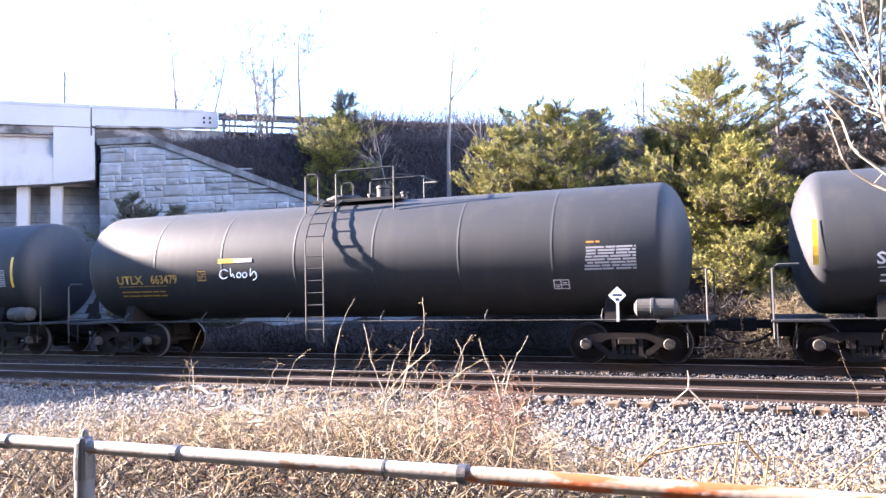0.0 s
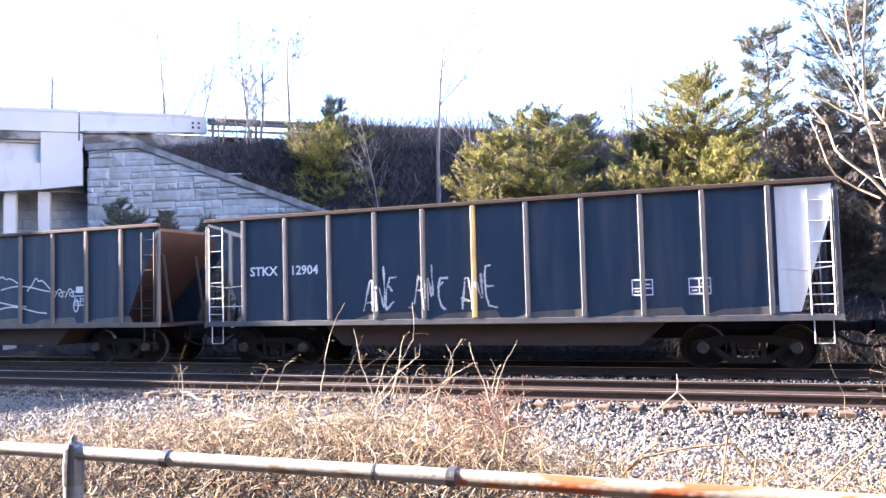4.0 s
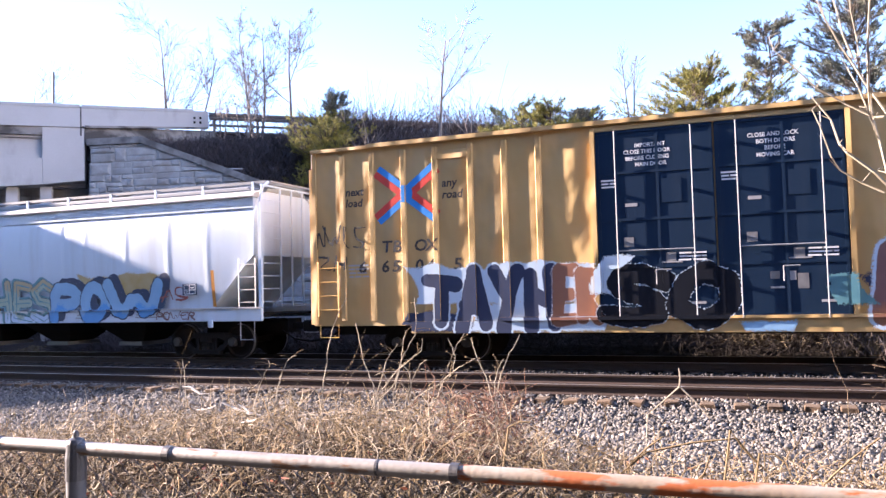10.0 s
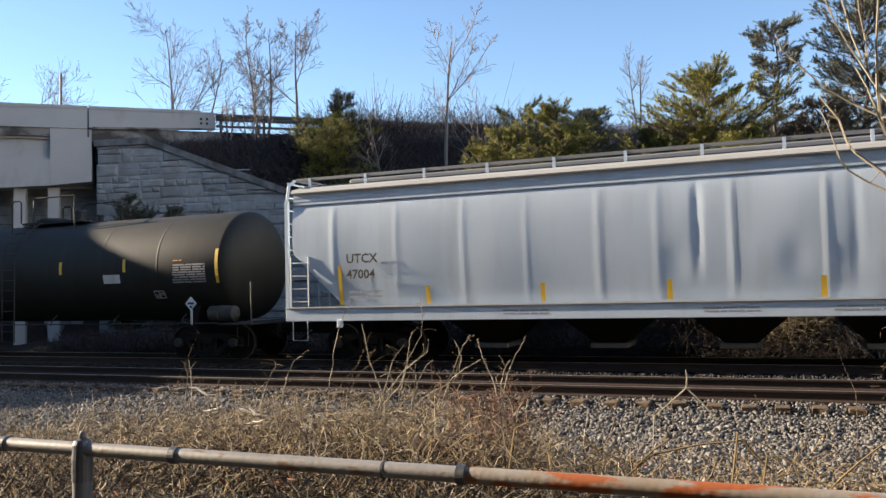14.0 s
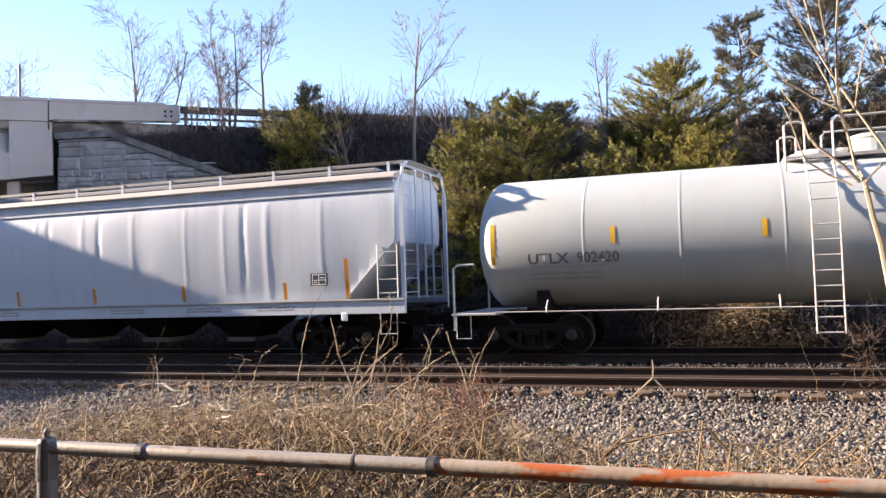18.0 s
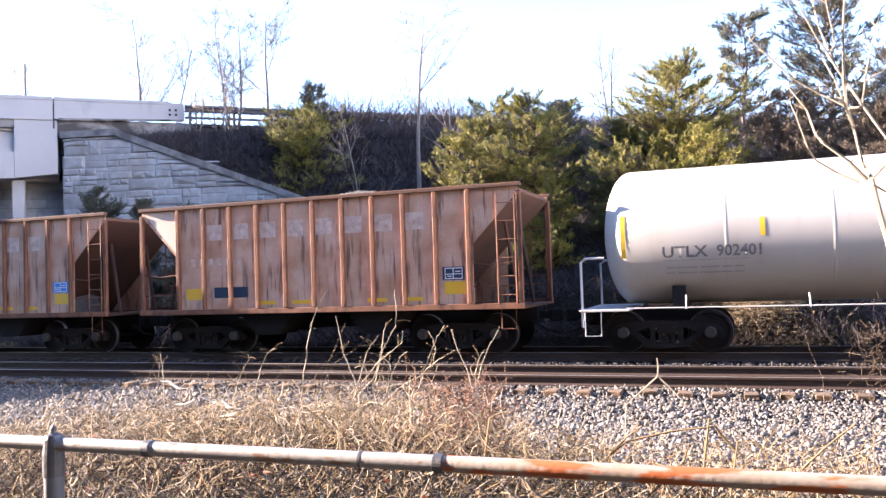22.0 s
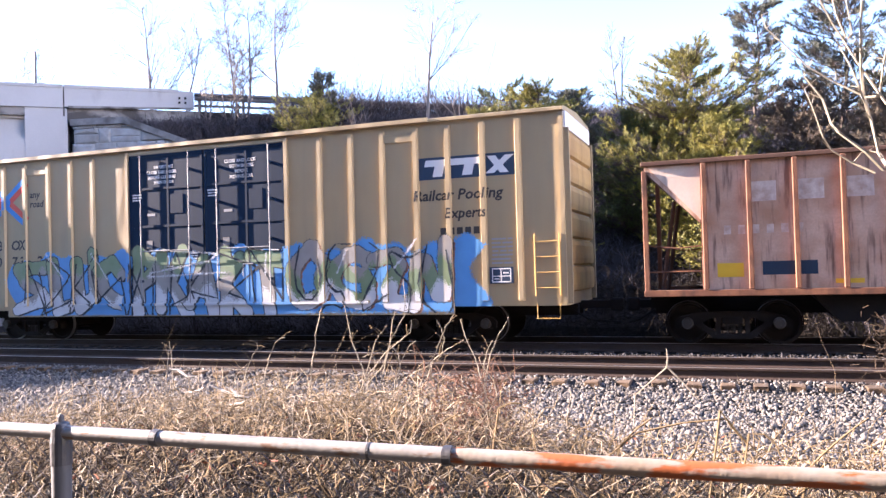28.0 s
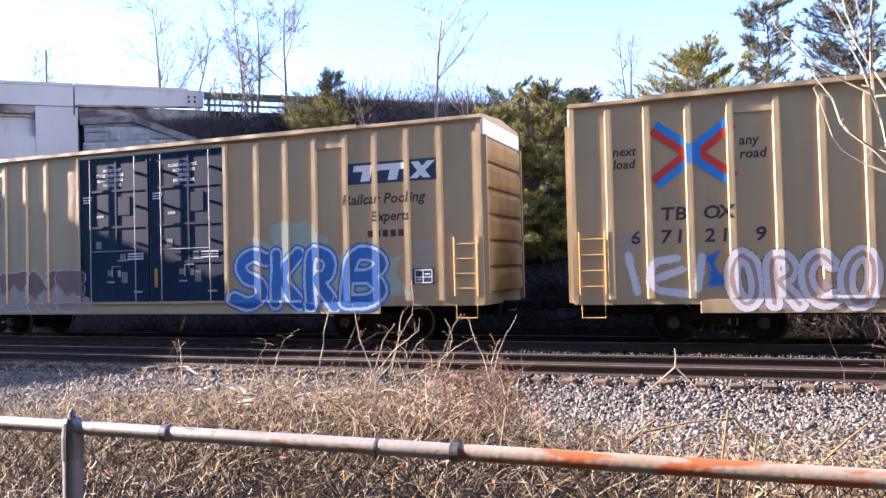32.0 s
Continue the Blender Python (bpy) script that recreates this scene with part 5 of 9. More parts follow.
    if bars:
        for k, x in enumerate(bars):
            tall = k in (0, len(bars) - 1)
            z0, z1 = (2.05, 2.95) if tall else (2.42, 2.78)
            bm = bmesh.new()
            seg = 5
            for q in range(seg):
                za, zb = z0 + (z1 - z0) * q / seg, z0 + (z1 - z0) * (q + 1) / seg
                ya = [-(math.sqrt(R * R - (v - zc) ** 2) + 0.006) for v in (za, zb)]
                bm.faces.new([bm.verts.new(p) for p in ((x - 0.05, ya[0], za), (x + 0.05, ya[0], za), (x + 0.05, ya[1], zb), (x - 0.05, ya[1], zb))])
            part("reflector_strip", bm, M["yellow"], ob, "yellow reflective strip")
    if panel:
        low = 0.0 if white else 0.40
        small_print("data_panel", half - (3.0 if white else 2.55), half - (1.75 if white else 1.44), 2.98 - low, 8, 0.066, 0, M["grey_mark"], ob, bend, 6, 0.62, "finely lined data panel")
        if not white:
            small_print("small_print", half - 2.5, half - 2.2, 2.70, 1, 0.05, 0, M["orange"], ob, bend, 7, 0.7)
        boxed_mark(ob, half - (3.95 if white else 3.32), half - (3.5 if white else 2.88), 2.06 - low, 2.30 - low, 0, bend, "navy" if white else "black", "white")
    if dusty and not white:
        bm = bmesh.new()
        ya = [-(math.sqrt(R * R - (v - zc) ** 2) + 0.006) for v in (2.12, 2.36)]
        bm.faces.new([bm.verts.new(p) for p in ((half - 4.95, ya[0], 2.12), (half - 4.35, ya[0], 2.12), (half - 4.35, ya[1], 2.36), (half - 4.95, ya[1], 2.36))])
        part("marking_sheet", bm, M["white_worn"], ob, "pale marking sheet")
    if placard:
        for k, dx in enumerate((-2.0, -1.42) if white else (-1.85,)):
            bm = bmesh.new()
            q, zz, xx = 0.19, 1.52, half + dx
            bm.faces.new([bm.verts.new(p) for p in ((xx - q, -1.56, zz), (xx, -1.56, zz - q), (xx + q, -1.56, zz), (xx, -1.56, zz + q))])
            pl = part("placard", bm, M["white"], ob, "diamond hazard placard")
            if white and k == 0:
                bm = bmesh.new()
                for a, b in ((0.13, 0.165), (0.0, 0.085)):
                    for sx, sz in ((1, 1), (-1, 1), (1, -1), (-1, -1)):
                        bm.faces.new([bm.verts.new(p) for p in ((xx + sx * a, -1.564, zz), (xx + sx * b, -1.564, zz), (xx, -1.564, zz + sz * b), (xx, -1.564, zz + sz * a))]) if a else bm.faces.new([bm.verts.new(p) for p in ((xx, -1.564, zz), (xx + sx * b, -1.564, zz), (xx, -1.564, zz + sz * b))])
                part("placard_mark", bm, M["red"], pl)
            else:
                part("placard_mark", flat(flat(bmesh.new(), xx - 0.1, xx + 0.1, zz - 0.02, zz + 0.03, -1.564), xx - 0.04, xx + 0.04, zz - 0.12, zz - 0.06, -1.564), M["navy"], pl)
            part("placard_post", box(bmesh.new(), xx - 0.03, xx + 0.03, -1.553, -1.53, 0.96, 1.6), M["ladder_white"], ob)
    if reservoir:
        prof = [(half - 1.55, 0.10), (half - 1.48, 0.20), (half - 1.20, 0.21), (half - 1.19, 0.225), (half - 1.14, 0.225), (half - 1.13, 0.21), (half - 0.72, 0.20), (half - 0.65, 0.10)]
        bm = lathe_x(bmesh.new(), prof, -1.18, 1.24, 20)
        part("air_reservoir", bm, M["eave"] if white else M["bar_grey"], ob, "round brake reservoir")
    trucks(ob, mid, (-half + 1.75, half - 1.75))
    couplers(ob, half)
    return ob, mid, half


# ---- boxcars
BOX_RIBS = (0.82, 1.62, 2.45, 3.26, 4.13, 4.94, 5.73, 12.80, 13.65, 14.48, 15.33, 16.12, 16.95, 17.78)


def boxcar(name, label, c0, digits, paint, spray_rows=()):
    c1 = c0 + 18.8
    ob, mid, half = car(name, label, "boxcar", c0, c1)
    S, top, low = 1.52, 5.13, 0.88
    body = bmesh.new()
    box(body, -half, half, -S, S, low, top)
    part("body", body, M[paint], ob, "ribbed steel boxcar body")
    roof = prism_x(bmesh.new(), [(-1.60, 5.13), (-1.60, 5.20), (-1.45, 5.235), (0, 5.33), (1.45, 5.235), (1.60, 5.20), (1.60, 5.13)], -half - 0.02, half + 0.02)
    part("roof", roof, M[paint], ob, "shallow pitched sheet roof")
    for a, b in ((1.55, 7.0), (7.0, 12.2), (12.2, 15.7)):
        part("eave_strip", box(bmesh.new(), -half + a, -half + b - 0.01, -1.635, -1.601, 5.14, 5.235), M[paint], ob)
    rib_h = 0.043 if paint == "yellow_rail" else 0.062
    rib = cached("box_rib_" + paint, lambda: hat_rib(4.02, rib_h), M[paint])
    for x in BOX_RIBS:
        r1 = part("side_rib", rib, None, ob, at=(-half + x, -S, 1.0))
        r2 = part("side_rib", rib, None, ob, at=(-half + x, S, 1.0))
        r2.rotation_euler = (0, 0, math.pi)
    for sgn in (-1, 1):
        part("side_sill", box(bmesh.new(), -half + 2.6, half - 2.6, sgn * 1.545 - 0.025, sgn * 1.545 + 0.025, 0.70, 0.97, 0.006), M[paint], ob)
        part("corner_post", box(bmesh.new(), min(-sgn * half, -sgn * (half - 0.10)), max(-sgn * half, -sgn * (half - 0.10)), -S - 0.045, -S - 0.002, 0.90, 5.1), M[paint], ob)
        for y in (-0.9, 0.9):
            part("center_sill", box(bmesh.new(), -half, half, y * 0.35 - 0.1, y * 0.35 + 0.1, 0.60, 0.86), M["black_steel"], ob) if sgn > 0 else None
        # the ends
        xe = sgn * half
        for k in range(6):
            z = 1.15 + k * 0.60
            p = [(0, 0.0), (0.07, 0.045), (0.085, 0.16), (0.085, 0.44), (0.06, 0.545), (0, 0.565)]
            bm = prism(bmesh.new(), [(xe + sgn * a, z + b) for a, b in p], -S + 0.12, S - 0.12)
            part("end_corrugation", bm, M["rust_tan"], ob, "rust-stained tan end corrugation")
        for y in (-S + 0.06, S - 0.06):
            part("end_post", box(bmesh.new(), min(xe, xe + sgn * 0.115), max(xe, xe + sgn * 0.115), y - 0.045, y + 0.045, 0.92, 4.75), M[paint], ob)
        part("end_header", box(bmesh.new(), min(xe, xe + sgn * 0.05), max(xe, xe + sgn * 0.05), -S + 0.02, S - 0.02, 4.76, 5.12), M["white"], ob, "white end header plate")
    # ladders, steps and grab irons at the corners
    for x, y in ((half - 0.42, -S - 0.06), (-half + 0.42, -S - 0.06), (half - 0.42, S + 0.06), (-half + 0.42, S + 0.06)):
        ladder("ladder", ob, x, 0.55, 1.10, 2.45, y, 4, M["ladder_yellow"])
        stirrup(ob, x, y + 0.03, 0.60, 0.92, M["ladder_yellow"], 0.5)
    # the pair of plug doors
    frame = bmesh.new()
    d0, d1 = -half + 6.96, -half + 11.86
    box(frame, d0 - 0.06, d0 + 0.03, -1.60, -S - 0.002, 0.98, 5.08)
    box(frame, d1 - 0.03, d1 + 0.06, -1.60, -S - 0.002, 0.98, 5.08)
    box(frame, d0 + 0.032, d1 - 0.032, -1.58, -S - 0.002, 5.0, 5.08)
    part("door_frame", frame, M[paint], ob)
    for sgn in (-1, 1):
        for a, b, hinge in ((d0 + 0.04, (d0 + d1) / 2 - 0.015, 0), ((d0 + d1) / 2 + 0.015, d1 - 0.04, 1)):
            S1 = S + 0.003
            bm = box(bmesh.new(), a, b, min(sgn * S1, sgn * (S1 + 0.025)), max(sgn * S1, sgn * (S1 + 0.025)), 1.0, 4.99)
            door = part("plug_door", bm, M["door_blue"], ob, "dark blue plug door")
            if sgn > 0:
                continue
            y = -S1 - 0.025
            for z in (1.02, 2.05, 3.05, 4.05, 4.93):
                part("door_stiffener", box(bmesh.new(), a + 0.02, b - 0.02, y - 0.016, y - 0.001, z, z + 0.06), M["door_blue"], door)
            for x in (a + 0.02, b - 0.08, a + (b - a) * 0.52):
                part("door_stiffener", box(bmesh.new(), x, x + 0.06, y - 0.014, y - 0.001, 1.09, 4.92), M["door_blue"], door)
            for x in (a + 0.42, b - 0.42):
                part("lock_rod", tube(bmesh.new(), [(x, y - 0.062, 0.98), (x, y - 0.062, 4.98)], 0.014, 6), M["rod"], door, "pale vertical lock rod")
                for z in (1.6, 2.6, 3.6, 4.5):
                    part("rod_keeper", box(bmesh.new(), x - 0.045, x + 0.045, y - 0.052, y - 0.002, z, z + 0.06), M["door_blue"], door)
            part("crank", tube(bmesh.new(), [((a + b) / 2, y - 0.09, 1.7), ((a + b) / 2, y - 0.09, 2.0), ((a + b) / 2 + 0.3, y - 0.09, 2.0)], 0.016, 6), M["rod"], door)
            for k, line in enumerate((("IMPORTANT", "CLOSE THIS DOOR", "BEFORE CLOSING", "MAIN DOOR"), ("CLOSE AND LOCK", "BOTH DOORS", "BEFORE", "MOVING CAR"))[hinge]):
                tagged(lettering("door_writing", line, a + 1.18 - 0.039 * len(line), 4.60 - 0.135 * k, 0.118, y - 0.004, M["white"], door, stretch=0.95), kind="stuff")
            small_print("door_writing", a + 0.1, a + 0.42, 3.95, 3, 0.07, y - 0.004, M["white"], door, None, 8)
            small_print("door_writing", b - 0.75, b - 0.2, 2.35, 3, 0.07, y - 0.004, M["white"], door, None, 9)
            for q in ((b - 0.95, b - 0.75, 1.55, 1.85), (a + 0.6, a + 0.85, 3.35, 3.42), (a + 0.55, a + 0.75, 2.5, 2.7), (b - 1.0, b - 0.8, 2.15, 2.35), (a + 0.95, a + 1.12, 1.75, 1.9)):
                part("door_sticker", flat(bmesh.new(), *q, y - 0.004), M["grey_mark" if q[3] > 3 else "dim_mark"], door)
            part("latch_bar", tube(bmesh.new(), [(a + 0.42, y - 0.045, 2.42), (b - 0.42, y - 0.045, 2.42)], 0.016, 6), M["rod"], door, "pale latch bar")
            for q in ((1.28, 1.72, 2.14, 2.17), (1.30, 1.42, 1.72, 1.90), (0.95, 1.20, 1.56, 1.60), (1.85, 2.15, 1.28, 1.33)):
                part("door_sticker", flat(bmesh.new(), a + q[0], a + q[1], q[2], q[3], y - 0.006), M["grey_mark"], door)
            part("placard_board", box(bmesh.new(), a + 1.35, a + 1.75, y - 0.010, y - 0.002, 3.4, 3.9), M["door_blue"], door, "scuffed placard board")
    for x, z0, z1 in ((6.12, 1.35, 1.68), (9.56, 1.42, 1.92), (12.42, 1.40, 1.88)):
        part("reflector_strip", flat(bmesh.new(), -half + x, -half + x + 0.1, z0, z1, -S - (0.034 if x == 9.56 else 0.004)), M["orange"], ob, "orange reflective strip")
    part("door_track", box(bmesh.new(), d0 - 2.2, d1 + 2.2, -1.62, -1.56, 0.98, 1.04), M[paint], ob)
    # vent hoods and small plates between the ribs
    for a, b, z in ((3.3, 4.1, 4.72), (14.5, 15.3, 4.72)):
        part("grab_plate", box(bmesh.new(), -half + a, -half + b, -1.556, -1.523, z, z + 0.20, 0.008), M[paint], ob)
    # lettering and the painted marks
    y = -S - 0.004
    panel = part("logo_panel", flat(bmesh.new(), -half + 15.40, -half + 17.72, 3.80, 4.31, y), M["navy"], ob, "navy panel with white block shapes")
    x0, yy = -half + 15.52, y - 0.004
    for k in range(3):
        bm = bmesh.new()
        a = x0 + k * 0.72
        if k < 2:
            bm.faces.new([bm.verts.new(p) for p in ((a + 0.02, yy, 4.10), (a + 0.74, yy, 4.10), (a + 0.78, yy, 4.25), (a + 0.06, yy, 4.25))])
            bm.faces.new([bm.verts.new(p) for p in ((a + 0.22, yy, 3.86), (a + 0.46, yy, 3.86), (a + 0.52, yy, 4.10), (a + 0.28, yy, 4.10))])
        else:
            bm.faces.new([bm.verts.new(p) for p in ((a + 0.06, yy, 3.86), (a + 0.26, yy, 3.86), (a + 0.72, yy, 4.25), (a + 0.52, yy, 4.25))])
            bm.faces.new([bm.verts.new(p) for p in ((a + 0.10, yy - 0.001, 4.25), (a + 0.30, yy - 0.001, 4.25), (a + 0.60, yy - 0.001, 3.86), (a + 0.40, yy - 0.001, 3.86))])
        part("logo_shape", bm, M["white"], panel)
    rr = [x - half for x in BOX_RIBS]
    lettering("slogan", "Railcar Pooling", -half + 15.25, 3.32, 0.34, y, M["black"], ob, ribs=rr, rib_h=rib_h, stretch=1.05, slant=0.18)
    lettering("slogan", "Experts", -half + 16.0, 2.90, 0.33, y, M["black"], ob, ribs=rr, rib_h=rib_h, slant=0.18)
    letter_blocks("web_line", 5, -half + 15.9, -half + 16.9, 2.52, 2.68, y, M["black"], ob, gap=0.3)
    lettering("slogan", "next\nload", -half + 0.90, 4.02, 0.27, y, M["black"], ob, ribs=rr, rib_h=rib_h, slant=0.15)
    lettering("slogan", "any\nroad", -half + 3.42, 4.08, 0.27, y, M["black"], ob, ribs=rr, rib_h=rib_h, slant=0.15)
    for word, name, at, z in (("TBOX", "reporting_mark", (1.85, 2.13, 2.68, 2.98), 2.62), (digits, "car_number", (1.22, 1.83, 2.11, 2.70, 2.99, 3.66), 2.15)):
        for ch, x in zip(word, at):
            lettering(name, ch, -half + x, z, 0.385, y, M["black"], ob, ribs=rr, rib_h=rib_h, stretch=1.12, slant=0.1)
    # the crossed arrows
    cx, cz = -half + 2.53, 3.98
    for sx in (-1, 1):
        for sz in (-1, 1):
            d = Vector((0.71 * sx, 0.54 * sz))
            n = Vector((-d.y, d.x)).normalized() * 0.135
            if n.y * sz < 0:
                n = -n
            for ink, o0, o1, lift in (("sky_blue", 0.06, 1.15, 0.004), ("red", -1.15, 0.0, 0.0025)):
                a0, a1 = Vector((cx, cz)) + d * 0.10, Vector((cx, cz)) + d * 1.08
                q = [a0 + n * o0, a1 + n * o0, a1 + n * o1, a0 + n * o1]
                bmk = bmesh.new()
                bmk.faces.new([bmk.verts.new((v.x, y - lift - 0.0015 * (sx + 1) - 0.0007 * (sz + 1), v.y)) for v in q])
                part("emblem_arm", bmk, M[ink], ob, "red emblem arm" if ink == "red" else "blue emblem arm")
    cir = [(cx + 0.16 * math.cos(2 * math.pi * k / 20), cz + 0.2 * math.sin(2 * math.pi * k / 20)) for k in range(20)]
    hub = bmesh.new()
    hub.faces.new([hub.verts.new((a, y - 0.013, b)) for a, b in cir])
    part("emblem_hub", hub, M["sky_blue"], ob, "blue emblem hub")
    over = min((x - half for x in BOX_RIBS), key=lambda v: abs(v - cx))
    part("emblem_hub", flat(bmesh.new(), over - 0.045, over + 0.045, cz - 0.2, cz + 0.2, -S - rib_h - 0.005), M["sky_blue"], ob, "blue emblem hub")
    at = 16.25 if paint == "yellow_rail" else 17.06
    boxed_mark(ob, -half + at, -half + at + 0.55, 1.38, 1.75, y - 0.03)
    small_print("small_print", -half + 17.1, -half + 17.6, 2.4, 7, 0.09, y, M["grey_mark"], ob, None, 12, 0.45)
    small_print("small_print", -half + 0.95, -half + 1.5, 2.35, 4, 0.09, y, M["grey_mark"], ob, None, 13, 0.45)
    if digits in ("665045", "671219"):
        part("yellow_plate", box(bmesh.new(), -half + 15.5, -half + 16.05, -S - 0.045, -S - 0.032, 1.25, 1.48), M["yellow"], ob)
    side = boxcar_side(half, rib_h)
    for k, (letters, z0, z1, bands, seed, kw) in enumerate(spray_rows):
        kw = dict(kw, cloud=[(p, a - half, b - half, c, d) for p, a, b, c, d in kw.get("cloud", ())])
        spray("graffiti", ob, [(ch, a - half, b - half) for ch, a, b in letters], z0, z1, side, bands, seed, lift=0.003 * k, **kw)
    trucks(ob, mid, (-half + 2.9, half - 2.9))
    couplers(ob, half, 0.98)
    return ob


def hat_rib(h, depth):
    bm = bmesh.new()
    p = [(-0.075, 0.0), (-0.05, -depth), (0.05, -depth), (0.075, 0.0)]
    a = [bm.verts.new((x, y, 0)) for x, y in p]
    b = [bm.verts.new((x, y, h)) for x, y in p]
    for i in range(3):
        bm.faces.new((a[i], a[i + 1], b[i + 1], b[i]))
    bm.faces.new(a[::-1])
    bm.faces.new(b)
    bmesh.ops.recalc_face_normals(bm, faces=bm.faces[:])
    return bm


# ---- covered hoppers
def hopper_y(z):
    """Half width of a covered hopper's rounded side at height z."""
    return float(np.interp(z, [1.30, 1.8, 2.4, 3.0, 3.5, 3.85, 4.1, 4.3, 4.42], [1.40, 1.47, 1.53, 1.555, 1.545, 1.50, 1.42, 1.15, 0.80]))


def covered_hopper(name, label, c0, c1, digits, marks, bar_ink, outlets=4, spray_rows=(), seed=1):
    ob, mid, half = car(name, label, "covered hopper car", c0, c1)
    zs = [1.30, 1.55, 1.8, 2.1, 2.4, 2.7, 3.0, 3.25, 3.5, 3.7, 3.85, 4.0, 4.1, 4.2, 4.3, 4.42]
    r = random.Random(seed)

    def end_x(z):
        return half - 0.22 - max(0.0, (2.72 - z)) * 1.02

    # upright folds where the side sheets are welded, and a few dents
    folds, x = [], -half + r.uniform(1.0, 1.6)
    while x < half - 1.0:
        folds.append((x, r.uniform(0.005, 0.012), r.uniform(0.04, 0.08), r.uniform(0.9, 1.3)))
        if r.random() < 0.45:
            folds.append((x + r.uniform(0.45, 0.8), -r.uniform(0.007, 0.018), r.uniform(0.06, 0.13), r.uniform(1.2, 1.8)))
        x += r.uniform(1.15, 1.75)
    dents = [(r.uniform(-half + 5, half - 5), r.uniform(1.7, 2.3), r.uniform(0.25, 0.5), r.uniform(0.008, 0.022)) for _ in range(3)]

    def relief(x, z):
        d = 0.0
        for fx, amp, wd, low in folds:
            q = (x - fx) / wd
            if -4 < q < 4:
                d += amp * math.exp(-q * q) * min(1.0, max(0.0, (z - low) / 0.7)) * min(1.0, max(0.0, (3.9 - z) / 0.25))
        for dx, dz, wd, amp in dents:
            d -= amp * math.exp(-((x - dx) / wd) ** 2 - ((z - dz) / (wd * 0.9)) ** 2)
        return d + 0.012 * noise.noise(Vector((x * 0.8, z * 0.5, seed * 3.1)))

    far = half - 0.22
    us = np.linspace(-far, far, 300)
    bm = bmesh.new()
    rings = []
    for u in us:
        ring = []
        for side in (-1, 1):
            seq = zs if side < 0 else zs[::-1]
            for z in seq:
                x = min(max(u, -end_x(z)), end_x(z))
                ring.append(bm.verts.new((x, side * (hopper_y(z) + (relief(u, z) if -end_x(z) < u < end_x(z) and 1.35 < z < 3.85 else 0.0)), z)))
        rings.append(ring)
    n = len(rings[0])
    for a, b in zip(rings, rings[1:]):
        for k in range(n):
            bm.faces.new((a[k], a[(k + 1) % n], b[(k + 1) % n], b[k]))
    m = n // 2
    for ring in (rings[0], rings[-1]):
        for k in range(m - 1):
            bm.faces.new((ring[k], ring[k + 1], ring[n - 2 - k], ring[n - 1 - k]))
    bmesh.ops.remove_doubles(bm, verts=bm.verts[:], dist=0.0004)
    bmesh.ops.recalc_face_normals(bm, faces=bm.faces[:])
    body = part("body", bm, M["hopper_grey"], ob, "pale grey rounded hopper body with buckled sides", smooth=True)
    md = body.modifiers.new("edge", "EDGE_SPLIT")
    md.split_angle = radians(38)
    part("roof", prism_x(bmesh.new(), [(-0.98, 4.38), (-0.9, 4.47), (0, 4.53), (0.9, 4.47), (0.98, 4.38)], -half + 0.2, half - 0.2), M["hopper_shade"], ob, "grey roof sheet")
    for sgn in (-1, 1):
        # eave belt, walkway and its posts
        part("eave_lip", prism_x(bmesh.new(), [(sgn * 1.36, 4.19), (sgn * 1.572, 4.19), (sgn * 1.578, 4.22), (sgn * 1.50, 4.31), (sgn * 1.15, 4.40), (sgn * 1.1, 4.3)], -half + 0.2, half - 0.2), M["eave"], ob)
        part("eave_band", prism_x(bmesh.new(), [(sgn * 1.36, 3.90), (sgn * 1.512, 3.90), (sgn * 1.512, 4.187), (sgn * 1.36, 4.187)], -half + 0.24, half - 0.24), M["hopper_grey"], ob)
        for z in (3.915, 4.00, 4.09):
            part("eave_bead", box(bmesh.new(), -half + 0.24, half - 0.24, min(sgn * 1.513, sgn * 1.521), max(sgn * 1.513, sgn * 1.521), z, z + 0.018), M["hopper_grey"], ob)
        part("roof_walkway", box(bmesh.new(), -half + 0.1, half - 0.1, sgn * 1.02 - 0.09, sgn * 1.02 + 0.09, 4.60, 4.64), M["hopper_shade"], ob, "grey steel roof walkway")
        part("walkway_edge", box(bmesh.new(), -half + 0.1, half - 0.1, sgn * 1.13 - 0.012, sgn * 1.13 + 0.012, 4.58, 4.65), M["hopper_shade"], ob)
        for k in range(12):
            x = -half + 0.5 + k * (2 * half - 1.0) / 11
            part("walkway_bracket", box(bmesh.new(), x - 0.035, x + 0.035, sgn * 1.14 - 0.015, sgn * 1.14 + 0.015, 4.30, 4.64), M["hopper_grey"], ob)
        part("side_sill", box(bmesh.new(), -half, half, min(sgn * 1.46, sgn * 1.56), max(sgn * 1.46, sgn * 1.56), 1.02, 1.34, 0.012), M["hopper_grey"], ob, "long pale side sill")
        part("sill_lip", box(bmesh.new(), -half, half, min(sgn * 1.5, sgn * 1.60), max(sgn * 1.5, sgn * 1.60), 1.341, 1.375), M["ladder_white"], ob)
        for e in (-1, 1):
            x = e * (half - 0.04)
            part("corner_post", box(bmesh.new(), x - 0.045, x + 0.045, sgn * 1.50 - 0.045, sgn * 1.50 + 0.045, 1.37, 4.05), M["hopper_grey"], ob)
            part("corner_post", tube(bmesh.new(), [(x, sgn * 1.50, 4.05), (x, sgn * 1.38, 4.45), (x, sgn * 1.12, 4.6)], 0.04, 6), M["hopper_grey"], ob)
            ladder("ladder", ob, e * (half - 0.42), 0.5, 1.34, 2.62, sgn * 1.56, 4, M["ladder_white"])
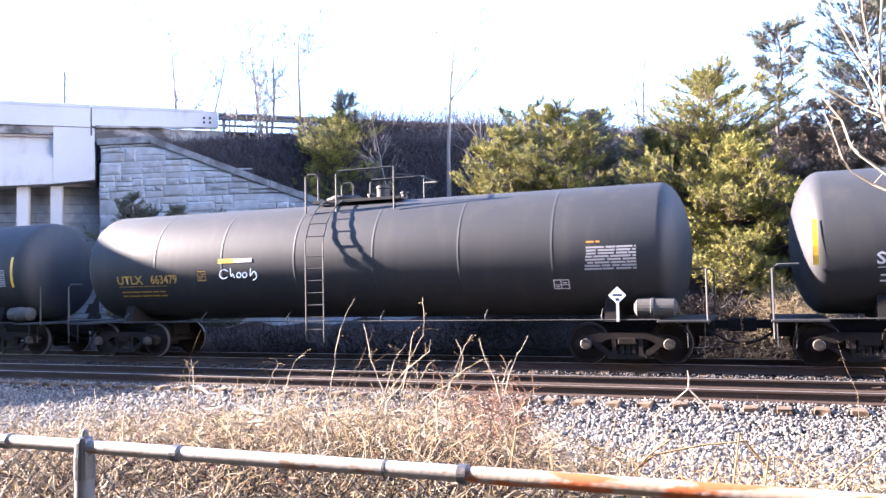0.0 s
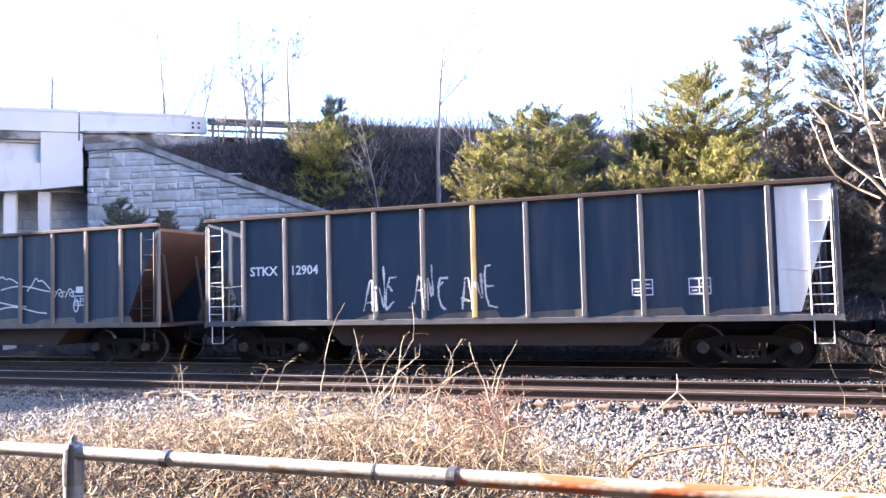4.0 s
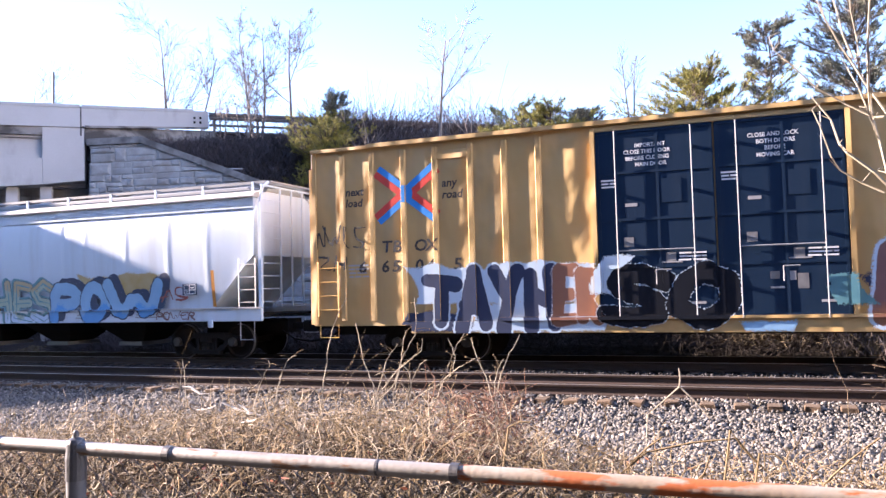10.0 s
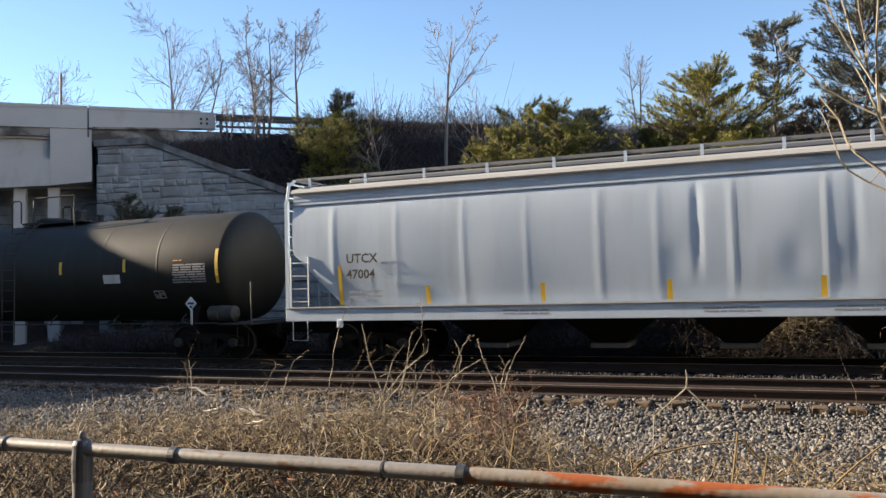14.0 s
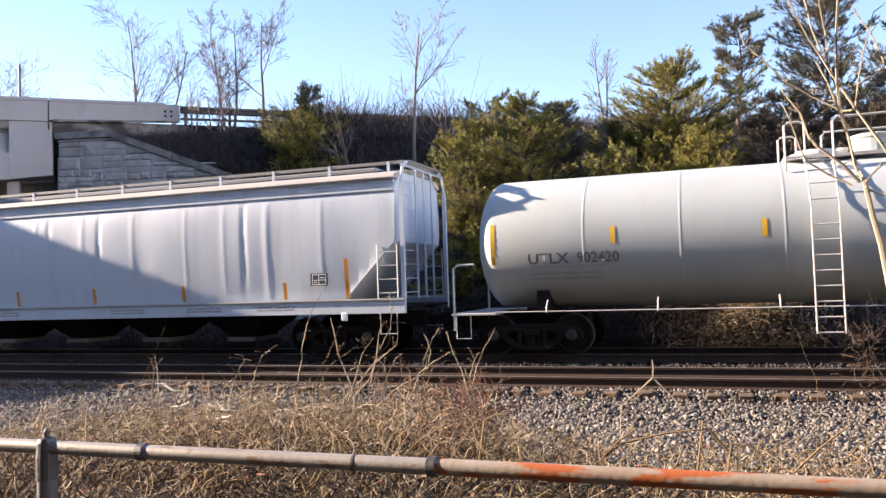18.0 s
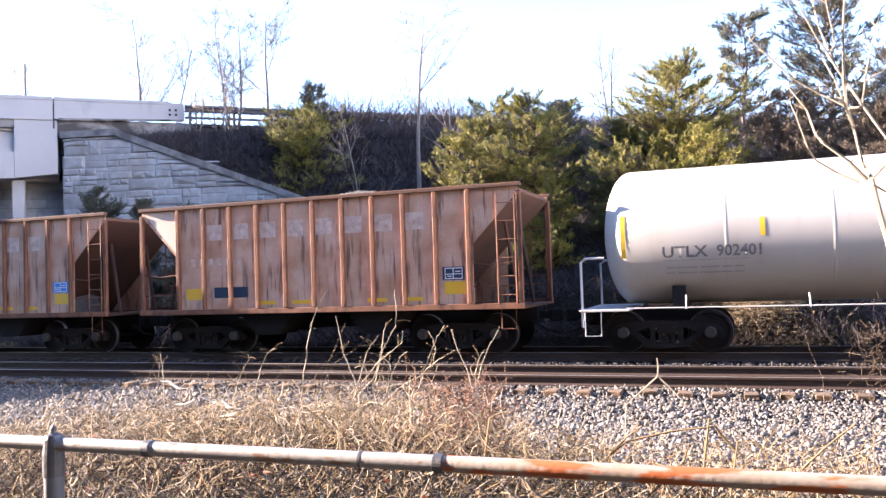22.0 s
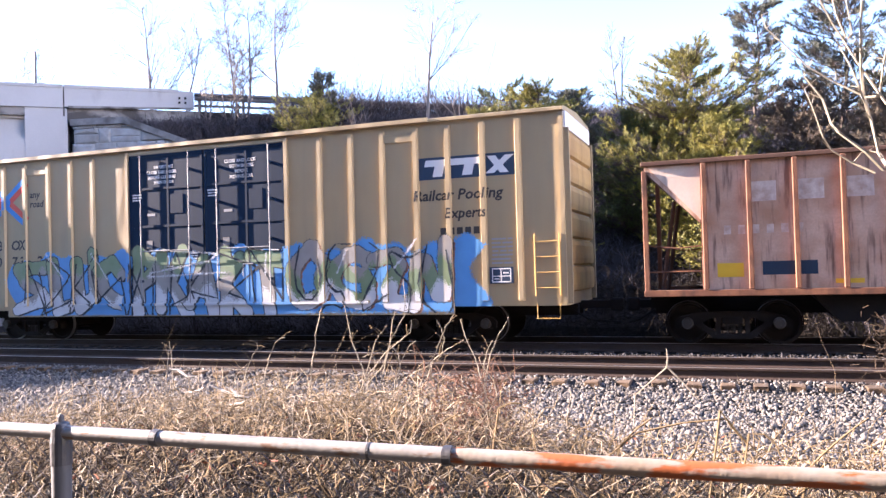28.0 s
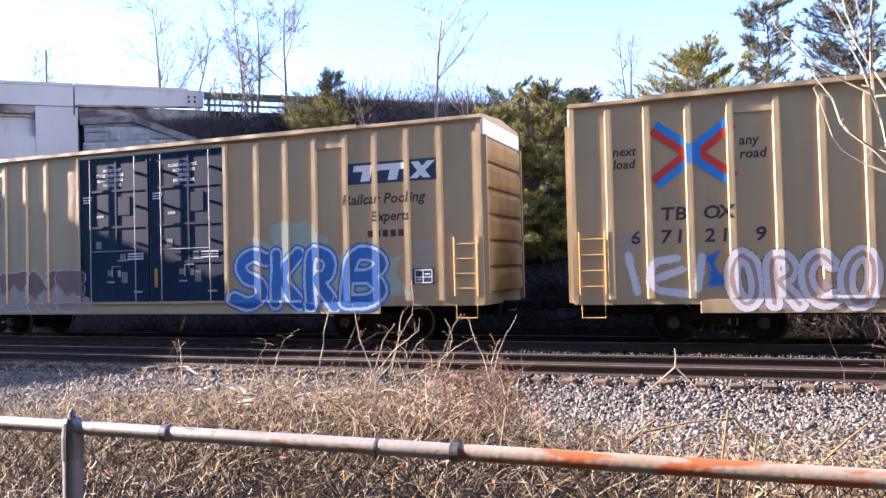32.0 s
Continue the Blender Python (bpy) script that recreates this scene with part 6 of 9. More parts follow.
            stirrup(ob, e * (half - 0.42), sgn * 1.56, 0.55, 1.02, M["ladder_white"], 0.42)
            part("jacking_pad", box(bmesh.new(), e * (half - 1.55) - 0.08, e * (half - 1.55) + 0.08, sgn * 1.58 - 0.03, sgn * 1.58 + 0.03, 0.86, 1.06, 0.02), M["hopper_grey"], ob)
    part("hatch_cover", box(bmesh.new(), -half + 1.2, half - 1.2, -0.32, 0.32, 4.53, 4.66, 0.03), M["hopper_shade"], ob, "long roof hatch cover")
    for e in (-1, 1):
        x = e * (half - 0.05)
        bm = bmesh.new()
        for y in (-0.55, 0.0, 0.55):
            tube(bm, [(x, y, 1.35), (x, y, 4.5)], 0.03, 5)
        for k in range(9):
            tube(bm, [(x, -1.45, 1.5 + k * 0.33), (x, -0.55, 1.5 + k * 0.33)], 0.014, 5)
        tube(bm, [(x, -1.45, 4.5), (x, 1.45, 4.5)], 0.03, 5)
        part("end_frame", bm, M["hopper_grey"], ob, "end posts and ladder rungs")
        part("end_platform", box(bmesh.new(), min(e * (half - 1.3), e * half), max(e * (half - 1.3), e * half), -1.45, 1.45, 1.12, 1.18), M["black_steel"], ob)
        part("crossover_board", box(bmesh.new(), min(e * (half - 0.25), e * (half + 0.05)), max(e * (half - 0.25), e * (half + 0.05)), -1.1, 1.1, 4.60, 4.64), M["hopper_shade"], ob)
        part("end_sill", box(bmesh.new(), min(e * (half - 2.6), e * half), max(e * (half - 2.6), e * half), -0.34, 0.34, 0.66, 1.02), M["black_steel"], ob)
    for k in range(outlets):
        x = (k - (outlets - 1) / 2) * (2 * half - 7.4) / outlets
        p = bmesh.new()
        tops, lows = [(-1.25, -1.3), (1.25, -1.3), (1.25, 1.3), (-1.25, 1.3)], [(-0.32, -0.45), (0.32, -0.45), (0.32, 0.45), (-0.32, 0.45)]
        A = [p.verts.new((x + a, b, 1.28)) for a, b in tops]
        B = [p.verts.new((x + a, b, 0.42)) for a, b in lows]
        for i in range(4):
            p.faces.new((A[i], A[(i + 1) % 4], B[(i + 1) % 4], B[i]))
        p.faces.new(A[::-1])
        p.faces.new(B)
        bmesh.ops.recalc_face_normals(p, faces=p.faces[:])
        o = part("discharge_chute", p, M["black_steel"], ob, "dark discharge chute")
        part("outlet_gate", box(bmesh.new(), x - 0.42, x + 0.42, -0.62, 0.62, 0.32, 0.43, 0.01), M["hopper_shade"], o, "grey outlet gate")
    # markings
    def put(bmk, a, b, z0, z1, seg=3):
        for q in range(seg):
            za, zb = z0 + (z1 - z0) * q / seg, z0 + (z1 - z0) * (q + 1) / seg
            bmk.faces.new([bmk.verts.new(p) for p in ((a, -hopper_y(za) - 0.04, za), (b, -hopper_y(za) - 0.04, za), (b, -hopper_y(zb) - 0.04, zb), (a, -hopper_y(zb) - 0.04, zb))])
    for k, x in enumerate((-half + 1.55, -half + 3.85, -half + 6.6, -half + 9.3, -half + 12.2, -half + 15.2, half - 1.5)):
        tall = k in (0, 6)
        bm = bmesh.new()
        put(bm, x - 0.05, x + 0.05, 1.40, 2.35 if tall else 1.82)
        part("reflector_strip", bm, M[bar_ink], ob, "yellow reflective strip")
    lettering("reporting_mark", marks or "ACFX", -half + 1.75, 2.42, 0.31, -1.589, M["black"] if marks else M["dim_mark"], ob, stretch=1.0)
    lettering("car_number", digits, -half + 1.75, 2.04, 0.31, -1.578, M["black"] if marks else M["dim_mark"], ob, stretch=1.0)
    small_print("small_print", -half + 1.8, -half + 2.7, 1.75, 2, 0.12, -1.56, M["grey_mark"], ob, None, 3)
    boxed_mark(ob, half - 2.45, half - 1.98, 1.72, 2.02, -1.56)
    for k, x in enumerate((-3.6, 0.7, 3.1, 5.2)):
        small_print("sill_writing", x, x + 1.1, 1.24, 2, 0.07, -1.564, M["grey_mark"], ob, None, 20 + k)
    side = lambda X, Z: -np.interp(Z, [0.9, 1.022, 1.023, 1.34, 1.341, 1.375, 1.376, 1.8, 2.4, 3.0, 3.5], [np.nan, np.nan, 1.562, 1.562, 1.602, 1.602, 1.49, 1.52, 1.57, 1.595, 1.57])
    for k, (letters, z0, z1, bands, sd, kw) in enumerate(spray_rows):
        kw = dict(kw, cloud=[(p, a - half, b - half, c, d) for p, a, b, c, d in kw.get("cloud", ())])
        spray("graffiti", ob, [(ch, a - half, b - half) for ch, a, b in letters], z0, z1, side, bands, sd, lift=0.003 * k, **kw)
    trucks(ob, mid, (-half + 2.1, half - 2.1))
    couplers(ob, half, 0.62)
    return ob


# ---- open cars with ribbed sides
def ribbed_car(name, label, category, c0, c1, z0, z1, ribs, wall, rib_mat, chord_mat, cut=None, belly=None, end="slope", inside="rust", rib_special=None, cut_mat=None, ladders=True, bar="ladder_black"):
    ob, mid, half = car(name, label, category, c0, c1)
    S = 1.50
    cx, cz = cut if cut else (0.0, z0)
    for sgn in (-1, 1):
        poly = [(-half + cx, z0), (half - cx, z0)]
        if cut:
            poly += [(half - cx, cz), (half - 0.06, z1 - 0.1), (half - 0.06, z1), (-half + 0.06, z1), (-half + 0.06, z1 - 0.1), (-half + cx, cz)]
        else:
            poly += [(half, z1), (-half, z1)]
        part("side_wall", prism(bmesh.new(), poly, min(sgn * S, sgn * (S - 0.03)), max(sgn * S, sgn * (S - 0.03))), M[wall], ob, "steel side wall")
        part("top_chord", box(bmesh.new(), -half, half, min(sgn * (S - 0.03), sgn * (S + 0.09)), max(sgn * (S - 0.03), sgn * (S + 0.09)), z1, z1 + 0.09, 0.012), M[chord_mat], ob, "rusty top chord")
        part("side_sill", box(bmesh.new(), -half + (0.0 if cut else 0.05), half - (0.0 if cut else 0.05), min(sgn * (S + 0.003), sgn * (S + 0.08)), max(sgn * (S + 0.003), sgn * (S + 0.08)), z0 - 0.06, z0 + 0.07, 0.008), M[rib_mat if cut else wall], ob)
        for k, x in enumerate(ribs):
            mt = M[rib_special[k]] if rib_special and k in rib_special else M[rib_mat]
            part("side_rib", box(bmesh.new(), -half + x - 0.05, -half + x + 0.05, min(sgn * (S + 0.002), sgn * (S + 0.095)), max(sgn * (S + 0.002), sgn * (S + 0.095)), z0 + 0.075, z1 - 0.004, 0.015), mt, ob)
        if cut:
            for e in (-1, 1):
                part("corner_post", box(bmesh.new(), e * (half - 0.06) - 0.05, e * (half - 0.06) + 0.05, sgn * S - 0.05, sgn * S + 0.05, z0 - 0.05, z1 - 0.1, 0.01), M[rib_mat], ob)
                part("grab_iron", tube(bmesh.new(), [(e * (half - 0.1), sgn * S, z0 + 1.0), (e * (half - cx * 0.6), sgn * (S + 0.04), z0 + 0.93), (e * (half - cx), sgn * S, z0 + 0.97)], 0.014, 5), M[bar], ob)
                part("grab_iron", tube(bmesh.new(), [(e * (half - 0.1), sgn * S, z0 + 0.45), (e * (half - cx), sgn * S, z0 + 0.45)], 0.014, 5), M[bar], ob)
    if cut:
        for e in (-1, 1):
            poly = [(e * (half - 0.05), z1 - 0.12), (e * (half - 0.05), z1 - 0.04), (e * (half - 2.6), z0 + 0.05), (e * (half - 2.6), z0)]
            part("slope_sheet", prism(bmesh.new(), poly, -S + 0.031, S - 0.031), M[inside], ob, "sloping rusty end sheet")
            bm = bmesh.new()
            tube(bm, [(e * (half - 0.3), -0.7, z0), (e * (half - 0.6), -0.7, z1 - 0.7)], 0.05, 5)
            tube(bm, [(e * (half - 0.3), 0.7, z0), (e * (half - 0.6), 0.7, z1 - 0.7)], 0.05, 5)
            box(bm, min(e * (half - 1.3), e * half), max(e * (half - 1.3), e * half), -S + 0.06, S - 0.06, z0 - 0.06, z0 - 0.005)
            part("end_frame", bm, M[inside], ob)
        part("inner_floor", box(bmesh.new(), -half + 2.6, half - 2.6, -S + 0.031, S - 0.031, z0 - 0.03, z0), M[inside], ob)
    else:
        for e in (-1, 1):
            part("end_wall", box(bmesh.new(), min(e * (half - 0.03), e * half), max(e * (half - 0.03), e * half), -S + 0.031, S - 0.031, z0, z1), M[inside], ob, "rusty corrugated end")
            part("end_chord", box(bmesh.new(), min(e * (half - 0.04), e * (half + 0.08)), max(e * (half - 0.04), e * (half + 0.08)), -S - 0.06, S + 0.06, z1 + 0.003, z1 + 0.085), M[chord_mat], ob)
            for k in range(6):
                z = z0 + 0.18 + k * (z1 - z0 - 0.25) / 6
                part("end_corrugation", prism(bmesh.new(), [(e * half, z), (e * (half + 0.09), z + 0.07), (e * (half + 0.09), z + 0.2), (e * half, z + 0.29)], -S + 0.05, S - 0.05), M[inside], ob)
        part("inner_floor", box(bmesh.new(), -half + 0.03, half - 0.03, -S + 0.031, S - 0.031, z0, z0 + 0.06), M[inside], ob)
    part("center_sill", box(bmesh.new(), -half, half, -0.32, 0.32, 0.62, z0 - 0.065), M["black_steel"], ob)
    if ladders:
        for e in (-1, 1):
            for sgn in (-1, 1):
                if cut and ladders == "right" and e < 0:
                    continue
                if cut:
                    ladder("ladder", ob, e * (half - 0.36), 0.42, z0 + 0.05, z1 - 0.15, sgn * (S + 0.07), 6, M[bar])
                else:
                    for k in range(4):
                        part("grab_iron", tube(bmesh.new(), [(e * (half - 0.75), sgn * (S + 0.01), z0 + 0.5 + k * 0.45), (e * (half - 0.72), sgn * (S + 0.07), z0 + 0.5 + k * 0.45), (e * (half - 0.3), sgn * (S + 0.07), z0 + 0.5 + k * 0.45), (e * (half - 0.27), sgn * (S + 0.01), z0 + 0.5 + k * 0.45)], 0.013, 5), M[bar], ob)
                stirrup(ob, e * (half - 0.36), sgn * (S + 0.02), z0 - 0.5, z0, M[bar])
    return ob, mid, half


# ---------------------------------------------------------------- the train, from its front to its rear
def steel_tank_cars():
    tank_car("tank_car", "black steel tank car with yellow reflectors and dusty flanks", 87.1, 103.2, digits="", ink="white", marks="SH")
    k1 = tank_car("tank_car", "black tank car with chalked scrawl and yellow numbers", 68.4, 85.95, digits="663479", bars=(), dome_white=False)
    ob, mid, half = k1
    bend = (1.50, 2.54)
    for a, b, c, d, mt in ((81.0 - 7.25, 81.0 - 6.75, 2.52, 2.64, "yellow"), (81.0 - 6.74, 81.0 - 6.2, 2.53, 2.63, "white")):
        bm = bmesh.new()
        ya = [-(math.sqrt(1.5 ** 2 - (q - 2.54) ** 2) + 0.007) for q in (c, d)]
        bm.faces.new([bm.verts.new(p) for p in ((a - mid, ya[0], c), (b - mid, ya[0], c), (b - mid, ya[1], d), (a - mid, ya[1], d))])
        part("sticker", bm, M[mt], ob, "small coloured sticker")
    strokes = [[(73.95 - mid + 0.14 * math.cos(a), 2.24 + 0.12 * math.sin(a)) for a in np.linspace(0.6, 5.6, 10)],
               [(74.15 - mid, 2.38), (74.17 - mid, 2.14), (74.22 - mid, 2.26), (74.28 - mid, 2.14)],
               [(74.42 - mid + 0.07 * math.cos(a), 2.2 + 0.07 * math.sin(a)) for a in np.linspace(0, 6.4, 9)],
               [(74.60 - mid + 0.07 * math.cos(a), 2.2 + 0.07 * math.sin(a)) for a in np.linspace(0, 6.4, 9)],
               [(74.78 - mid, 2.36), (74.76 - mid, 2.14), (74.84 - mid, 2.26), (74.92 - mid, 2.3), (74.98 - mid, 2.12), (74.86 - mid, 2.06)]]
    scrawl("chalk_scrawl", ob, strokes, -1.516, 0.013, M["spray_pale"], "pale bluish chalked scrawl")
    tank_car("tank_car", "black tank car with a white placard and yellow strips", 51.2, 67.4, digits="672913", dome_white=True)


def steel_gondolas():
    ribs = [1.2 + 1.243 * k for k in range(11)]
    rows = [("12904", 35.15, 50.05, 0), ("12912", 18.72, 33.65, 1)]
    for digits, c0, c1, kind in rows:
        ob, mid, half = ribbed_car("gondola_car", "blue-black high-sided gondola with scuffed ribs and a white end plate", "gondola car", c0, c1, 1.08, 3.72, ribs, "gon_blue", "rib_worn" if kind else "rib_dark", "chord" if kind else "belly",
                                   cut=(1.15, 1.25), inside="rust" if kind else "belly", rib_special={5: "rib_yellow"}, bar="ladder_white" if kind == 0 else "ladder_black")
        tub = bmesh.new()
        prism(tub, [(-half + 3.4, 1.0), (half - 3.4, 1.0), (half - 3.9, 0.52), (-half + 3.9, 0.52)], -1.3, 1.3)
        part("belly", tub, M["belly"], ob, "rusty belly between the trucks")
        y = -1.506
        e = -1 if kind == 1 else 1
        plate = [(e * (half - 0.12), 3.68), (e * (half - 1.14), 3.68), (e * (half - 1.14), 1.2), (e * (half - 1.02), 1.2)] if kind == 1 else [(half - 0.12, 3.68), (half - 1.14, 3.68), (half - 1.14, 1.2), (half - 0.75, 1.2), (half - 0.16, 3.1)]
        bm = prism(bmesh.new(), plate, -1.515, -1.503)
        part("white_end_plate", bm, M["white_worn"], ob, "scratched white end plate")
        lettering("reporting_mark", "STKX", -half + 1.36, 2.29, 0.32, y, M["white"], ob, stretch=1.05)
        lettering("car_number", digits, -half + 2.55, 2.29, 0.32, y, M["white"], ob, stretch=1.0)
        for k in range(5):
            x = -half + 5.2 + k * 2.0
            part("sill_patch", prism(bmesh.new(), [(x - 0.9, 1.15), (x + 0.8, 1.15), (x + 0.7, 1.33), (x - 0.5, 1.27)], -1.512, -1.502), M["rib_worn"], ob)
        if kind == 1:
            st = []
            for x, z, w, h in ((22.6, 2.3, 1.0, 0.45), (24.0, 2.2, 1.1, 0.5), (25.3, 2.35, 1.0, 0.3), (26.4, 2.4, 1.0, 0.4), (28.0, 2.4, 1.3, 0.35), (29.3, 2.3, 0.9, 0.4)):
                st.append([(x - mid - w / 2, z - h / 2), (x - mid - w * 0.3, z - h * 0.1), (x - mid - w * 0.12, z + h / 2), (x - mid, z + h * 0.1), (x - mid + w * 0.12, z + h * 0.3), (x - mid + w / 2, z - h * 0.45)])
            for x, z, w in ((24.6, 1.95, 2.6), (27.6, 1.75, 2.4), (28.9, 2.15, 2.2), (28.6, 1.55, 2.0)):
                st.append([(x - mid + w * (q / 8 - 0.5), z + 0.10 * math.sin(q * 0.6)) for q in range(9)])
            st.append([(27.03 - mid + (0.05 + 0.014 * q) * math.cos(q * 0.8), 1.67 + (0.05 + 0.014 * q) * math.sin(q * 0.8)) for q in range(12)])
            for x in (30.1, 30.5):
                st.append([(x - mid - 0.2, 1.9), (x - mid, 2.2), (x - mid + 0.16, 1.85), (x - mid - 0.12, 2.0), (x - mid + 0.2, 2.05)])
            st.append([(30.7 - mid + 0.09 * math.cos(a), 1.65 + 0.18 * math.sin(a)) for a in np.linspace(0, 6.3, 10)])
            scrawl("chalk_scrawl", ob, st, y - 0.002, 0.019, M["white_worn"], "wide white sprayed lines")
            side = ribbed_side(-1.503, [x - half for x in ribs], 0.1, 0.094)
            spray("graffiti", ob, word("GSRCSKNSBG", -half + 1.28, -half + 3.85), 1.34, 2.0, side, ((0.042, "white_worn"), (0.024, "gon_blue")), 12, soft=0.01, wild=0.4, label="white outlined sprayed letters")
            part("sticker", flat(bmesh.new(), half - 2.95, half - 2.7, 2.0, 2.18, y), M["white"], ob)
            boxed_mark(ob, half - 3.05, half - 2.5, 1.62, 1.95, y)
        else:
            for k, x in enumerate((-half + 5.0, -half + 6.3, -half + 7.45)):
                spray("graffiti", ob, word("ANE", x - 0.38, x + 0.42), 1.35, 2.3, ribbed_side(-1.503, [q - half for q in ribs], 0.1, 0.094), ((0.03, "white_worn"),), 40 + k, soft=0.02, wild=0.4, label="pale sprayed tag")
            boxed_mark(ob, half - 4.05, half - 3.5, 1.55, 1.95, y)
            boxed_mark(ob, half - 2.9, half - 2.35, 1.55, 1.95, y)
        trucks(ob, mid, (-half + 1.75, half - 1.75))
        couplers(ob, half, 0.72)
    # the low black gondola
    ribs = [1.38 + 1.122 * k for k in range(13)]
    ob, mid, half = ribbed_car("gondola_car", "low black gondola with worn ribs and sprayed letters", "gondola car", 0.88, 17.38, 0.75, 3.13, ribs, "gon_black", "rib_worn", "rib_worn", cut=None)
    y = -1.506
    lettering("reporting_mark", "NS", 2.45 - mid, 2.32, 0.36, y, M["white"], ob)
    lettering("car_number", "197", 2.45 - mid, 1.92, 0.36, y, M["white"], ob, stretch=0.95)
    lettering("car_number", "386", 3.58 - mid, 1.92, 0.36, y, M["white"], ob, stretch=0.95)
    small_print("small_print", 2.5 - mid, 3.2 - mid, 1.6, 2, 0.13, y, M["white_worn"], ob, None, 5)
    for a, b in ((1.25, 2.1), (3.6, 4.0), (7.0, 7.6), (9.35, 9.95), (11.7, 12.25), (16.05, 17.0)):
        part("reflector_strip", flat(bmesh.new(), a - mid, b - mid, 1.12, 1.22, y), M["yellow"], ob, "yellow reflective strip")
    boxed_mark(ob, 14.95 - mid, 15.55 - mid, 1.62, 2.0, y, None, "gon_black")
    small_print("small_print", 14.9 - mid, 15.6 - mid, 1.45, 3, 0.11, y, M["white_worn"], ob, None, 15)
    side = ribbed_side(-1.503, [x - half for x in ribs], 0.1, 0.094)
    spray("graffiti", ob, word("RUS", 5.85 - mid, 8.2 - mid), 0.95, 1.75, side, ((0.03, "mottled_brown"),), 5, soft=0.012, wild=0.45, round_off=0,
          cloud=[("mottled_white", 5.72 - mid, 6.95 - mid, 0.82, 2.34), ("mottled_white", 6.85 - mid, 8.0 - mid, 0.82, 2.0), ("mottled_white", 7.9 - mid, 8.75 - mid, 0.82, 1.6)], label="faded pale sprayed lumps")
    spray("graffiti", ob, word("ENS", 7.92 - mid, 10.6 - mid, (1.2, 0.9, 1.0)), 1.72, 2.40, side, ((0.15, ("mottled_white", "mottled_tan", "mottled_tan")),), 19, soft=0.02, wild=0.06, round_off=1, lift=0.004, label="pale block letters")
    spray("graffiti", ob, word("WN", 9.05 - mid, 9.95 - mid), 0.85, 1.62, side, ((0.03, "mottled_white"),), 25, soft=0.03, wild=0.4, round_off=0, label="pale sprayed tag")
    spray("graffiti", ob, word("ZK", 5.02 - mid, 5.5 - mid), 1.12, 1.46, side, ((0.025, "mottled_white"),), 26, soft=0.01, wild=0.4, round_off=0, label="pale sprayed tag")
    spray("rust_patch", ob, word("OC", 0.95 - mid, 2.15 - mid), 1.25, 2.95, ribbed_side(-1.503, [], 0.1, 0.0), ((0.30, "mottled_brown"),), 21, soft=0.2, wild=0.3, label="scraped tan rust patch")
    trucks(ob, mid, (-half + 1.55, half - 1.55))
    couplers(ob, half, 0.65)


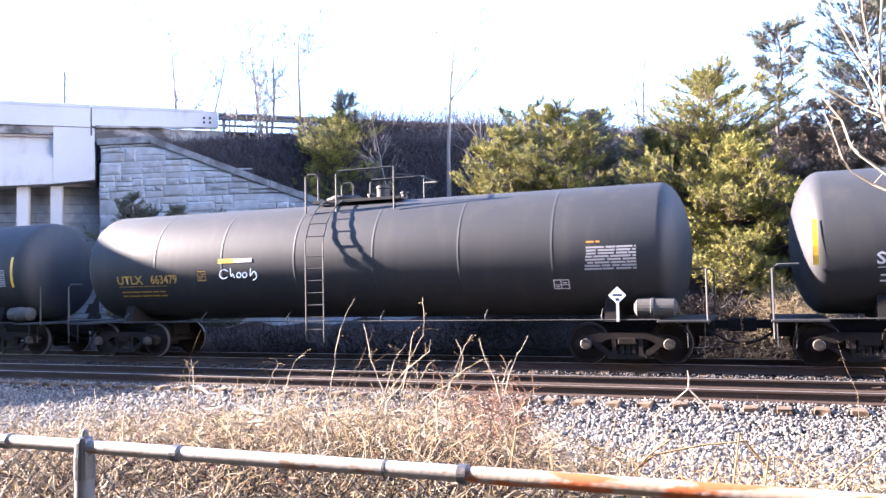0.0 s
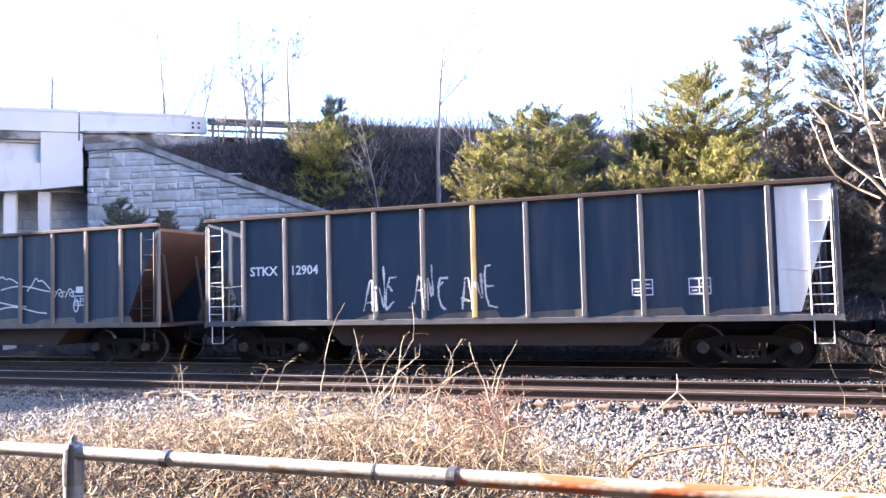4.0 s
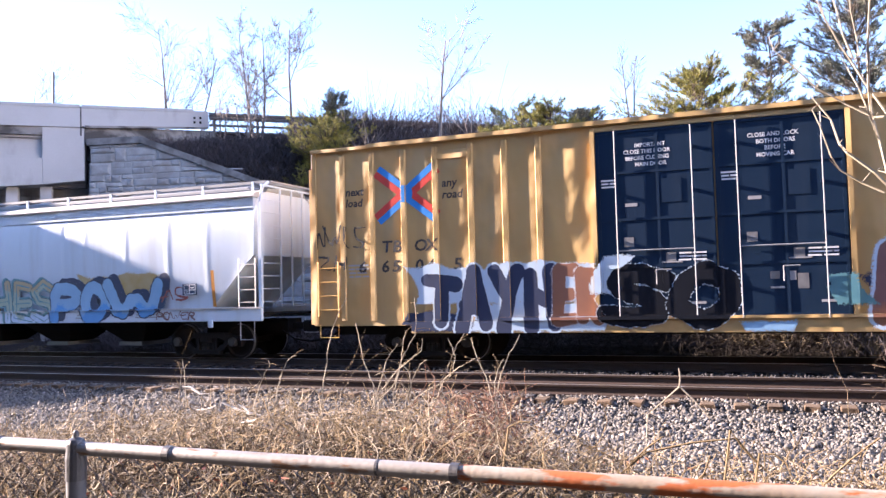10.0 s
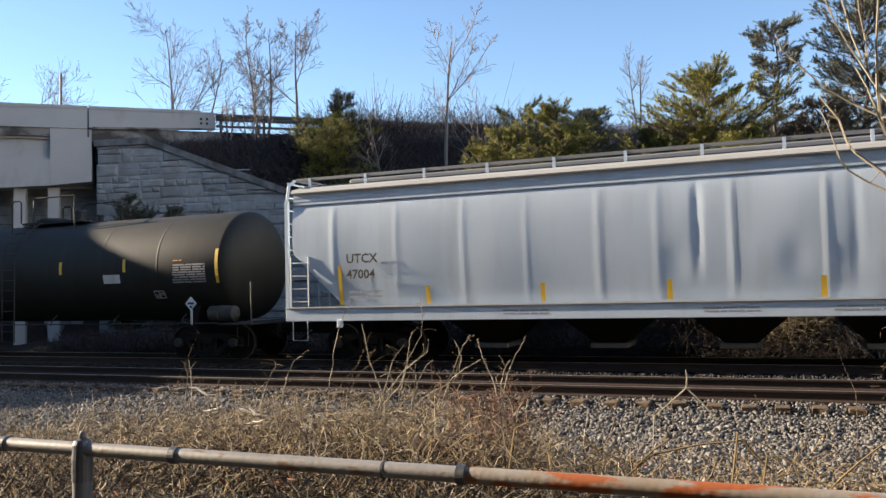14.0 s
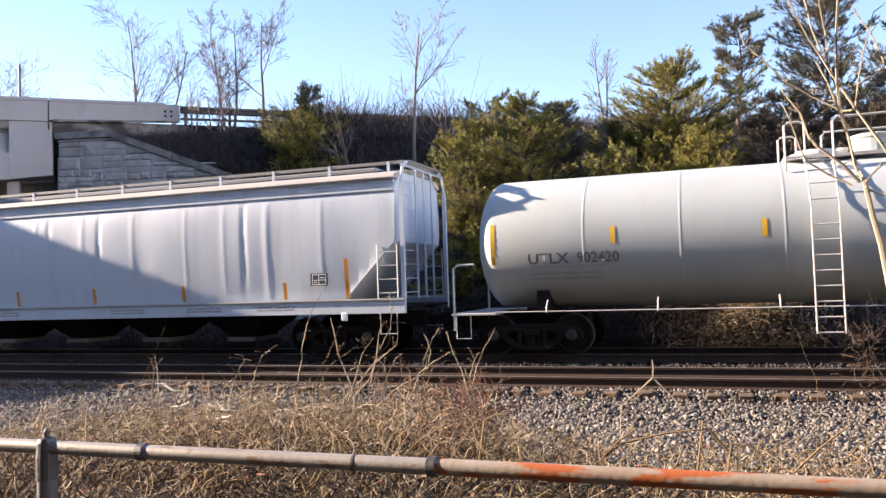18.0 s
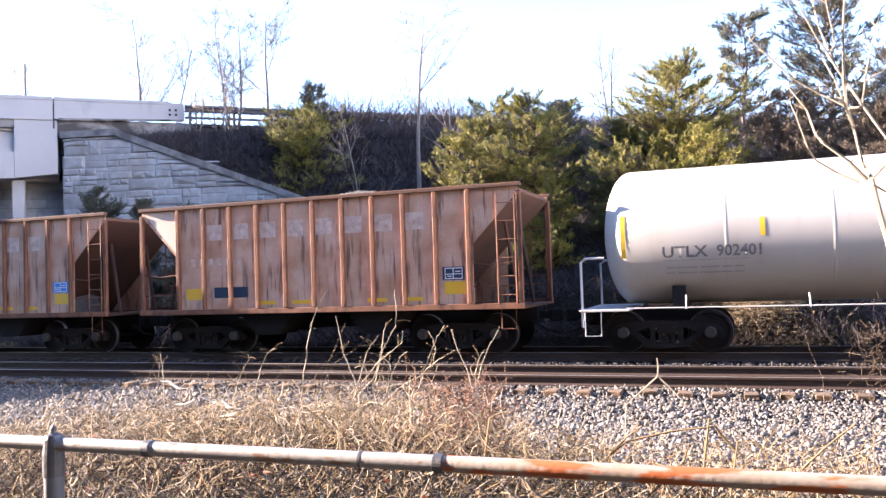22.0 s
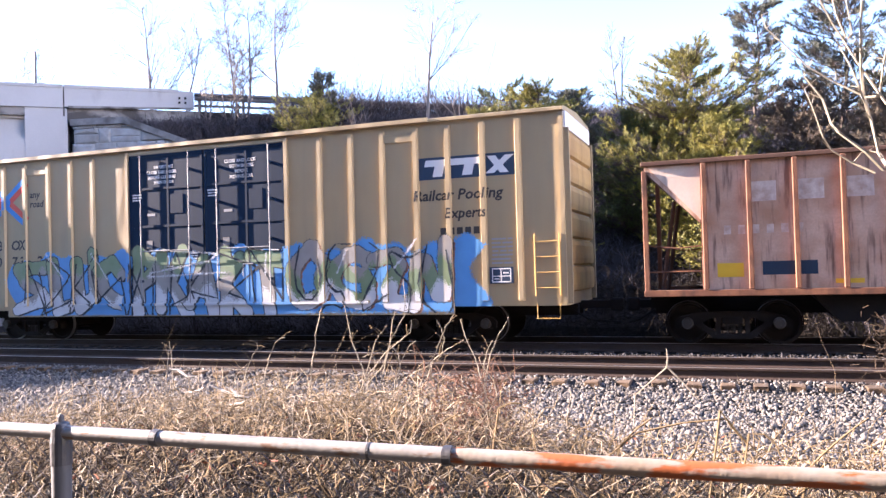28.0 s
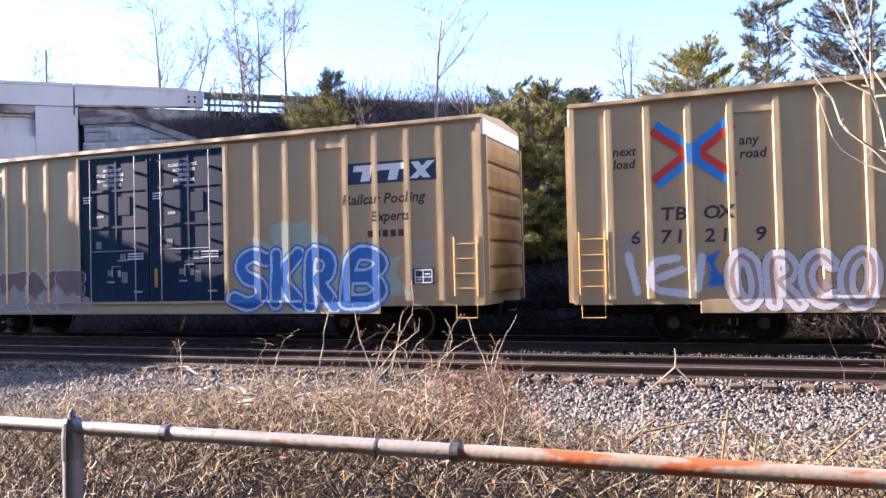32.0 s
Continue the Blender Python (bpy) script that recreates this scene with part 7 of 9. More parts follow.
def boxcars():
    boxcar("boxcar", "yellow ribbed boxcar with dark doors and large graffiti", -19.72, "665045", "yellow_rail", (
        (word("KERSE", 12.1, 17.6, (1.25, 0.9, 1.25, 1.0, 1.3)), 0.72, 2.48, ((0.285, "spray_pale"), (0.195, ("spray_mauve", "spray_mauve", "spray_clay"))), 17,
         dict(cloud=(("spray_navy", 12.0, 13.4, 0.72, 1.9), ("spray_navy", 13.4, 16.2, 1.2, 2.62), ("spray_navy", 16.0, 18.1, 0.72, 1.75)), soft=0.05, wild=0.16, round_off=2, label="mauve and clay sprayed bubble letters edged in pale lilac")),
        (word("TAYH", 2.95, 6.1), 0.70, 2.16, ((0.225, "spray_pale"), (0.172, "spray_navy")), 3,
         dict(under=1, cloud=(("spray_pale", 2.5, 6.9, 1.35, 2.35), ("spray_pale", 4.2, 6.9, 0.72, 1.5), ("spray_navy", 2.45, 3.9, 0.72, 1.25)), soft=0.025, round_off=0, wild=0.16, label="navy sprayed letters on pale blue")),
        (word("ER", 6.0, 7.0), 0.8, 2.2, ((0.18, "spray_white"), (0.145, "spray_clay")), 5, dict(round_off=0, label="clay sprayed letters")),
        (word("SO", 7.15, 9.75), 0.80, 2.1, ((0.225, "spray_pale"), (0.208, "spray_ink")), 6, dict(cloud=(("spray_pale", 7.0, 7.6, 1.5, 2.5), ("spray_azure", 9.6, 10.6, 0.70, 0.99), ("spray_teal", 11.6, 12.2, 1.2, 1.9)), soft=0.03, wild=0.2, label="dark sprayed letters with pale edges over the door")),
        (word("NWLS", 0.05, 1.45), 2.75, 3.3, ((0.02, "black"),), 23, dict(soft=0.0, wild=0.35, label="black sprayed scribble")),
        (word("ZH", 0.15, 0.95), 2.2, 2.55, ((0.022, "black"),), 24, dict(soft=0.0, wild=0.3, label="black sprayed scribble"))))
    boxcar("boxcar", "tan ribbed boxcar with a wide blue and green graffiti", -208.42, "670732", "tan_rail", (
        (word("SLUC", 2.95, 6.85, (1.3, 0.9, 0.9, 1.1)), 0.72, 2.42, ((0.215, "spray_dark"), (0.185, ("spray_green", "spray_grey", "spray_white"))), 31,
         dict(cloud=(("spray_sky", 2.75, 7.2, 0.72, 2.55),), shade=("spray_dark", 0.08, -0.06, 0.15), soft=0.02, round_off=0, wild=0.30, label="grey and green sprayed letters on bright blue")),
        (word("PKAKT", 7.0, 11.7), 0.72, 2.42, ((0.215, "spray_dark"), (0.185, ("spray_green", "spray_grey", "spray_white"))), 33,
         dict(cloud=(("spray_sky", 6.9, 12.2, 0.72, 2.55),), shade=("spray_dark", 0.08, -0.06, 0.15), soft=0.02, round_off=0, wild=0.32, label="grey and green sprayed letters on bright blue")),
        (word("NZKWNAKZN", 3.0, 11.7), 0.74, 2.3, ((0.034, "spray_dark"),), 34, dict(soft=0.02, round_off=0, wild=0.55, label="dark cut lines in the sprayed letters")),
        (word("OGZN", 11.95, 16.2, (1.0, 1.2, 1.0, 1.0)), 0.72, 2.42, ((0.22, "spray_dark"), (0.185, ("spray_grey", "spray_green", "spray_white"))), 36,
         dict(cloud=(("spray_sky", 11.9, 16.9, 0.72, 2.6),), shade=("spray_clay", 0.1, -0.05, 0.15), round_off=1, wild=0.22, label="grey and green sprayed letters on bright blue")),
        (word("USZSU", 12.0, 16.2), 0.74, 2.3, ((0.032, "spray_dark"),), 35, dict(soft=0.02, wild=0.5, label="dark cut lines in the sprayed letters")),
        (word("IIZIII", 3.2, 16.0), 1.7, 2.4, ((0.04, "spray_white"),), 37, dict(soft=0.05, wild=0.4, label="white glints in the sprayed letters"))))
    boxcar("boxcar", "tan ribbed boxcar with red and white graffiti", -229.42, "671219", "tan_rail", (
        (word("ORCO", 3.1, 5.85), 0.74, 1.98, ((0.19, "spray_dark"), (0.165, "spray_white"), (0.045, "haze_mauve")), 41,
         dict(cloud=(("haze_mauve", 3.5, 5.0, 0.72, 1.5), ("spray_blue", 2.5, 3.2, 1.2, 2.0)), round_off=2, label="white sprayed bubble letters")),
        (word("IEI", 1.0, 2.9), 1.0, 2.05, ((0.12, "spray_pale"), (0.08, "spray_white")), 42, dict(under=1, soft=0.14, wild=0.3, label="faded white sprayed patch")),
        (word("WES", 12.5, 16.0, (1.5, 0.8, 1.3)), 0.74, 2.25, ((0.31, "spray_white"), (0.14, "spray_red")), 44,
         dict(under=1, cloud=(("spray_sky", 11.95, 13.9, 0.95, 2.4), ("spray_red", 13.2, 16.0, 0.72, 1.6), ("spray_pale", 14.6, 17.0, 1.6, 2.5)), soft=0.10, round_off=0, wild=0.15, label="red sprayed letters with white edges")),
        (word("AS", 16.2, 18.2), 1.0, 2.3, ((0.20, "spray_white"), (0.13, ("spray_red", "spray_blue"))), 45, dict(under=1, soft=0.10, wild=0.25, label="red and blue sprayed letters"))))
    boxcar("boxcar", "tan ribbed boxcar with bright blue bubble letters", -250.25, "671030", "tan_rail", (
        (word("SKRB", 12.05, 16.45, (1.1, 0.95, 1.0, 1.35)), 0.74, 2.42, ((0.26, "spray_blue"), (0.20, "spray_pale"), (0.135, "spray_blue")), 53,
         dict(cloud=(("spray_sage", 12.8, 14.6, 1.3, 2.7), ("spray_sage", 13.4, 14.4, 2.2, 3.15), ("spray_sage", 14.2, 16.9, 1.1, 2.2)), soft=0.03, wild=0.05, round_off=2, label="bright blue sprayed bubble letters")),
        (word("OENE", 2.9, 7.2), 0.75, 1.95, ((0.25, "spray_pale"), (0.20, ("spray_mauve", "haze_mauve"))), 54, dict(soft=0.08, round_off=0, label="mauve sprayed letters"))))


def grey_hoppers():
    covered_hopper("hopper_car", "pale grey covered hopper with a blue and sage graffiti", -39.78, -21.25, "49412", "UTCX", "orange", spray_rows=(
        (word("SANES", 2.3, 7.9), 0.98, 2.35, ((0.20, "haze_blue"), (0.13, ("haze_teal", "haze_blue")), (0.03, "haze_pale")), 61,
         dict(cloud=(("haze_blue", 2.6, 7.6, 0.98, 1.75),), soft=0.16, wild=0.3, label="faded blue sprayed letters")),
        (word("PAHES", 7.35, 11.6), 0.98, 2.25, ((0.15, "spray_dark"), (0.122, ("spray_tan", "spray_sage", "spray_sage", "spray_pale")), (0.02, "spray_teal")), 63,
         dict(shade=("spray_teal", -0.05, 0.03, 0.17), soft=0.05, round_off=0, wild=0.16, label="sage sprayed letters")),
        (word("POW", 11.35, 15.35, (1.1, 0.9, 1.7)), 0.98, 2.18, ((0.215, "spray_navy"), (0.18, ("spray_azure", "spray_azure", "spray_sky"))), 66,
         dict(cloud=(("spray_ochre", 12.6, 15.2, 1.7, 2.42),), shade=("spray_navy", 0.22, 0.09, 0.215), soft=0.03, round_off=1, label="pale blue sprayed letters with navy sides")),
        (word("AS", 15.3, 16.2), 1.55, 1.95, ((0.02, "spray_red"),), 67, dict(soft=0.0, wild=0.3, label="red sprayed scribble")),
        (word("POWER", 15.2, 16.5), 1.06, 1.3, ((0.016, "spray_mauve"),), 68, dict(soft=0.0, wild=0.2, label="mauve sprayed scribble"))), seed=2)
    covered_hopper("hopper_car", "pale grey covered hopper with buckled sides and yellow strips", -59.62, -41.15, "47004", "UTCX", "yellow", seed=5)
    covered_hopper("hopper_car", "pale grey covered hopper with faded lettering and orange strips", -113.05, -94.65, "69730", "", "orange", seed=9)


def white_tank_cars():
    tank_car("tank_car", "black tank car with yellow numbers and dusty flanks", -76.75, -60.7, digits="644820", reservoir=True, dusty=True, dome_white=False)
    a = tank_car("tank_car", "white tank car with two diamond placards", -93.55, -77.4, True, "902420", "dim_mark", bars=(-7.05, -4.4, -1.4, 1.55, 4.4, 6.95), ladder_at=-0.3)
    b = tank_car("tank_car", "off-white tank car with yellow strips and a caution plate", -130.0, -113.95, True, "902401", "dim_mark", bars=(-7.05, -4.3, -1.4, 1.55, 4.4, 6.95), ladder_at=-0.6, dusty=True)
    for (ob, mid, half), x in ((a, 1.4), (b, 1.4)):
        bm = bmesh.new()
        for q in range(2):
            za, zb = 2.12 + q * 0.1, 2.22 + q * 0.1
            ya = [-(math.sqrt(1.5 ** 2 - (v - 2.54) ** 2) + 0.007) for v in (za, zb)]
            bm.faces.new([bm.verts.new(p) for p in ((x, ya[0], za), (x + 0.85, ya[0], za), (x + 0.85, ya[1], zb), (x, ya[1], zb))])
        plate = part("caution_plate", bm, M["yellow"], ob, "yellow caution plate")
        small_print("caution_writing", x + 0.06, x + 0.8, 2.29, 2, 0.07, 0, M["black"], plate, (1.507, 2.54), 3)
    ob, mid, half = b
    lettering("cargo_name", "PROPYLENE OXIDE", half - 3.35, 3.22, 0.15, 0, M["grey_mark"], ob, bend=(1.50, 2.54))


def rusty_hoppers():
    spans = [(-141.6, -131.2), (-153.2, -142.72), (-164.8, -154.33), (-176.4, -165.97), (-188.0, -177.0)]
    for k, (c0, c1) in enumerate(spans):
        ln = c1 - c0
        ribs = [1.24 + (ln - 2.48) * q / 10 for q in range(11)]
        ob, mid, half = ribbed_car("open_hopper_car", "rusty oxide-red open hopper with ghosted white letters", "open hopper car", c0, c1, 1.10, 3.76, ribs, "rust_pink", "rust_rib", "rust",
                                   cut=(1.16, 2.52), inside="rust", bar="rust_bar", ladders="right")
        y = -1.506
        letter_blocks("company_name", 8, -half + 2.1, half - 2.0, 2.92, 3.32, y, M["white_faded"], ob, gap=0.42, label="ghosted white block letters")
        letter_blocks("number_mark", 6, -half + 1.6, -half + 3.2, 2.28, 2.46, y, M["white_faded"], ob, gap=0.5, label="ghosted white number marks")
        for a, b, z, h in ((1.45, 1.95, 1.42, 0.28), (3.6, 4.1, 1.26, 0.09), (4.55, 5.1, 1.26, 0.09), (6.6, 7.1, 1.26, 0.09), (7.5, 8.0, 1.26, 0.09), (ln - 1.85, ln - 1.35, 1.40, 0.28)):
            part("reflector_strip", flat(bmesh.new(), -half + a, -half + b, z, z + h, y), M["yellow"], ob, "yellow reflective patch")
        part("stencil_panel", flat(bmesh.new(), -half + 2.3, -half + 3.3, 1.45, 1.72, y), M["gon_blue"], ob, "faded dark stencil patch")
        boxed_mark(ob, half - 1.9, half - 1.36, 1.72, 2.02, y, None, "sky_blue" if k % 2 else "navy")
        # pale triangle at the sunward end, painted as lit
        part("end_gusset", prism(bmesh.new(), [(-half + 0.13, 3.74), (-half + 1.17, 3.74), (-half + 1.17, 2.60)], -1.514, -1.503), M["gusset"], ob, "end gusset coloured cream-pink as if sunlit")
        for sgn in (-1, 1):
            for q in (-1, 1):
                poly = [(q * 2.3, 1.03), (q * 0.7, 1.03), (q * 1.2, 0.5), (q * 1.8, 0.5)]
                part("discharge_chute", prism(bmesh.new(), poly, min(sgn * 0.35, sgn * 1.3), max(sgn * 0.35, sgn * 1.3)), M["black_steel"], ob, "dark discharge chute")
        if k == 2:
            side = ribbed_side(-1.503, [q - half for q in ribs], 0.1, 0.094)
            spray("graffiti", ob, word("SWSKRSN", -half + 2.6, half - 3.0), 1.12, 2.2, side, ((0.15, "spray_azure"), (0.10, ("spray_pale", "spray_azure", "spray_sage"))), 77, soft=0.05, wild=0.42, round_off=0, cloud=[("spray_sage", -half + 5.0, half - 3.4, 1.12, 1.9)], label="pale azure sprayed letters")
            spray("graffiti", ob, word("KZNAWK", -half + 2.7, half - 3.1), 1.14, 2.0, side, ((0.028, "spray_navy"),), 79, soft=0.02, wild=0.6, round_off=0, lift=0.003, label="navy lines in the sprayed letters")
            spray("graffiti", ob, word("RS", half - 2.55, half - 1.85), 1.2, 2.1, side, ((0.035, "spray_white"),), 78, soft=0.01, wild=0.35, label="white sprayed tag")
        trucks(ob, mid, (-half + 1.7, half - 1.7))
        couplers(ob, half, 0.55)
        if k in (0, 1):
            v, f = heap(1.3, 0.42, 5 + k)
            v[:, 0] += 1.2 if k else 0.6
            tagged(part("stone_heap", mesh_np("stone_heap", v, f), M["stone"], ob, "heap of pale crushed stone"), kind="stuff")


def heap(r, h, seed):
    """A mound of stones that shows above the car's sides, on a load that reaches down to its floor."""
    g = np.random.default_rng(seed)
    n = 900
    a, d = g.uniform(0, 6.283, n), np.sqrt(g.uniform(0, 1, n))
    p = np.stack([r * 1.3 * d * np.cos(a), 0.95 * r * d * np.sin(a), 3.62 + h * (1 - d ** 1.6)], 1)
    base = np.array([(1, 0, 0), (-1, 0, 0), (0, 1, 0), (0, -1, 0), (0, 0, 1), (0, 0, -1)], float)
    tri = np.array([(0, 2, 4), (2, 1, 4), (1, 3, 4), (3, 0, 4), (2, 0, 5), (1, 2, 5), (3, 1, 5), (0, 3, 5)])
    V = p[:, None] + base[None] * g.uniform(0.04, 0.09, (n, 6, 1))
    v1, f1 = V.reshape(-1, 3), (np.arange(n)[:, None, None] * 6 + tri[None]).reshape(-1, 3)
    k = 20
    ring = np.array([(1.3 * r * math.cos(6.2832 * i / k), 0.95 * r * math.sin(6.2832 * i / k), 3.6) for i in range(k)] + [(1.6 * r * math.cos(6.2832 * i / k), 0.98 * r * math.sin(6.2832 * i / k), 1.12) for i in range(k)] + [(0, 0, 3.6 + h * 0.9)])
    fs = [(i, (i + 1) % k, 2 * k) for i in range(k)] + [(k + i, k + (i + 1) % k, i) for i in range(k)] + [(k + (i + 1) % k, (i + 1) % k, i) for i in range(k)]
    return joined([(v1, f1), (ring, np.array(fs))])


M["rust_bar"] = M["rust_rib"]
steel_tank_cars()
steel_gondolas()
boxcars()
grey_hoppers()
white_tank_cars()
rusty_hoppers()


# ---------------------------------------------------------------- trees, brush, weeds, fence
def needle_sprays(base, way, ln, g, knots, needles, size):
    """Shoots clad in needles all along: base, direction and length of each shoot."""
    n = len(base)
    t = (np.arange(knots) + 0.6) / knots
    c = base[:, None] + way[:, None] * (ln[:, None] * t)[:, :, None]
    c = np.repeat(c.reshape(-1, 3), needles, axis=0)
    d = np.repeat(np.repeat(way, knots, axis=0), needles, axis=0) * 0.75 + g.normal(size=(len(c), 3)) * 0.62
    d[:, 2] += 0.15
    d /= np.linalg.norm(d, axis=1, keepdims=True)
    side = np.cross(d, g.normal(size=(len(c), 3)))
    side /= np.linalg.norm(side, axis=1, keepdims=True) + 1e-9
    le = size * g.uniform(0.65, 1.25, (len(c), 1))
    w = le * 0.085
    V = np.stack([c - side * w, c + side * w, c + d * le], 1)
    return V.reshape(-1, 3), np.arange(len(c) * 3).reshape(-1, 3)


def pine(label, x, y, z_top, spread, needles, seed, open_crown=0.0, z_base=None, low=0.1, size=0.10, dense=1.0):
    """A pine: whorls of boughs that rise at their tips, each set with needle-clad shoots."""
    g = np.random.default_rng(seed)
    zb = float(ground_z(x, y)) - 0.2 if z_base is None else z_base
    h = z_top - zb
    tree = thing("pine_tree", None, None, label, "pine tree", "evergreens on the embankment")
    bm = bmesh.new()
    pts = [(x + 0.04 * h * math.sin(q * 1.3 + seed) * 0.4, y, zb + h * q / 8) for q in range(9)]
    tube(bm, pts, [0.015 * h * (1 - q / 8.4) + 0.008 for q in range(9)], 7)
    starts, ends, r0, r1, base, ways, lens = [], [], [], [], [], [], []
    z = zb + h * low
    while z < z_top - 0.12:
        f = (z - zb) / h
        cone = min(1.0, 0.14 + 2.3 * (1 - f)) if open_crown < 0.3 else 0.5 + 0.5 * math.sin(math.pi * min(1.0, 0.15 + 1.1 * (1 - f)))
        for k in range(int(g.integers(4, 7))):
            if g.random() < open_crown * 0.55:
                continue
            a = g.uniform(0, 6.283)
            ln = max(0.15, spread * cone * (1 + 0.25 * math.sin(2 * a + seed + 6 * f)) * g.uniform(0.35, 1.1))
            out = np.array([math.cos(a), math.sin(a), 0.0])
            slope = -0.10 + 0.38 * f + g.uniform(-0.15, 0.22)
            p0 = np.array([x, y, z])
            at = lambda t: p0 + out * (ln * t) + np.array([0, 0, 1.0]) * (ln * (slope * t + 0.22 * t * t))
            for ta, tb in ((0.0, 0.4), (0.4, 0.75), (0.75, 1.0)):
                starts.append(at(ta))
                ends.append(at(tb))
                r0.append((0.010 + 0.010 * ln) * (1.05 - ta))
                r1.append((0.010 + 0.010 * ln) * (1.05 - tb))
            m = 4 + int(ln * 15 * dense)
            inner = 0.12 + 0.45 * min(open_crown, 0.6)
            tt = inner + (1 - inner) * g.uniform(0, 1, m) ** 0.8
            side = np.array([-out[1], out[0], 0.0])
            for t in tt:
                q = g.uniform(-1, 1)
                twig = at(t) + side * (q * ln * 0.42 * (1.15 - t)) + out * abs(q) * 0.1 + np.array([0, 0, g.uniform(-0.05, 0.16) * (0.5 + ln * 0.4)])
                d = out * g.uniform(0.1, 0.8) + side * q * 0.7 + np.array([0, 0, g.uniform(0.1, 0.9)])
                starts.append(at(max(0.0, t - 0.12)))
                ends.append(twig)
                r0.append(0.008)
                r1.append(0.006)
                base.append(twig)
                ways.append(d / np.linalg.norm(d))
                lens.append(g.uniform(0.12, 0.27))
            base.append(at(0.93))
            d = out * 0.7 + np.array([0, 0, 0.75])
            ways.append(d / np.linalg.norm(d))
            lens.append(0.2)
        z += g.uniform(0.14, 0.30) * (1 + 0.7 * open_crown) * max(0.55, h / 8)
    base += [np.array([x, y, z_top - q]) for q in (0.35, 0.2)]
    ways += [np.array([0.05, 0.0, 1.0])] * 2
    lens += [0.3, 0.25]
    base, ways, lens = np.array(base), np.array(ways), np.array(lens)
    part("trunk", bm, M["bark_dark"], tree, "dark scaly trunk")
    starts, ends = np.concatenate([starts, base]), np.concatenate([ends, base + ways * lens[:, None]])
    r0, r1 = np.concatenate([r0, np.full(len(base), 0.007)]), np.concatenate([r1, np.full(len(base), 0.004)])
    v, f = bars_np(starts, ends, r0, r1, 3)
    tagged(part("limb_work", mesh_np("limb_work", v, f), M["bark_dark"], tree), kind="stuff")
    v, f = needle_sprays(base, ways, lens, g, 4, 8, size)
    crown = part("crown", mesh_np("crown", v, f), M[needles], tree, "clumped needle crown")
    crown["kind"] = "stuff"
    return tree


def bare_tree(label, x, y, z_top, r, seed, depth=3, stems=1, width=0.32, z_base=None, clear=0.3, mat="bark_grey", lean=0.0):
    """A leafless tree: rising stems with fine branches that sweep upwards; width is the crown's half width over its height."""
    g = np.random.default_rng(seed)
    zb = float(ground_z(x, y)) - 0.2 if z_base is None else z_base
    h = z_top - zb
    tree = thing("bare_tree", None, None, label, "bare tree", "leafless trees on the embankment")
    stem, twigs = [], []

    def limb(p, d, ln, rad, level, rows):
        bits = 6 if level == 0 else 4
        side = g.normal(size=3)
        for k in range(bits):
            d = d + g.normal(size=3) * (0.07 if level else 0.035) + np.array([0, 0, 0.07 if level else 0.03])
            d = d / np.linalg.norm(d)
            q = p + d * ln / bits
            ra, rb = rad * (1 - 0.8 * k / bits), rad * (1 - 0.8 * (k + 1) / bits)
            rows.append((p, q, max(ra * 1.25, 0.010), max(rb * 1.25, 0.008)))
            if level < depth and (level > 0 or (k + 1) / bits > clear):
                for _ in range(int(g.integers(1, 4)) if level < 2 else int(g.integers(1, 3))):
                    s = g.normal(size=3)
                    s -= d * (s @ d)
                    s /= np.linalg.norm(s)
                    e = d * 0.7 + s * g.uniform(0.55, 1.05) + np.array([0, 0, 0.1])
                    rest = 1 - 0.75 * k / bits
                    limb(p + (q - p) * g.uniform(0.2, 1.0), e / np.linalg.norm(e), ln * (width * 2.3 if level == 0 else 0.55) * rest * g.uniform(0.7, 1.15), ra * 0.5, level + 1, twigs)
            p = q

    for k in range(stems):
        tilt = lean + (k - (stems - 1) / 2) * 0.22 + g.normal() * 0.03
        limb(np.array([x + 0.1 * k, y, zb]), np.array([tilt, g.normal() * 0.05, 1.0]), h * (1.0 if k == 0 else g.uniform(0.8, 1.0)), r, 0, stem)
    for name, rows, sides in (("trunk", stem, 6), ("twig_work", twigs, 3)):
        v, f = bars_np([q[0] for q in rows], [q[1] for q in rows], np.array([q[2] for q in rows]), np.array([q[3] for q in rows]), sides)
        tagged(part(name, mesh_np(name, v, f), M[mat], tree), kind="stuff" if name == "twig_work" else "")
    return tree


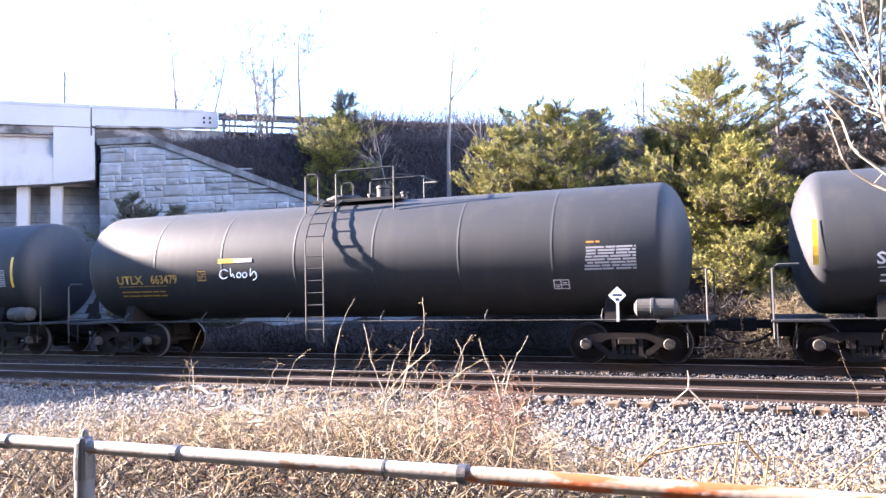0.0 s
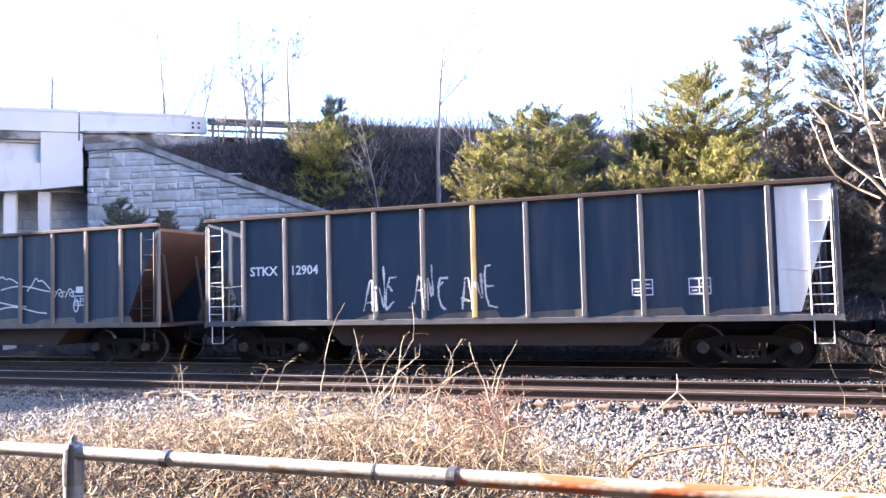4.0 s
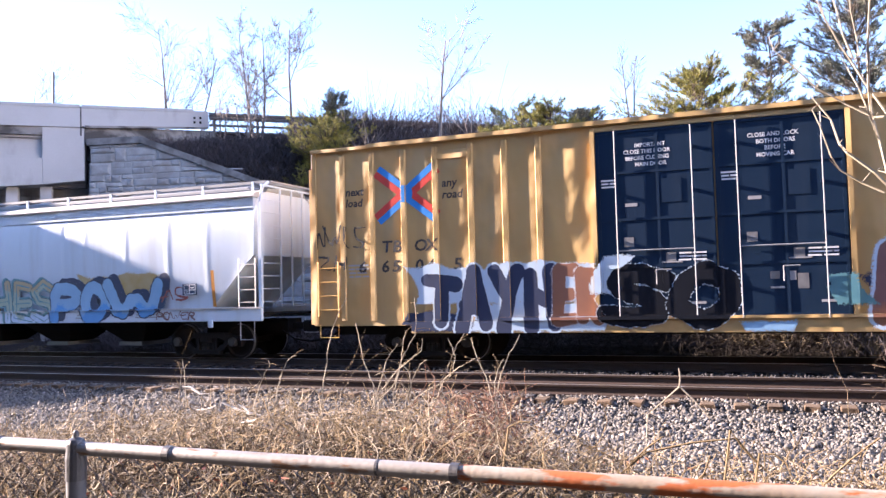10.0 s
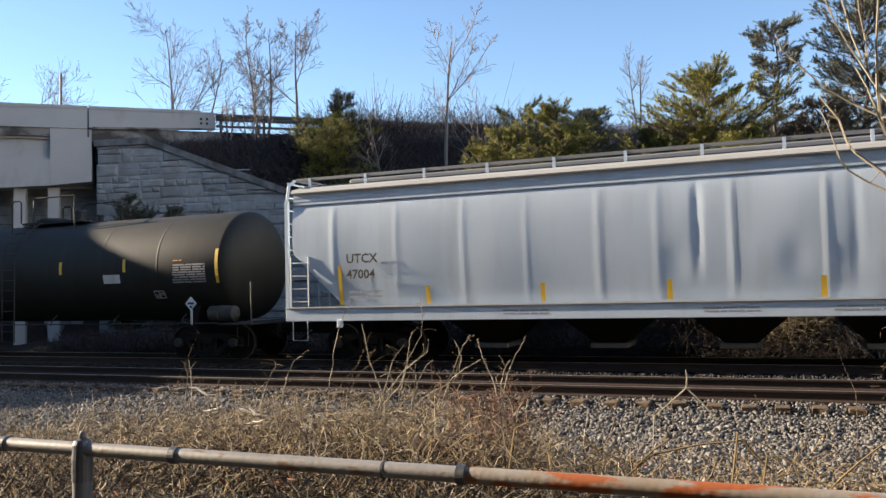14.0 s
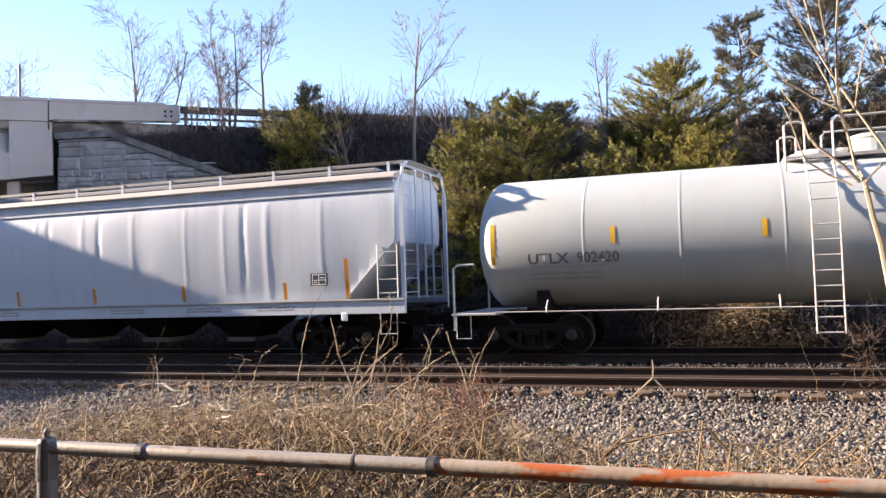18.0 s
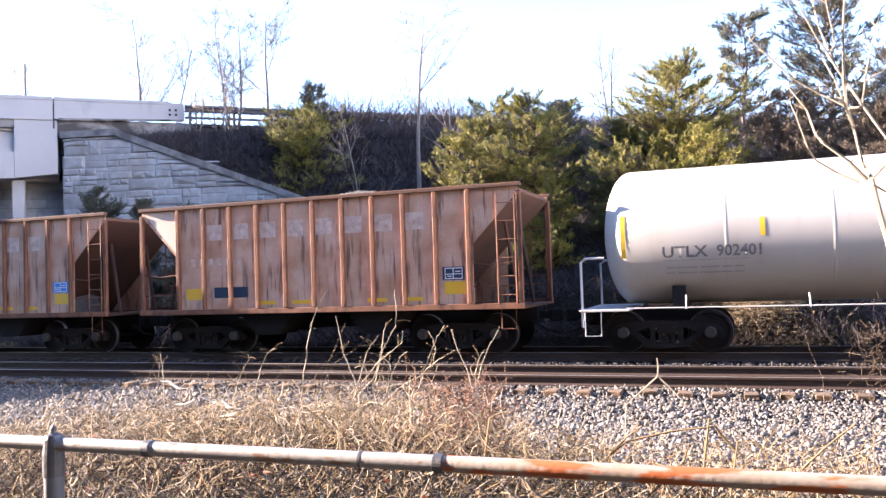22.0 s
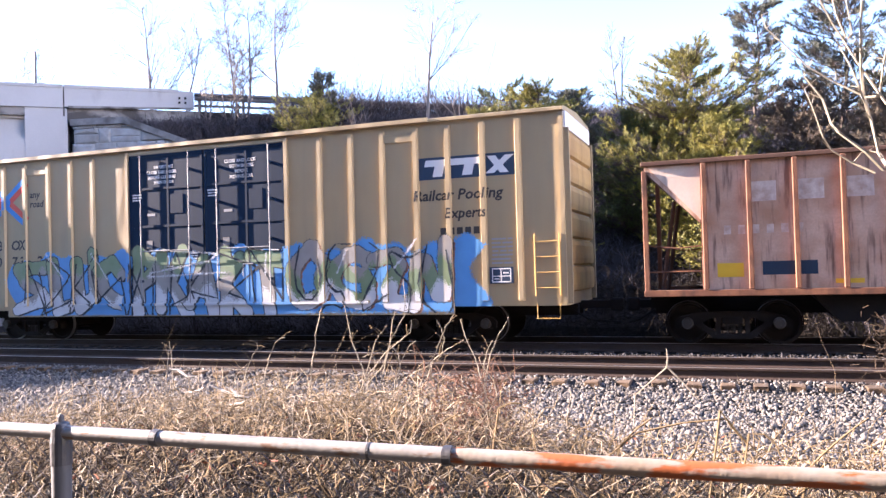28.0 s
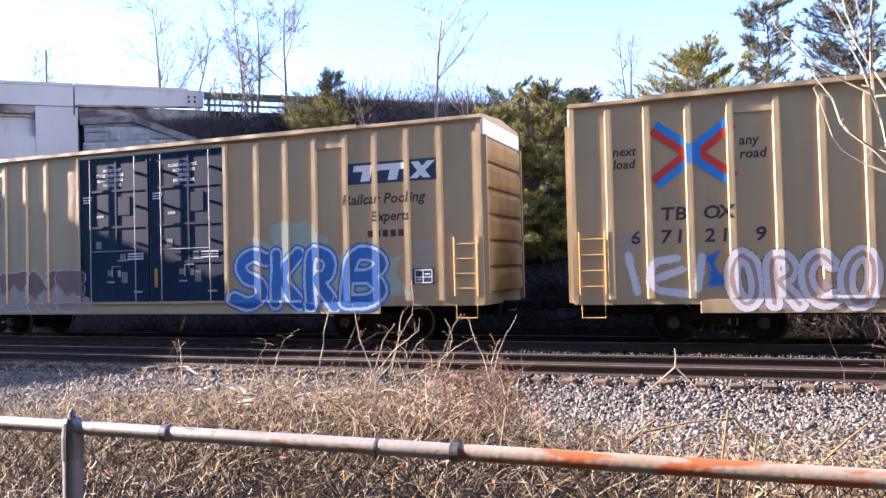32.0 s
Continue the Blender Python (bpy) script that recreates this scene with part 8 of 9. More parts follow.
def brush_on_slope():
    g = np.random.default_rng(5)
    n = 5200
    x = np.concatenate([g.uniform(-26, 4, n - 900), g.uniform(4, 24, 900)])
    y = g.uniform(22.6, 46, n)
    crest = np.clip(28 + 0.5 * (x + 21), 15, 58)
    yw = WALL0[1] + (x - WALL0[0]) / WALL_U[0] * WALL_U[1]
    ok = (y < crest + 1.0) & ((x > -10.5) | (y > yw + 0.8)) & ((y > 24.3) | (x > 0.2))
    x, y = x[ok], y[ok]
    xs = g.uniform(-25.5, -10.5, 1700)
    ws, cs = WALL0[1] + (xs - WALL0[0]) / WALL_U[0] * WALL_U[1] + 0.9, np.clip(28 + 0.5 * (xs + 21), 15, 58) + 1.2
    x, y = np.concatenate([x, xs]), np.concatenate([y, ws + g.uniform(0, 1, 1700) * np.maximum(cs - ws, 0.6)])
    # low brush before the wall's foot and along the ditch
    xf = g.uniform(-25, 0.5, 2300)
    yf = g.uniform(22.4, 24.2, 2300)
    keep = (xf < -9.0) & (yf < np.where(xf < -10.5, WALL0[1] + (xf - WALL0[0]) / WALL_U[0] * WALL_U[1] - 0.6, 24.2))
    x, y = np.concatenate([x, xf[keep]]), np.concatenate([y, yf[keep]])
    z = ground_z(x, y)
    # the brush stays below the road's edge where the guardrail stands clear
    gap = (ROAD0[0] - x) * NV[0] + (ROAD0[1] - y) * NV[1]
    run = (x - ROAD0[0]) * U[0] + (y - ROAD0[1]) * U[1]
    room = np.where(run < 9.5, 9.0 - 0.24 * np.maximum(gap, 0) - z, np.interp(run, [9.5, 11.5], [0.5, 2.0]))
    room = np.where(y < 24.5, 2.0, room)
    x, y, z, room = (q[room > 0.15] for q in (x, y, z, room))
    reach = g.uniform(0.25, 0.62, len(x))
    # taller brush along the crest, hiding the guardrail farther on
    rc, gc = g.uniform(9.2, 34, 800), g.uniform(0.15, 1.5, 800)
    xc, yc = ROAD0[0] + U[0] * rc - NV[0] * gc, ROAD0[1] + U[1] * rc - NV[1] * gc
    x, y, z, room = np.concatenate([x, xc]), np.concatenate([y, yc]), np.concatenate([z, ground_z(xc, yc)]), np.concatenate([room, np.full(800, 3.0)])
    reach = np.concatenate([reach, g.uniform(1.3, 2.1, 800) * np.interp(rc, [9.2, 11.5, 18, 21], [0.6, 1.0, 1.0, 0.6])])
    S, E, A, B = [], [], [], []
    for px, py, pz, top, far in zip(x, y, z, room, reach):
        k = int(g.integers(8, 15))
        hgt = min(far, top * 0.8)
        a = g.uniform(0, 6.283, k)
        tilt = g.uniform(0.2, 1.5, k)
        ln = hgt * g.uniform(0.5, 1.1, k)
        p0 = np.stack([px + g.normal(size=k) * 0.25, py + g.normal(size=k) * 0.25, np.full(k, pz - 0.05)], 1)
        d = np.stack([np.cos(a) * tilt, np.sin(a) * tilt, np.ones(k)], 1)
        p1 = p0 + d * ln[:, None] * 0.55
        d2 = d + g.normal(size=(k, 3)) * 0.45
        p2 = p1 + d2 * ln[:, None] * 0.5
        d3 = d + g.normal(size=(k, 3)) * 0.8
        p3 = p1 + d3 * ln[:, None] * 0.35
        for q0, q1, ra, rb in ((p0, p1, 0.016, 0.011), (p1, p2, 0.011, 0.006), (p1, p3, 0.009, 0.005)):
            S.append(q0)
            E.append(q1)
            A.append(np.full(k, ra))
            B.append(np.full(k, rb))
    v, f = bars_np(np.concatenate(S), np.concatenate(E), np.concatenate(A), np.concatenate(B), 3)
    thing("brush", mesh_np("brush", v, f), M["brush"], "leafless brown brush covering the embankment slope", "brush", kind="stuff")


def arcs(px, py, hgt, r, g, lean=0.9, bits=5, sides=3, wild=0.55):
    """Arching stems rooted on the ground."""
    n = len(px)
    p = np.stack([px, py, ground_z(px, py) - 0.03], 1)
    a = g.uniform(0, 6.283, n)
    d = np.stack([np.cos(a) * 0.35, np.sin(a) * 0.35, np.ones(n)], 1)
    bend = np.stack([np.cos(a) * lean, np.sin(a) * lean, -np.full(n, lean) * g.uniform(0.5, 1.3, n)], 1) / bits
    chunks = []
    for k in range(bits):
        step = d * (hgt / bits * 1.25)[:, None]
        q = p + step + g.normal(size=(n, 3)) * (hgt * 0.035)[:, None]
        chunks.append(bars_np(p, q, r * (1 - k / (bits + 1)), r * (1 - (k + 1) / (bits + 1)), sides))
        p = q
        d = d + bend + g.normal(size=(n, 3)) * wild
    return chunks


def curls(px, py, z, r, g, bits=6, step=0.055):
    """Short curled twigs that hang in the thicket at height z over the ground."""
    n = len(px)
    p = np.stack([px, py, ground_z(px, py) + z], 1)
    d = g.normal(size=(n, 3)) * np.array([1.0, 1.0, 0.8])
    turn = g.normal(size=(n, 3)) * 0.5
    ln = step * g.uniform(0.5, 1.3, (n, 1))
    chunks = []
    for k in range(bits):
        d = d / np.linalg.norm(d, axis=1, keepdims=True)
        q = p + d * ln
        chunks.append(bars_np(p, q, r * (1 - 0.5 * k / bits), r * (1 - 0.5 * (k + 1) / bits), 3))
        p, d = q, d + turn + g.normal(size=(n, 3)) * 0.3
    return chunks


def blades(px, py, hgt, w, g):
    """Dry grass blades, bent over."""
    n = len(px)
    p = np.stack([px, py, ground_z(px, py) - 0.02], 1)
    a = g.uniform(0, 6.283, n)
    out = np.stack([np.cos(a), np.sin(a), np.zeros(n)], 1)
    side = np.stack([-np.sin(a + g.uniform(-1, 1, n)), np.cos(a), np.zeros(n)], 1) * w
    lean = g.uniform(0.2, 1.0, n)[:, None]
    m = p + out * (hgt[:, None] * 0.35 * lean) + np.array([0, 0, 1.0]) * hgt[:, None] * 0.6
    t = p + out * (hgt[:, None] * 0.95 * lean) + np.array([0, 0, 1.0]) * hgt[:, None] * g.uniform(0.5, 1.0, n)[:, None]
    V = np.stack([p - side, p + side, m + side * 0.7, m - side * 0.7, t + side * 0.15, t - side * 0.15], 1).reshape(-1, 3)
    b = np.arange(n)[:, None] * 6
    return V, np.concatenate([b + [0, 1, 2, 3], b + [3, 2, 4, 5]])


def thicket_height(x, y):
    """How tall the weeds stand: highest in the middle of the bank, low towards the gravel."""
    far = np.interp(x, [-9, -6.5, -5, -2.5, -1.4, -0.4, 2.5], [8.2, 9.2, 9.4, 8.6, 7.7, 7.0, 6.6])
    edge = np.clip((far - y) / 2.2, 0, 1)
    lump = np.array([noise.noise(Vector((a * 0.9, b * 0.9, 4.0))) for a, b in zip(np.ravel(x), np.ravel(y))]).reshape(np.shape(x))
    near = np.interp(y, [2.2, 3.2, 4.4, 5.4], [0.42, 0.5, 0.72, 1.1])
    return np.clip(edge * (0.80 + 0.5 * lump), 0.0, near)


def rooted(n, x0, x1, y0, y1, g):
    """Roots scattered where the thicket grows."""
    px, py = g.uniform(x0, x1, n), g.uniform(y0, y1, n)
    h = thicket_height(px, py)
    ok = g.uniform(0, 0.5, n) < h
    return px[ok], py[ok], h[ok]


def foreground_weeds():
    g = np.random.default_rng(9)
    px, py, h = rooted(9000, -12, 6.0, 2.25, 10.2, g)
    tall = np.clip(h * 0.6, 0.08, 0.42)
    v, f = joined([blades(px, py, tall * g.uniform(0.4, 1.2, len(px)), 0.0042, g), blades(*[g.uniform(a, b, 2500) for a, b in ((-18, -6), (7.5, 11.2), (0.08, 0.3))], 0.005, g)])
    thing("dry_grass", mesh_np("dry_grass", v, f), M["straw"], "matted dry straw grass behind the fence", "grass", kind="stuff")
    px, py, h = rooted(7000, -11, 6.0, 2.3, 10.0, g)
    v, f = joined(arcs(px, py, np.clip(h * 0.75, 0.14, 0.55) * g.uniform(0.4, 1.1, len(px)), 0.0048, g, lean=2.4, bits=7, wild=0.5))
    thing("brambles", mesh_np("brambles", v, f), M["bramble"], "tangled dry bramble stems behind the fence", "brambles", kind="stuff")
    # the dark twigs stay low and colour in the shade between the stems
    for count, r, mt, far, label in ((19000, 0.0037, "bramble", 9.8, "curled brown bramble twigs in the thicket"), (12000, 0.0036, "twig_pale", 9.8, "curled bleached twigs in the thicket"), (11000, 0.0046, "bramble_dark", 7.0, "dead twigs low in the thicket, coloured dark as its shade")):
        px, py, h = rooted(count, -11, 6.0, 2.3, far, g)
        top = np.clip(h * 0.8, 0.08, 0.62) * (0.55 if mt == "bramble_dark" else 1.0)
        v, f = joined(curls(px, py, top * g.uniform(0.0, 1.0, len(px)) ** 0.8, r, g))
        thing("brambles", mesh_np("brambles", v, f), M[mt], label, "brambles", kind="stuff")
    px, py, h = rooted(1100, -10, 6.0, 2.3, 9.4, g)
    v, f = joined(arcs(px, py, np.clip(h * 0.75, 0.16, 0.55) * g.uniform(0.5, 1.1, len(px)), 0.0058, g, lean=2.4, bits=8, wild=0.4))
    thing("dry_stalks", mesh_np("dry_stalks", v, f), M["stem_pale"], "bleached dry stalks among the brambles", "weeds", kind="stuff")
    # withered stems lying over the ballast's edge and the near ties
    px, py = np.concatenate([g.normal(-7.6, 0.9, 110), g.uniform(-6.5, 1.5, 260)]), np.concatenate([g.uniform(12.5, 13.1, 110), g.uniform(8.4, 10.2, 260)])
    v, f = joined(arcs(px, py, g.uniform(0.12, 0.36, 370), 0.007, g, lean=3.0, bits=7, wild=0.4))
    thing("dry_stalks", mesh_np("dry_stalks", v, f), M["straw"], "withered stems lying over the gravel's edge", "weeds", kind="stuff")
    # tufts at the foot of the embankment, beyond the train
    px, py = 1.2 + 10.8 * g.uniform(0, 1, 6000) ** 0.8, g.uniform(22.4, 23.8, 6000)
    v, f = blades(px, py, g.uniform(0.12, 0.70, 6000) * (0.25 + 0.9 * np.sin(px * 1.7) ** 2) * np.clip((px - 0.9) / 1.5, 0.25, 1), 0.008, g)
    thing("dry_grass", mesh_np("dry_grass", v, f), M["grass_shade"], "dry grass along the embankment foot, browned as in shade", "grass", kind="stuff")
    px, py = g.uniform(-27, -20.6, 4000), g.uniform(22.2, 23.6, 4000)
    v, f = blades(px, py, g.uniform(0.06, 0.32, 4000) * (0.3 + 0.9 * np.sin(px * 1.3) ** 2), 0.010, g)
    thing("dry_grass", mesh_np("dry_grass", v, f), M["straw"], "low pale straw in the ditch by the bridge", "grass", kind="stuff")
    # a patch of red-brown stems, and twigs coloured near-black as the ditch's shade beyond the train
    px, py = g.normal(-1.99, 0.16, 420), g.normal(6.0, 0.4, 420)
    v, f = joined(curls(px, py, g.uniform(0.0, 0.75, 420), 0.0042, g))
    thing("brambles", mesh_np("brambles", v, f), M["leaf_brown"], "patch of red-brown dead stems in the brambles", "brambles", kind="stuff")
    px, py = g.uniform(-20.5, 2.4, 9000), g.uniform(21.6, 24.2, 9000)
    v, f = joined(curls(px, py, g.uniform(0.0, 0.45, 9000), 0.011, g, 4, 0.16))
    thing("brush", mesh_np("brush", v, f), M["ditch_twigs"], "low brush in the ditch beyond the tracks, darkened as shade", "brush", kind="stuff")
    px, py = g.normal(0.8, 0.6, 1500), g.uniform(22.8, 24.0, 1500)
    v, f = joined(curls(px, py, g.uniform(0.1, 1.0, 1500) * np.exp(-((px - 0.8) / 0.9) ** 2), 0.009, g, 5, 0.16))
    thing("dry_stalks", mesh_np("dry_stalks", v, f), M["straw"], "tall tan weeds at the embankment's foot", "weeds", kind="stuff")
    # scattered dead leaves caught in the tangle
    n = 1600
    px, py = g.uniform(-7, 5, n), g.uniform(2.4, 7.0, n)
    c = np.stack([px, py, ground_z(px, py) + g.uniform(0.05, 0.45, n)], 1)
    e1, e2 = g.normal(size=(n, 3)), g.normal(size=(n, 3))
    e1 /= np.linalg.norm(e1, axis=1, keepdims=True)
    e2 /= np.linalg.norm(e2, axis=1, keepdims=True)
    s = g.uniform(0.012, 0.03, (n, 1))
    V = np.stack([c - e1 * s, c + e2 * s * 0.5, c + e1 * s, c - e2 * s * 0.5], 1).reshape(-1, 3)
    thing("dead_leaves", mesh_np("dead_leaves", V, np.arange(n * 4).reshape(-1, 4)), M["leaf_red"], "small red-brown dead leaves caught in weeds", "leaves", kind="stuff")


def weed_stems():
    """The tall single stems before the tracks."""
    g = random.Random(4)
    rows = [  # root x; points above it: (dx, z)
        (-3.89, ((0.00, 0.75), (0.02, 0.85), (0.06, 0.99), (0.12, 1.12), (0.18, 1.17), (0.23, 1.18))),
        (-3.56, ((0.00, 0.66), (0.03, 0.91), (0.06, 1.05), (0.09, 1.25), (0.13, 1.40), (0.19, 1.54), (0.28, 1.68))),
        (-2.97, ((0.00, 0.81), (-0.04, 0.93), (-0.09, 1.05), (-0.14, 1.16), (-0.17, 1.32), (-0.20, 1.46))),
        (-3.14, ((0.00, 0.63), (0.07, 0.73), (0.27, 0.93), (0.31, 1.02), (0.36, 1.16), (0.43, 1.28), (0.49, 1.36), (0.50, 1.51), (0.49, 1.67))),
        (-2.87, ((0.00, 0.88), (0.05, 1.04), (0.08, 1.16), (0.10, 1.29), (0.13, 1.40))),
        (-2.82, ((0.00, 0.72), (0.11, 0.85), (0.23, 0.92), (0.36, 0.98), (0.43, 1.04), (0.46, 1.16), (0.44, 1.26), (0.40, 1.33))),
        (-2.44, ((0.00, 1.00), (0.05, 1.05), (0.10, 1.17), (0.15, 1.28), (0.22, 1.37))),
        (-2.46, ((0.00, 0.98), (0.07, 1.04), (0.15, 1.10), (0.23, 1.14), (0.29, 1.17))),
        (-2.87, ((0.00, 0.81), (0.08, 0.92), (0.21, 1.07), (0.32, 1.15), (0.39, 1.20), (0.43, 1.23), (0.44, 1.33))),
        (-2.76, ((0.00, 0.72), (0.03, 0.88), (0.08, 1.00), (0.15, 1.12), (0.21, 1.16))),
        (-1.84, ((0.00, 0.71), (-0.03, 0.81), (-0.06, 0.91), (-0.09, 1.03), (-0.14, 1.13), (-0.18, 1.24), (-0.21, 1.33))),
        (-1.97, ((0.00, 0.90), (0.04, 1.06), (0.10, 1.19), (0.16, 1.28), (0.20, 1.36))),
        (-4.28, ((0.00, 0.39), (0.08, 0.72), (0.13, 0.89), (0.19, 1.02), (0.25, 1.09), (0.23, 1.14))),
        (-5.02, ((0.00, 0.50), (-0.01, 0.87), (-0.02, 1.03), (-0.04, 1.13))),
        (-4.88, ((0.00, 0.30), (0.02, 0.62), (0.04, 0.88), (0.06, 1.06))),
        (-1.88, ((0.00, 0.84), (0.00, 0.99), (0.04, 1.11), (0.08, 1.17))),
        (-3.14, ((0.00, 0.70), (0.06, 0.87), (0.11, 1.01), (0.16, 1.16), (0.22, 1.23), (0.27, 1.29))),
        (-2.58, ((0.00, 0.79), (0.02, 0.93), (0.01, 1.03), (-0.03, 1.09), (-0.09, 1.12))),
        (-2.52, ((0.00, 0.75), (0.04, 0.91), (0.04, 1.02), (-0.01, 1.07), (-0.08, 1.08))),
        (-3.03, ((0.00, 0.73), (0.07, 0.88), (0.09, 0.99), (0.05, 1.05), (-0.02, 1.02)))]
    for x, pts in rows:
        y = 6.0 + g.uniform(-0.25, 0.25)
        p = [(x - 0.03, y, float(ground_z(x, y)) - 0.03)] + [(x + dx * y / 6.0, y, 1.75 + (z - 1.75) * y / 6.0) for dx, z in pts]
        fine = []
        for a, b in zip(p, p[1:]):
            for k in range(3):
                t = k / 3
                fine.append(tuple(a[i] + (b[i] - a[i]) * t + (g.uniform(-1, 1) * 0.005 if k else 0) for i in range(3)))
        fine.append(p[-1])
        n = len(fine)
        stem = thing("weed_stem", None, None, "tall bleached dry weed stem rising from brambles", "weed", "dry weed stems")
        part("stalk", tube(bmesh.new(), fine, [0.0068 * (1 - 0.6 * k / n) for k in range(n)], 5), M["stem_pale"], stem)
        for q in range(g.randrange(2, 6)):
            bm = bmesh.new()
            k = g.randrange(n // 3, n - 1)
            a = Vector(fine[k])
            d = Vector((g.uniform(-1, 1), g.uniform(-0.6, 0.6), g.uniform(-0.1, 1))).normalized() * g.uniform(0.04, 0.13)
            tube(bm, [a, a + d * 0.6 + Vector((0, 0, 0.01)), a + d], [0.003, 0.0025, 0.0015], 4)
            bmesh.ops.create_icosphere(bm, subdivisions=1, radius=0.006, matrix=Matrix.Translation(a + d))
            part("side_twig", bm, M["bramble"], stem)
    # arching canes close behind the fence
    canes = [
        ((-0.69, 0.74), (-0.54, 0.87), (-0.31, 0.93), (-0.10, 0.96), (-0.03, 0.87), (0.03, 0.81)),
        ((-0.13, 1.00), (-0.08, 0.92), (-0.01, 0.84)),
        ((0.00, 0.89), (0.07, 0.89), (0.12, 0.85), (0.14, 0.79)),
        ((0.26, 0.73), (0.32, 0.80), (0.40, 0.88), (0.48, 0.95), (0.53, 0.99)),
        ((-0.63, 0.80), (-0.54, 0.89), (-0.46, 0.95)),
        ((-0.32, 0.71), (-0.26, 0.78), (-0.23, 0.87)),
        ((-1.28, 0.97), (-1.21, 1.00), (-1.16, 1.00)),
        ((-1.76, 0.76), (-1.66, 0.85), (-1.52, 0.93)),
        ((-2.39, 0.74), (-2.26, 0.87), (-2.31, 0.91), (-2.41, 0.98))]
    for pts in canes:
        y = 4.2
        x0, x1 = pts[0][0] - 0.12, pts[0][0]
        p = [(x0, y, float(ground_z(x0, y)) - 0.03)] + [(x, y, z) for x, z in pts]
        cane = thing("weed_stem", None, None, "arching dry bramble cane behind the fence", "weed", "dry weed stems")
        part("stalk", tube(bmesh.new(), p, [0.0065 * (1 - 0.5 * k / len(p)) for k in range(len(p))], 5), M["bramble"], cane)
    # the small bent three-legged stem before the rails
    t = thing("weed_stem", None, None, "bent pale dry stem spread like a tripod", "weed", "dry weed stems")
    X, Y = -0.93, 10.7
    top = (X, Y, 0.38)
    bm = bmesh.new()
    for e in ((X - 0.42, Y, 0.0), (X + 0.36, Y, -0.02), (X + 0.0, Y, 0.62)):
        tube(bm, [top, tuple((a + b) / 2 + 0.01 for a, b in zip(top, e)), e], [0.013, 0.011, 0.007], 5)
    tube(bm, [(X - 0.42, Y, 0.0), (X - 0.45, Y, -0.42)], 0.008, 5)
    part("stalk", bm, M["stem_pale"], t)
    # bleached litter lying on the gravel
    lit = thing("bark_litter", None, None, "bleached strips of bark lying on brambles", "litter")
    for k, (x, y, z, a, ln) in enumerate(((-3.94, 5.45, 0.88, -0.26, 0.39), (-3.88, 5.45, 0.88, -0.42, 0.20), (-4.40, 5.45, 1.02, -0.24, 0.28), (-4.29, 5.45, 0.88, 0.17, 0.21), (-3.86, 5.45, 0.79, 0.24, 0.18))):
        bm = tube(bmesh.new(), [(-ln / 2, 0, 0), (-ln / 5, 0.01, 0.012 * (k % 3 - 1)), (ln / 4, -0.01, -0.008), (ln / 2, 0.0, 0.012)], [0.004, 0.011, 0.009, 0.003], 5)
        bmesh.ops.rotate(bm, verts=bm.verts, cent=(0, 0, 0), matrix=Matrix.Rotation(-a, 3, "Y"))
        part("strip", bm, M["paper"], lit, at=(x, y, z - 0.09))


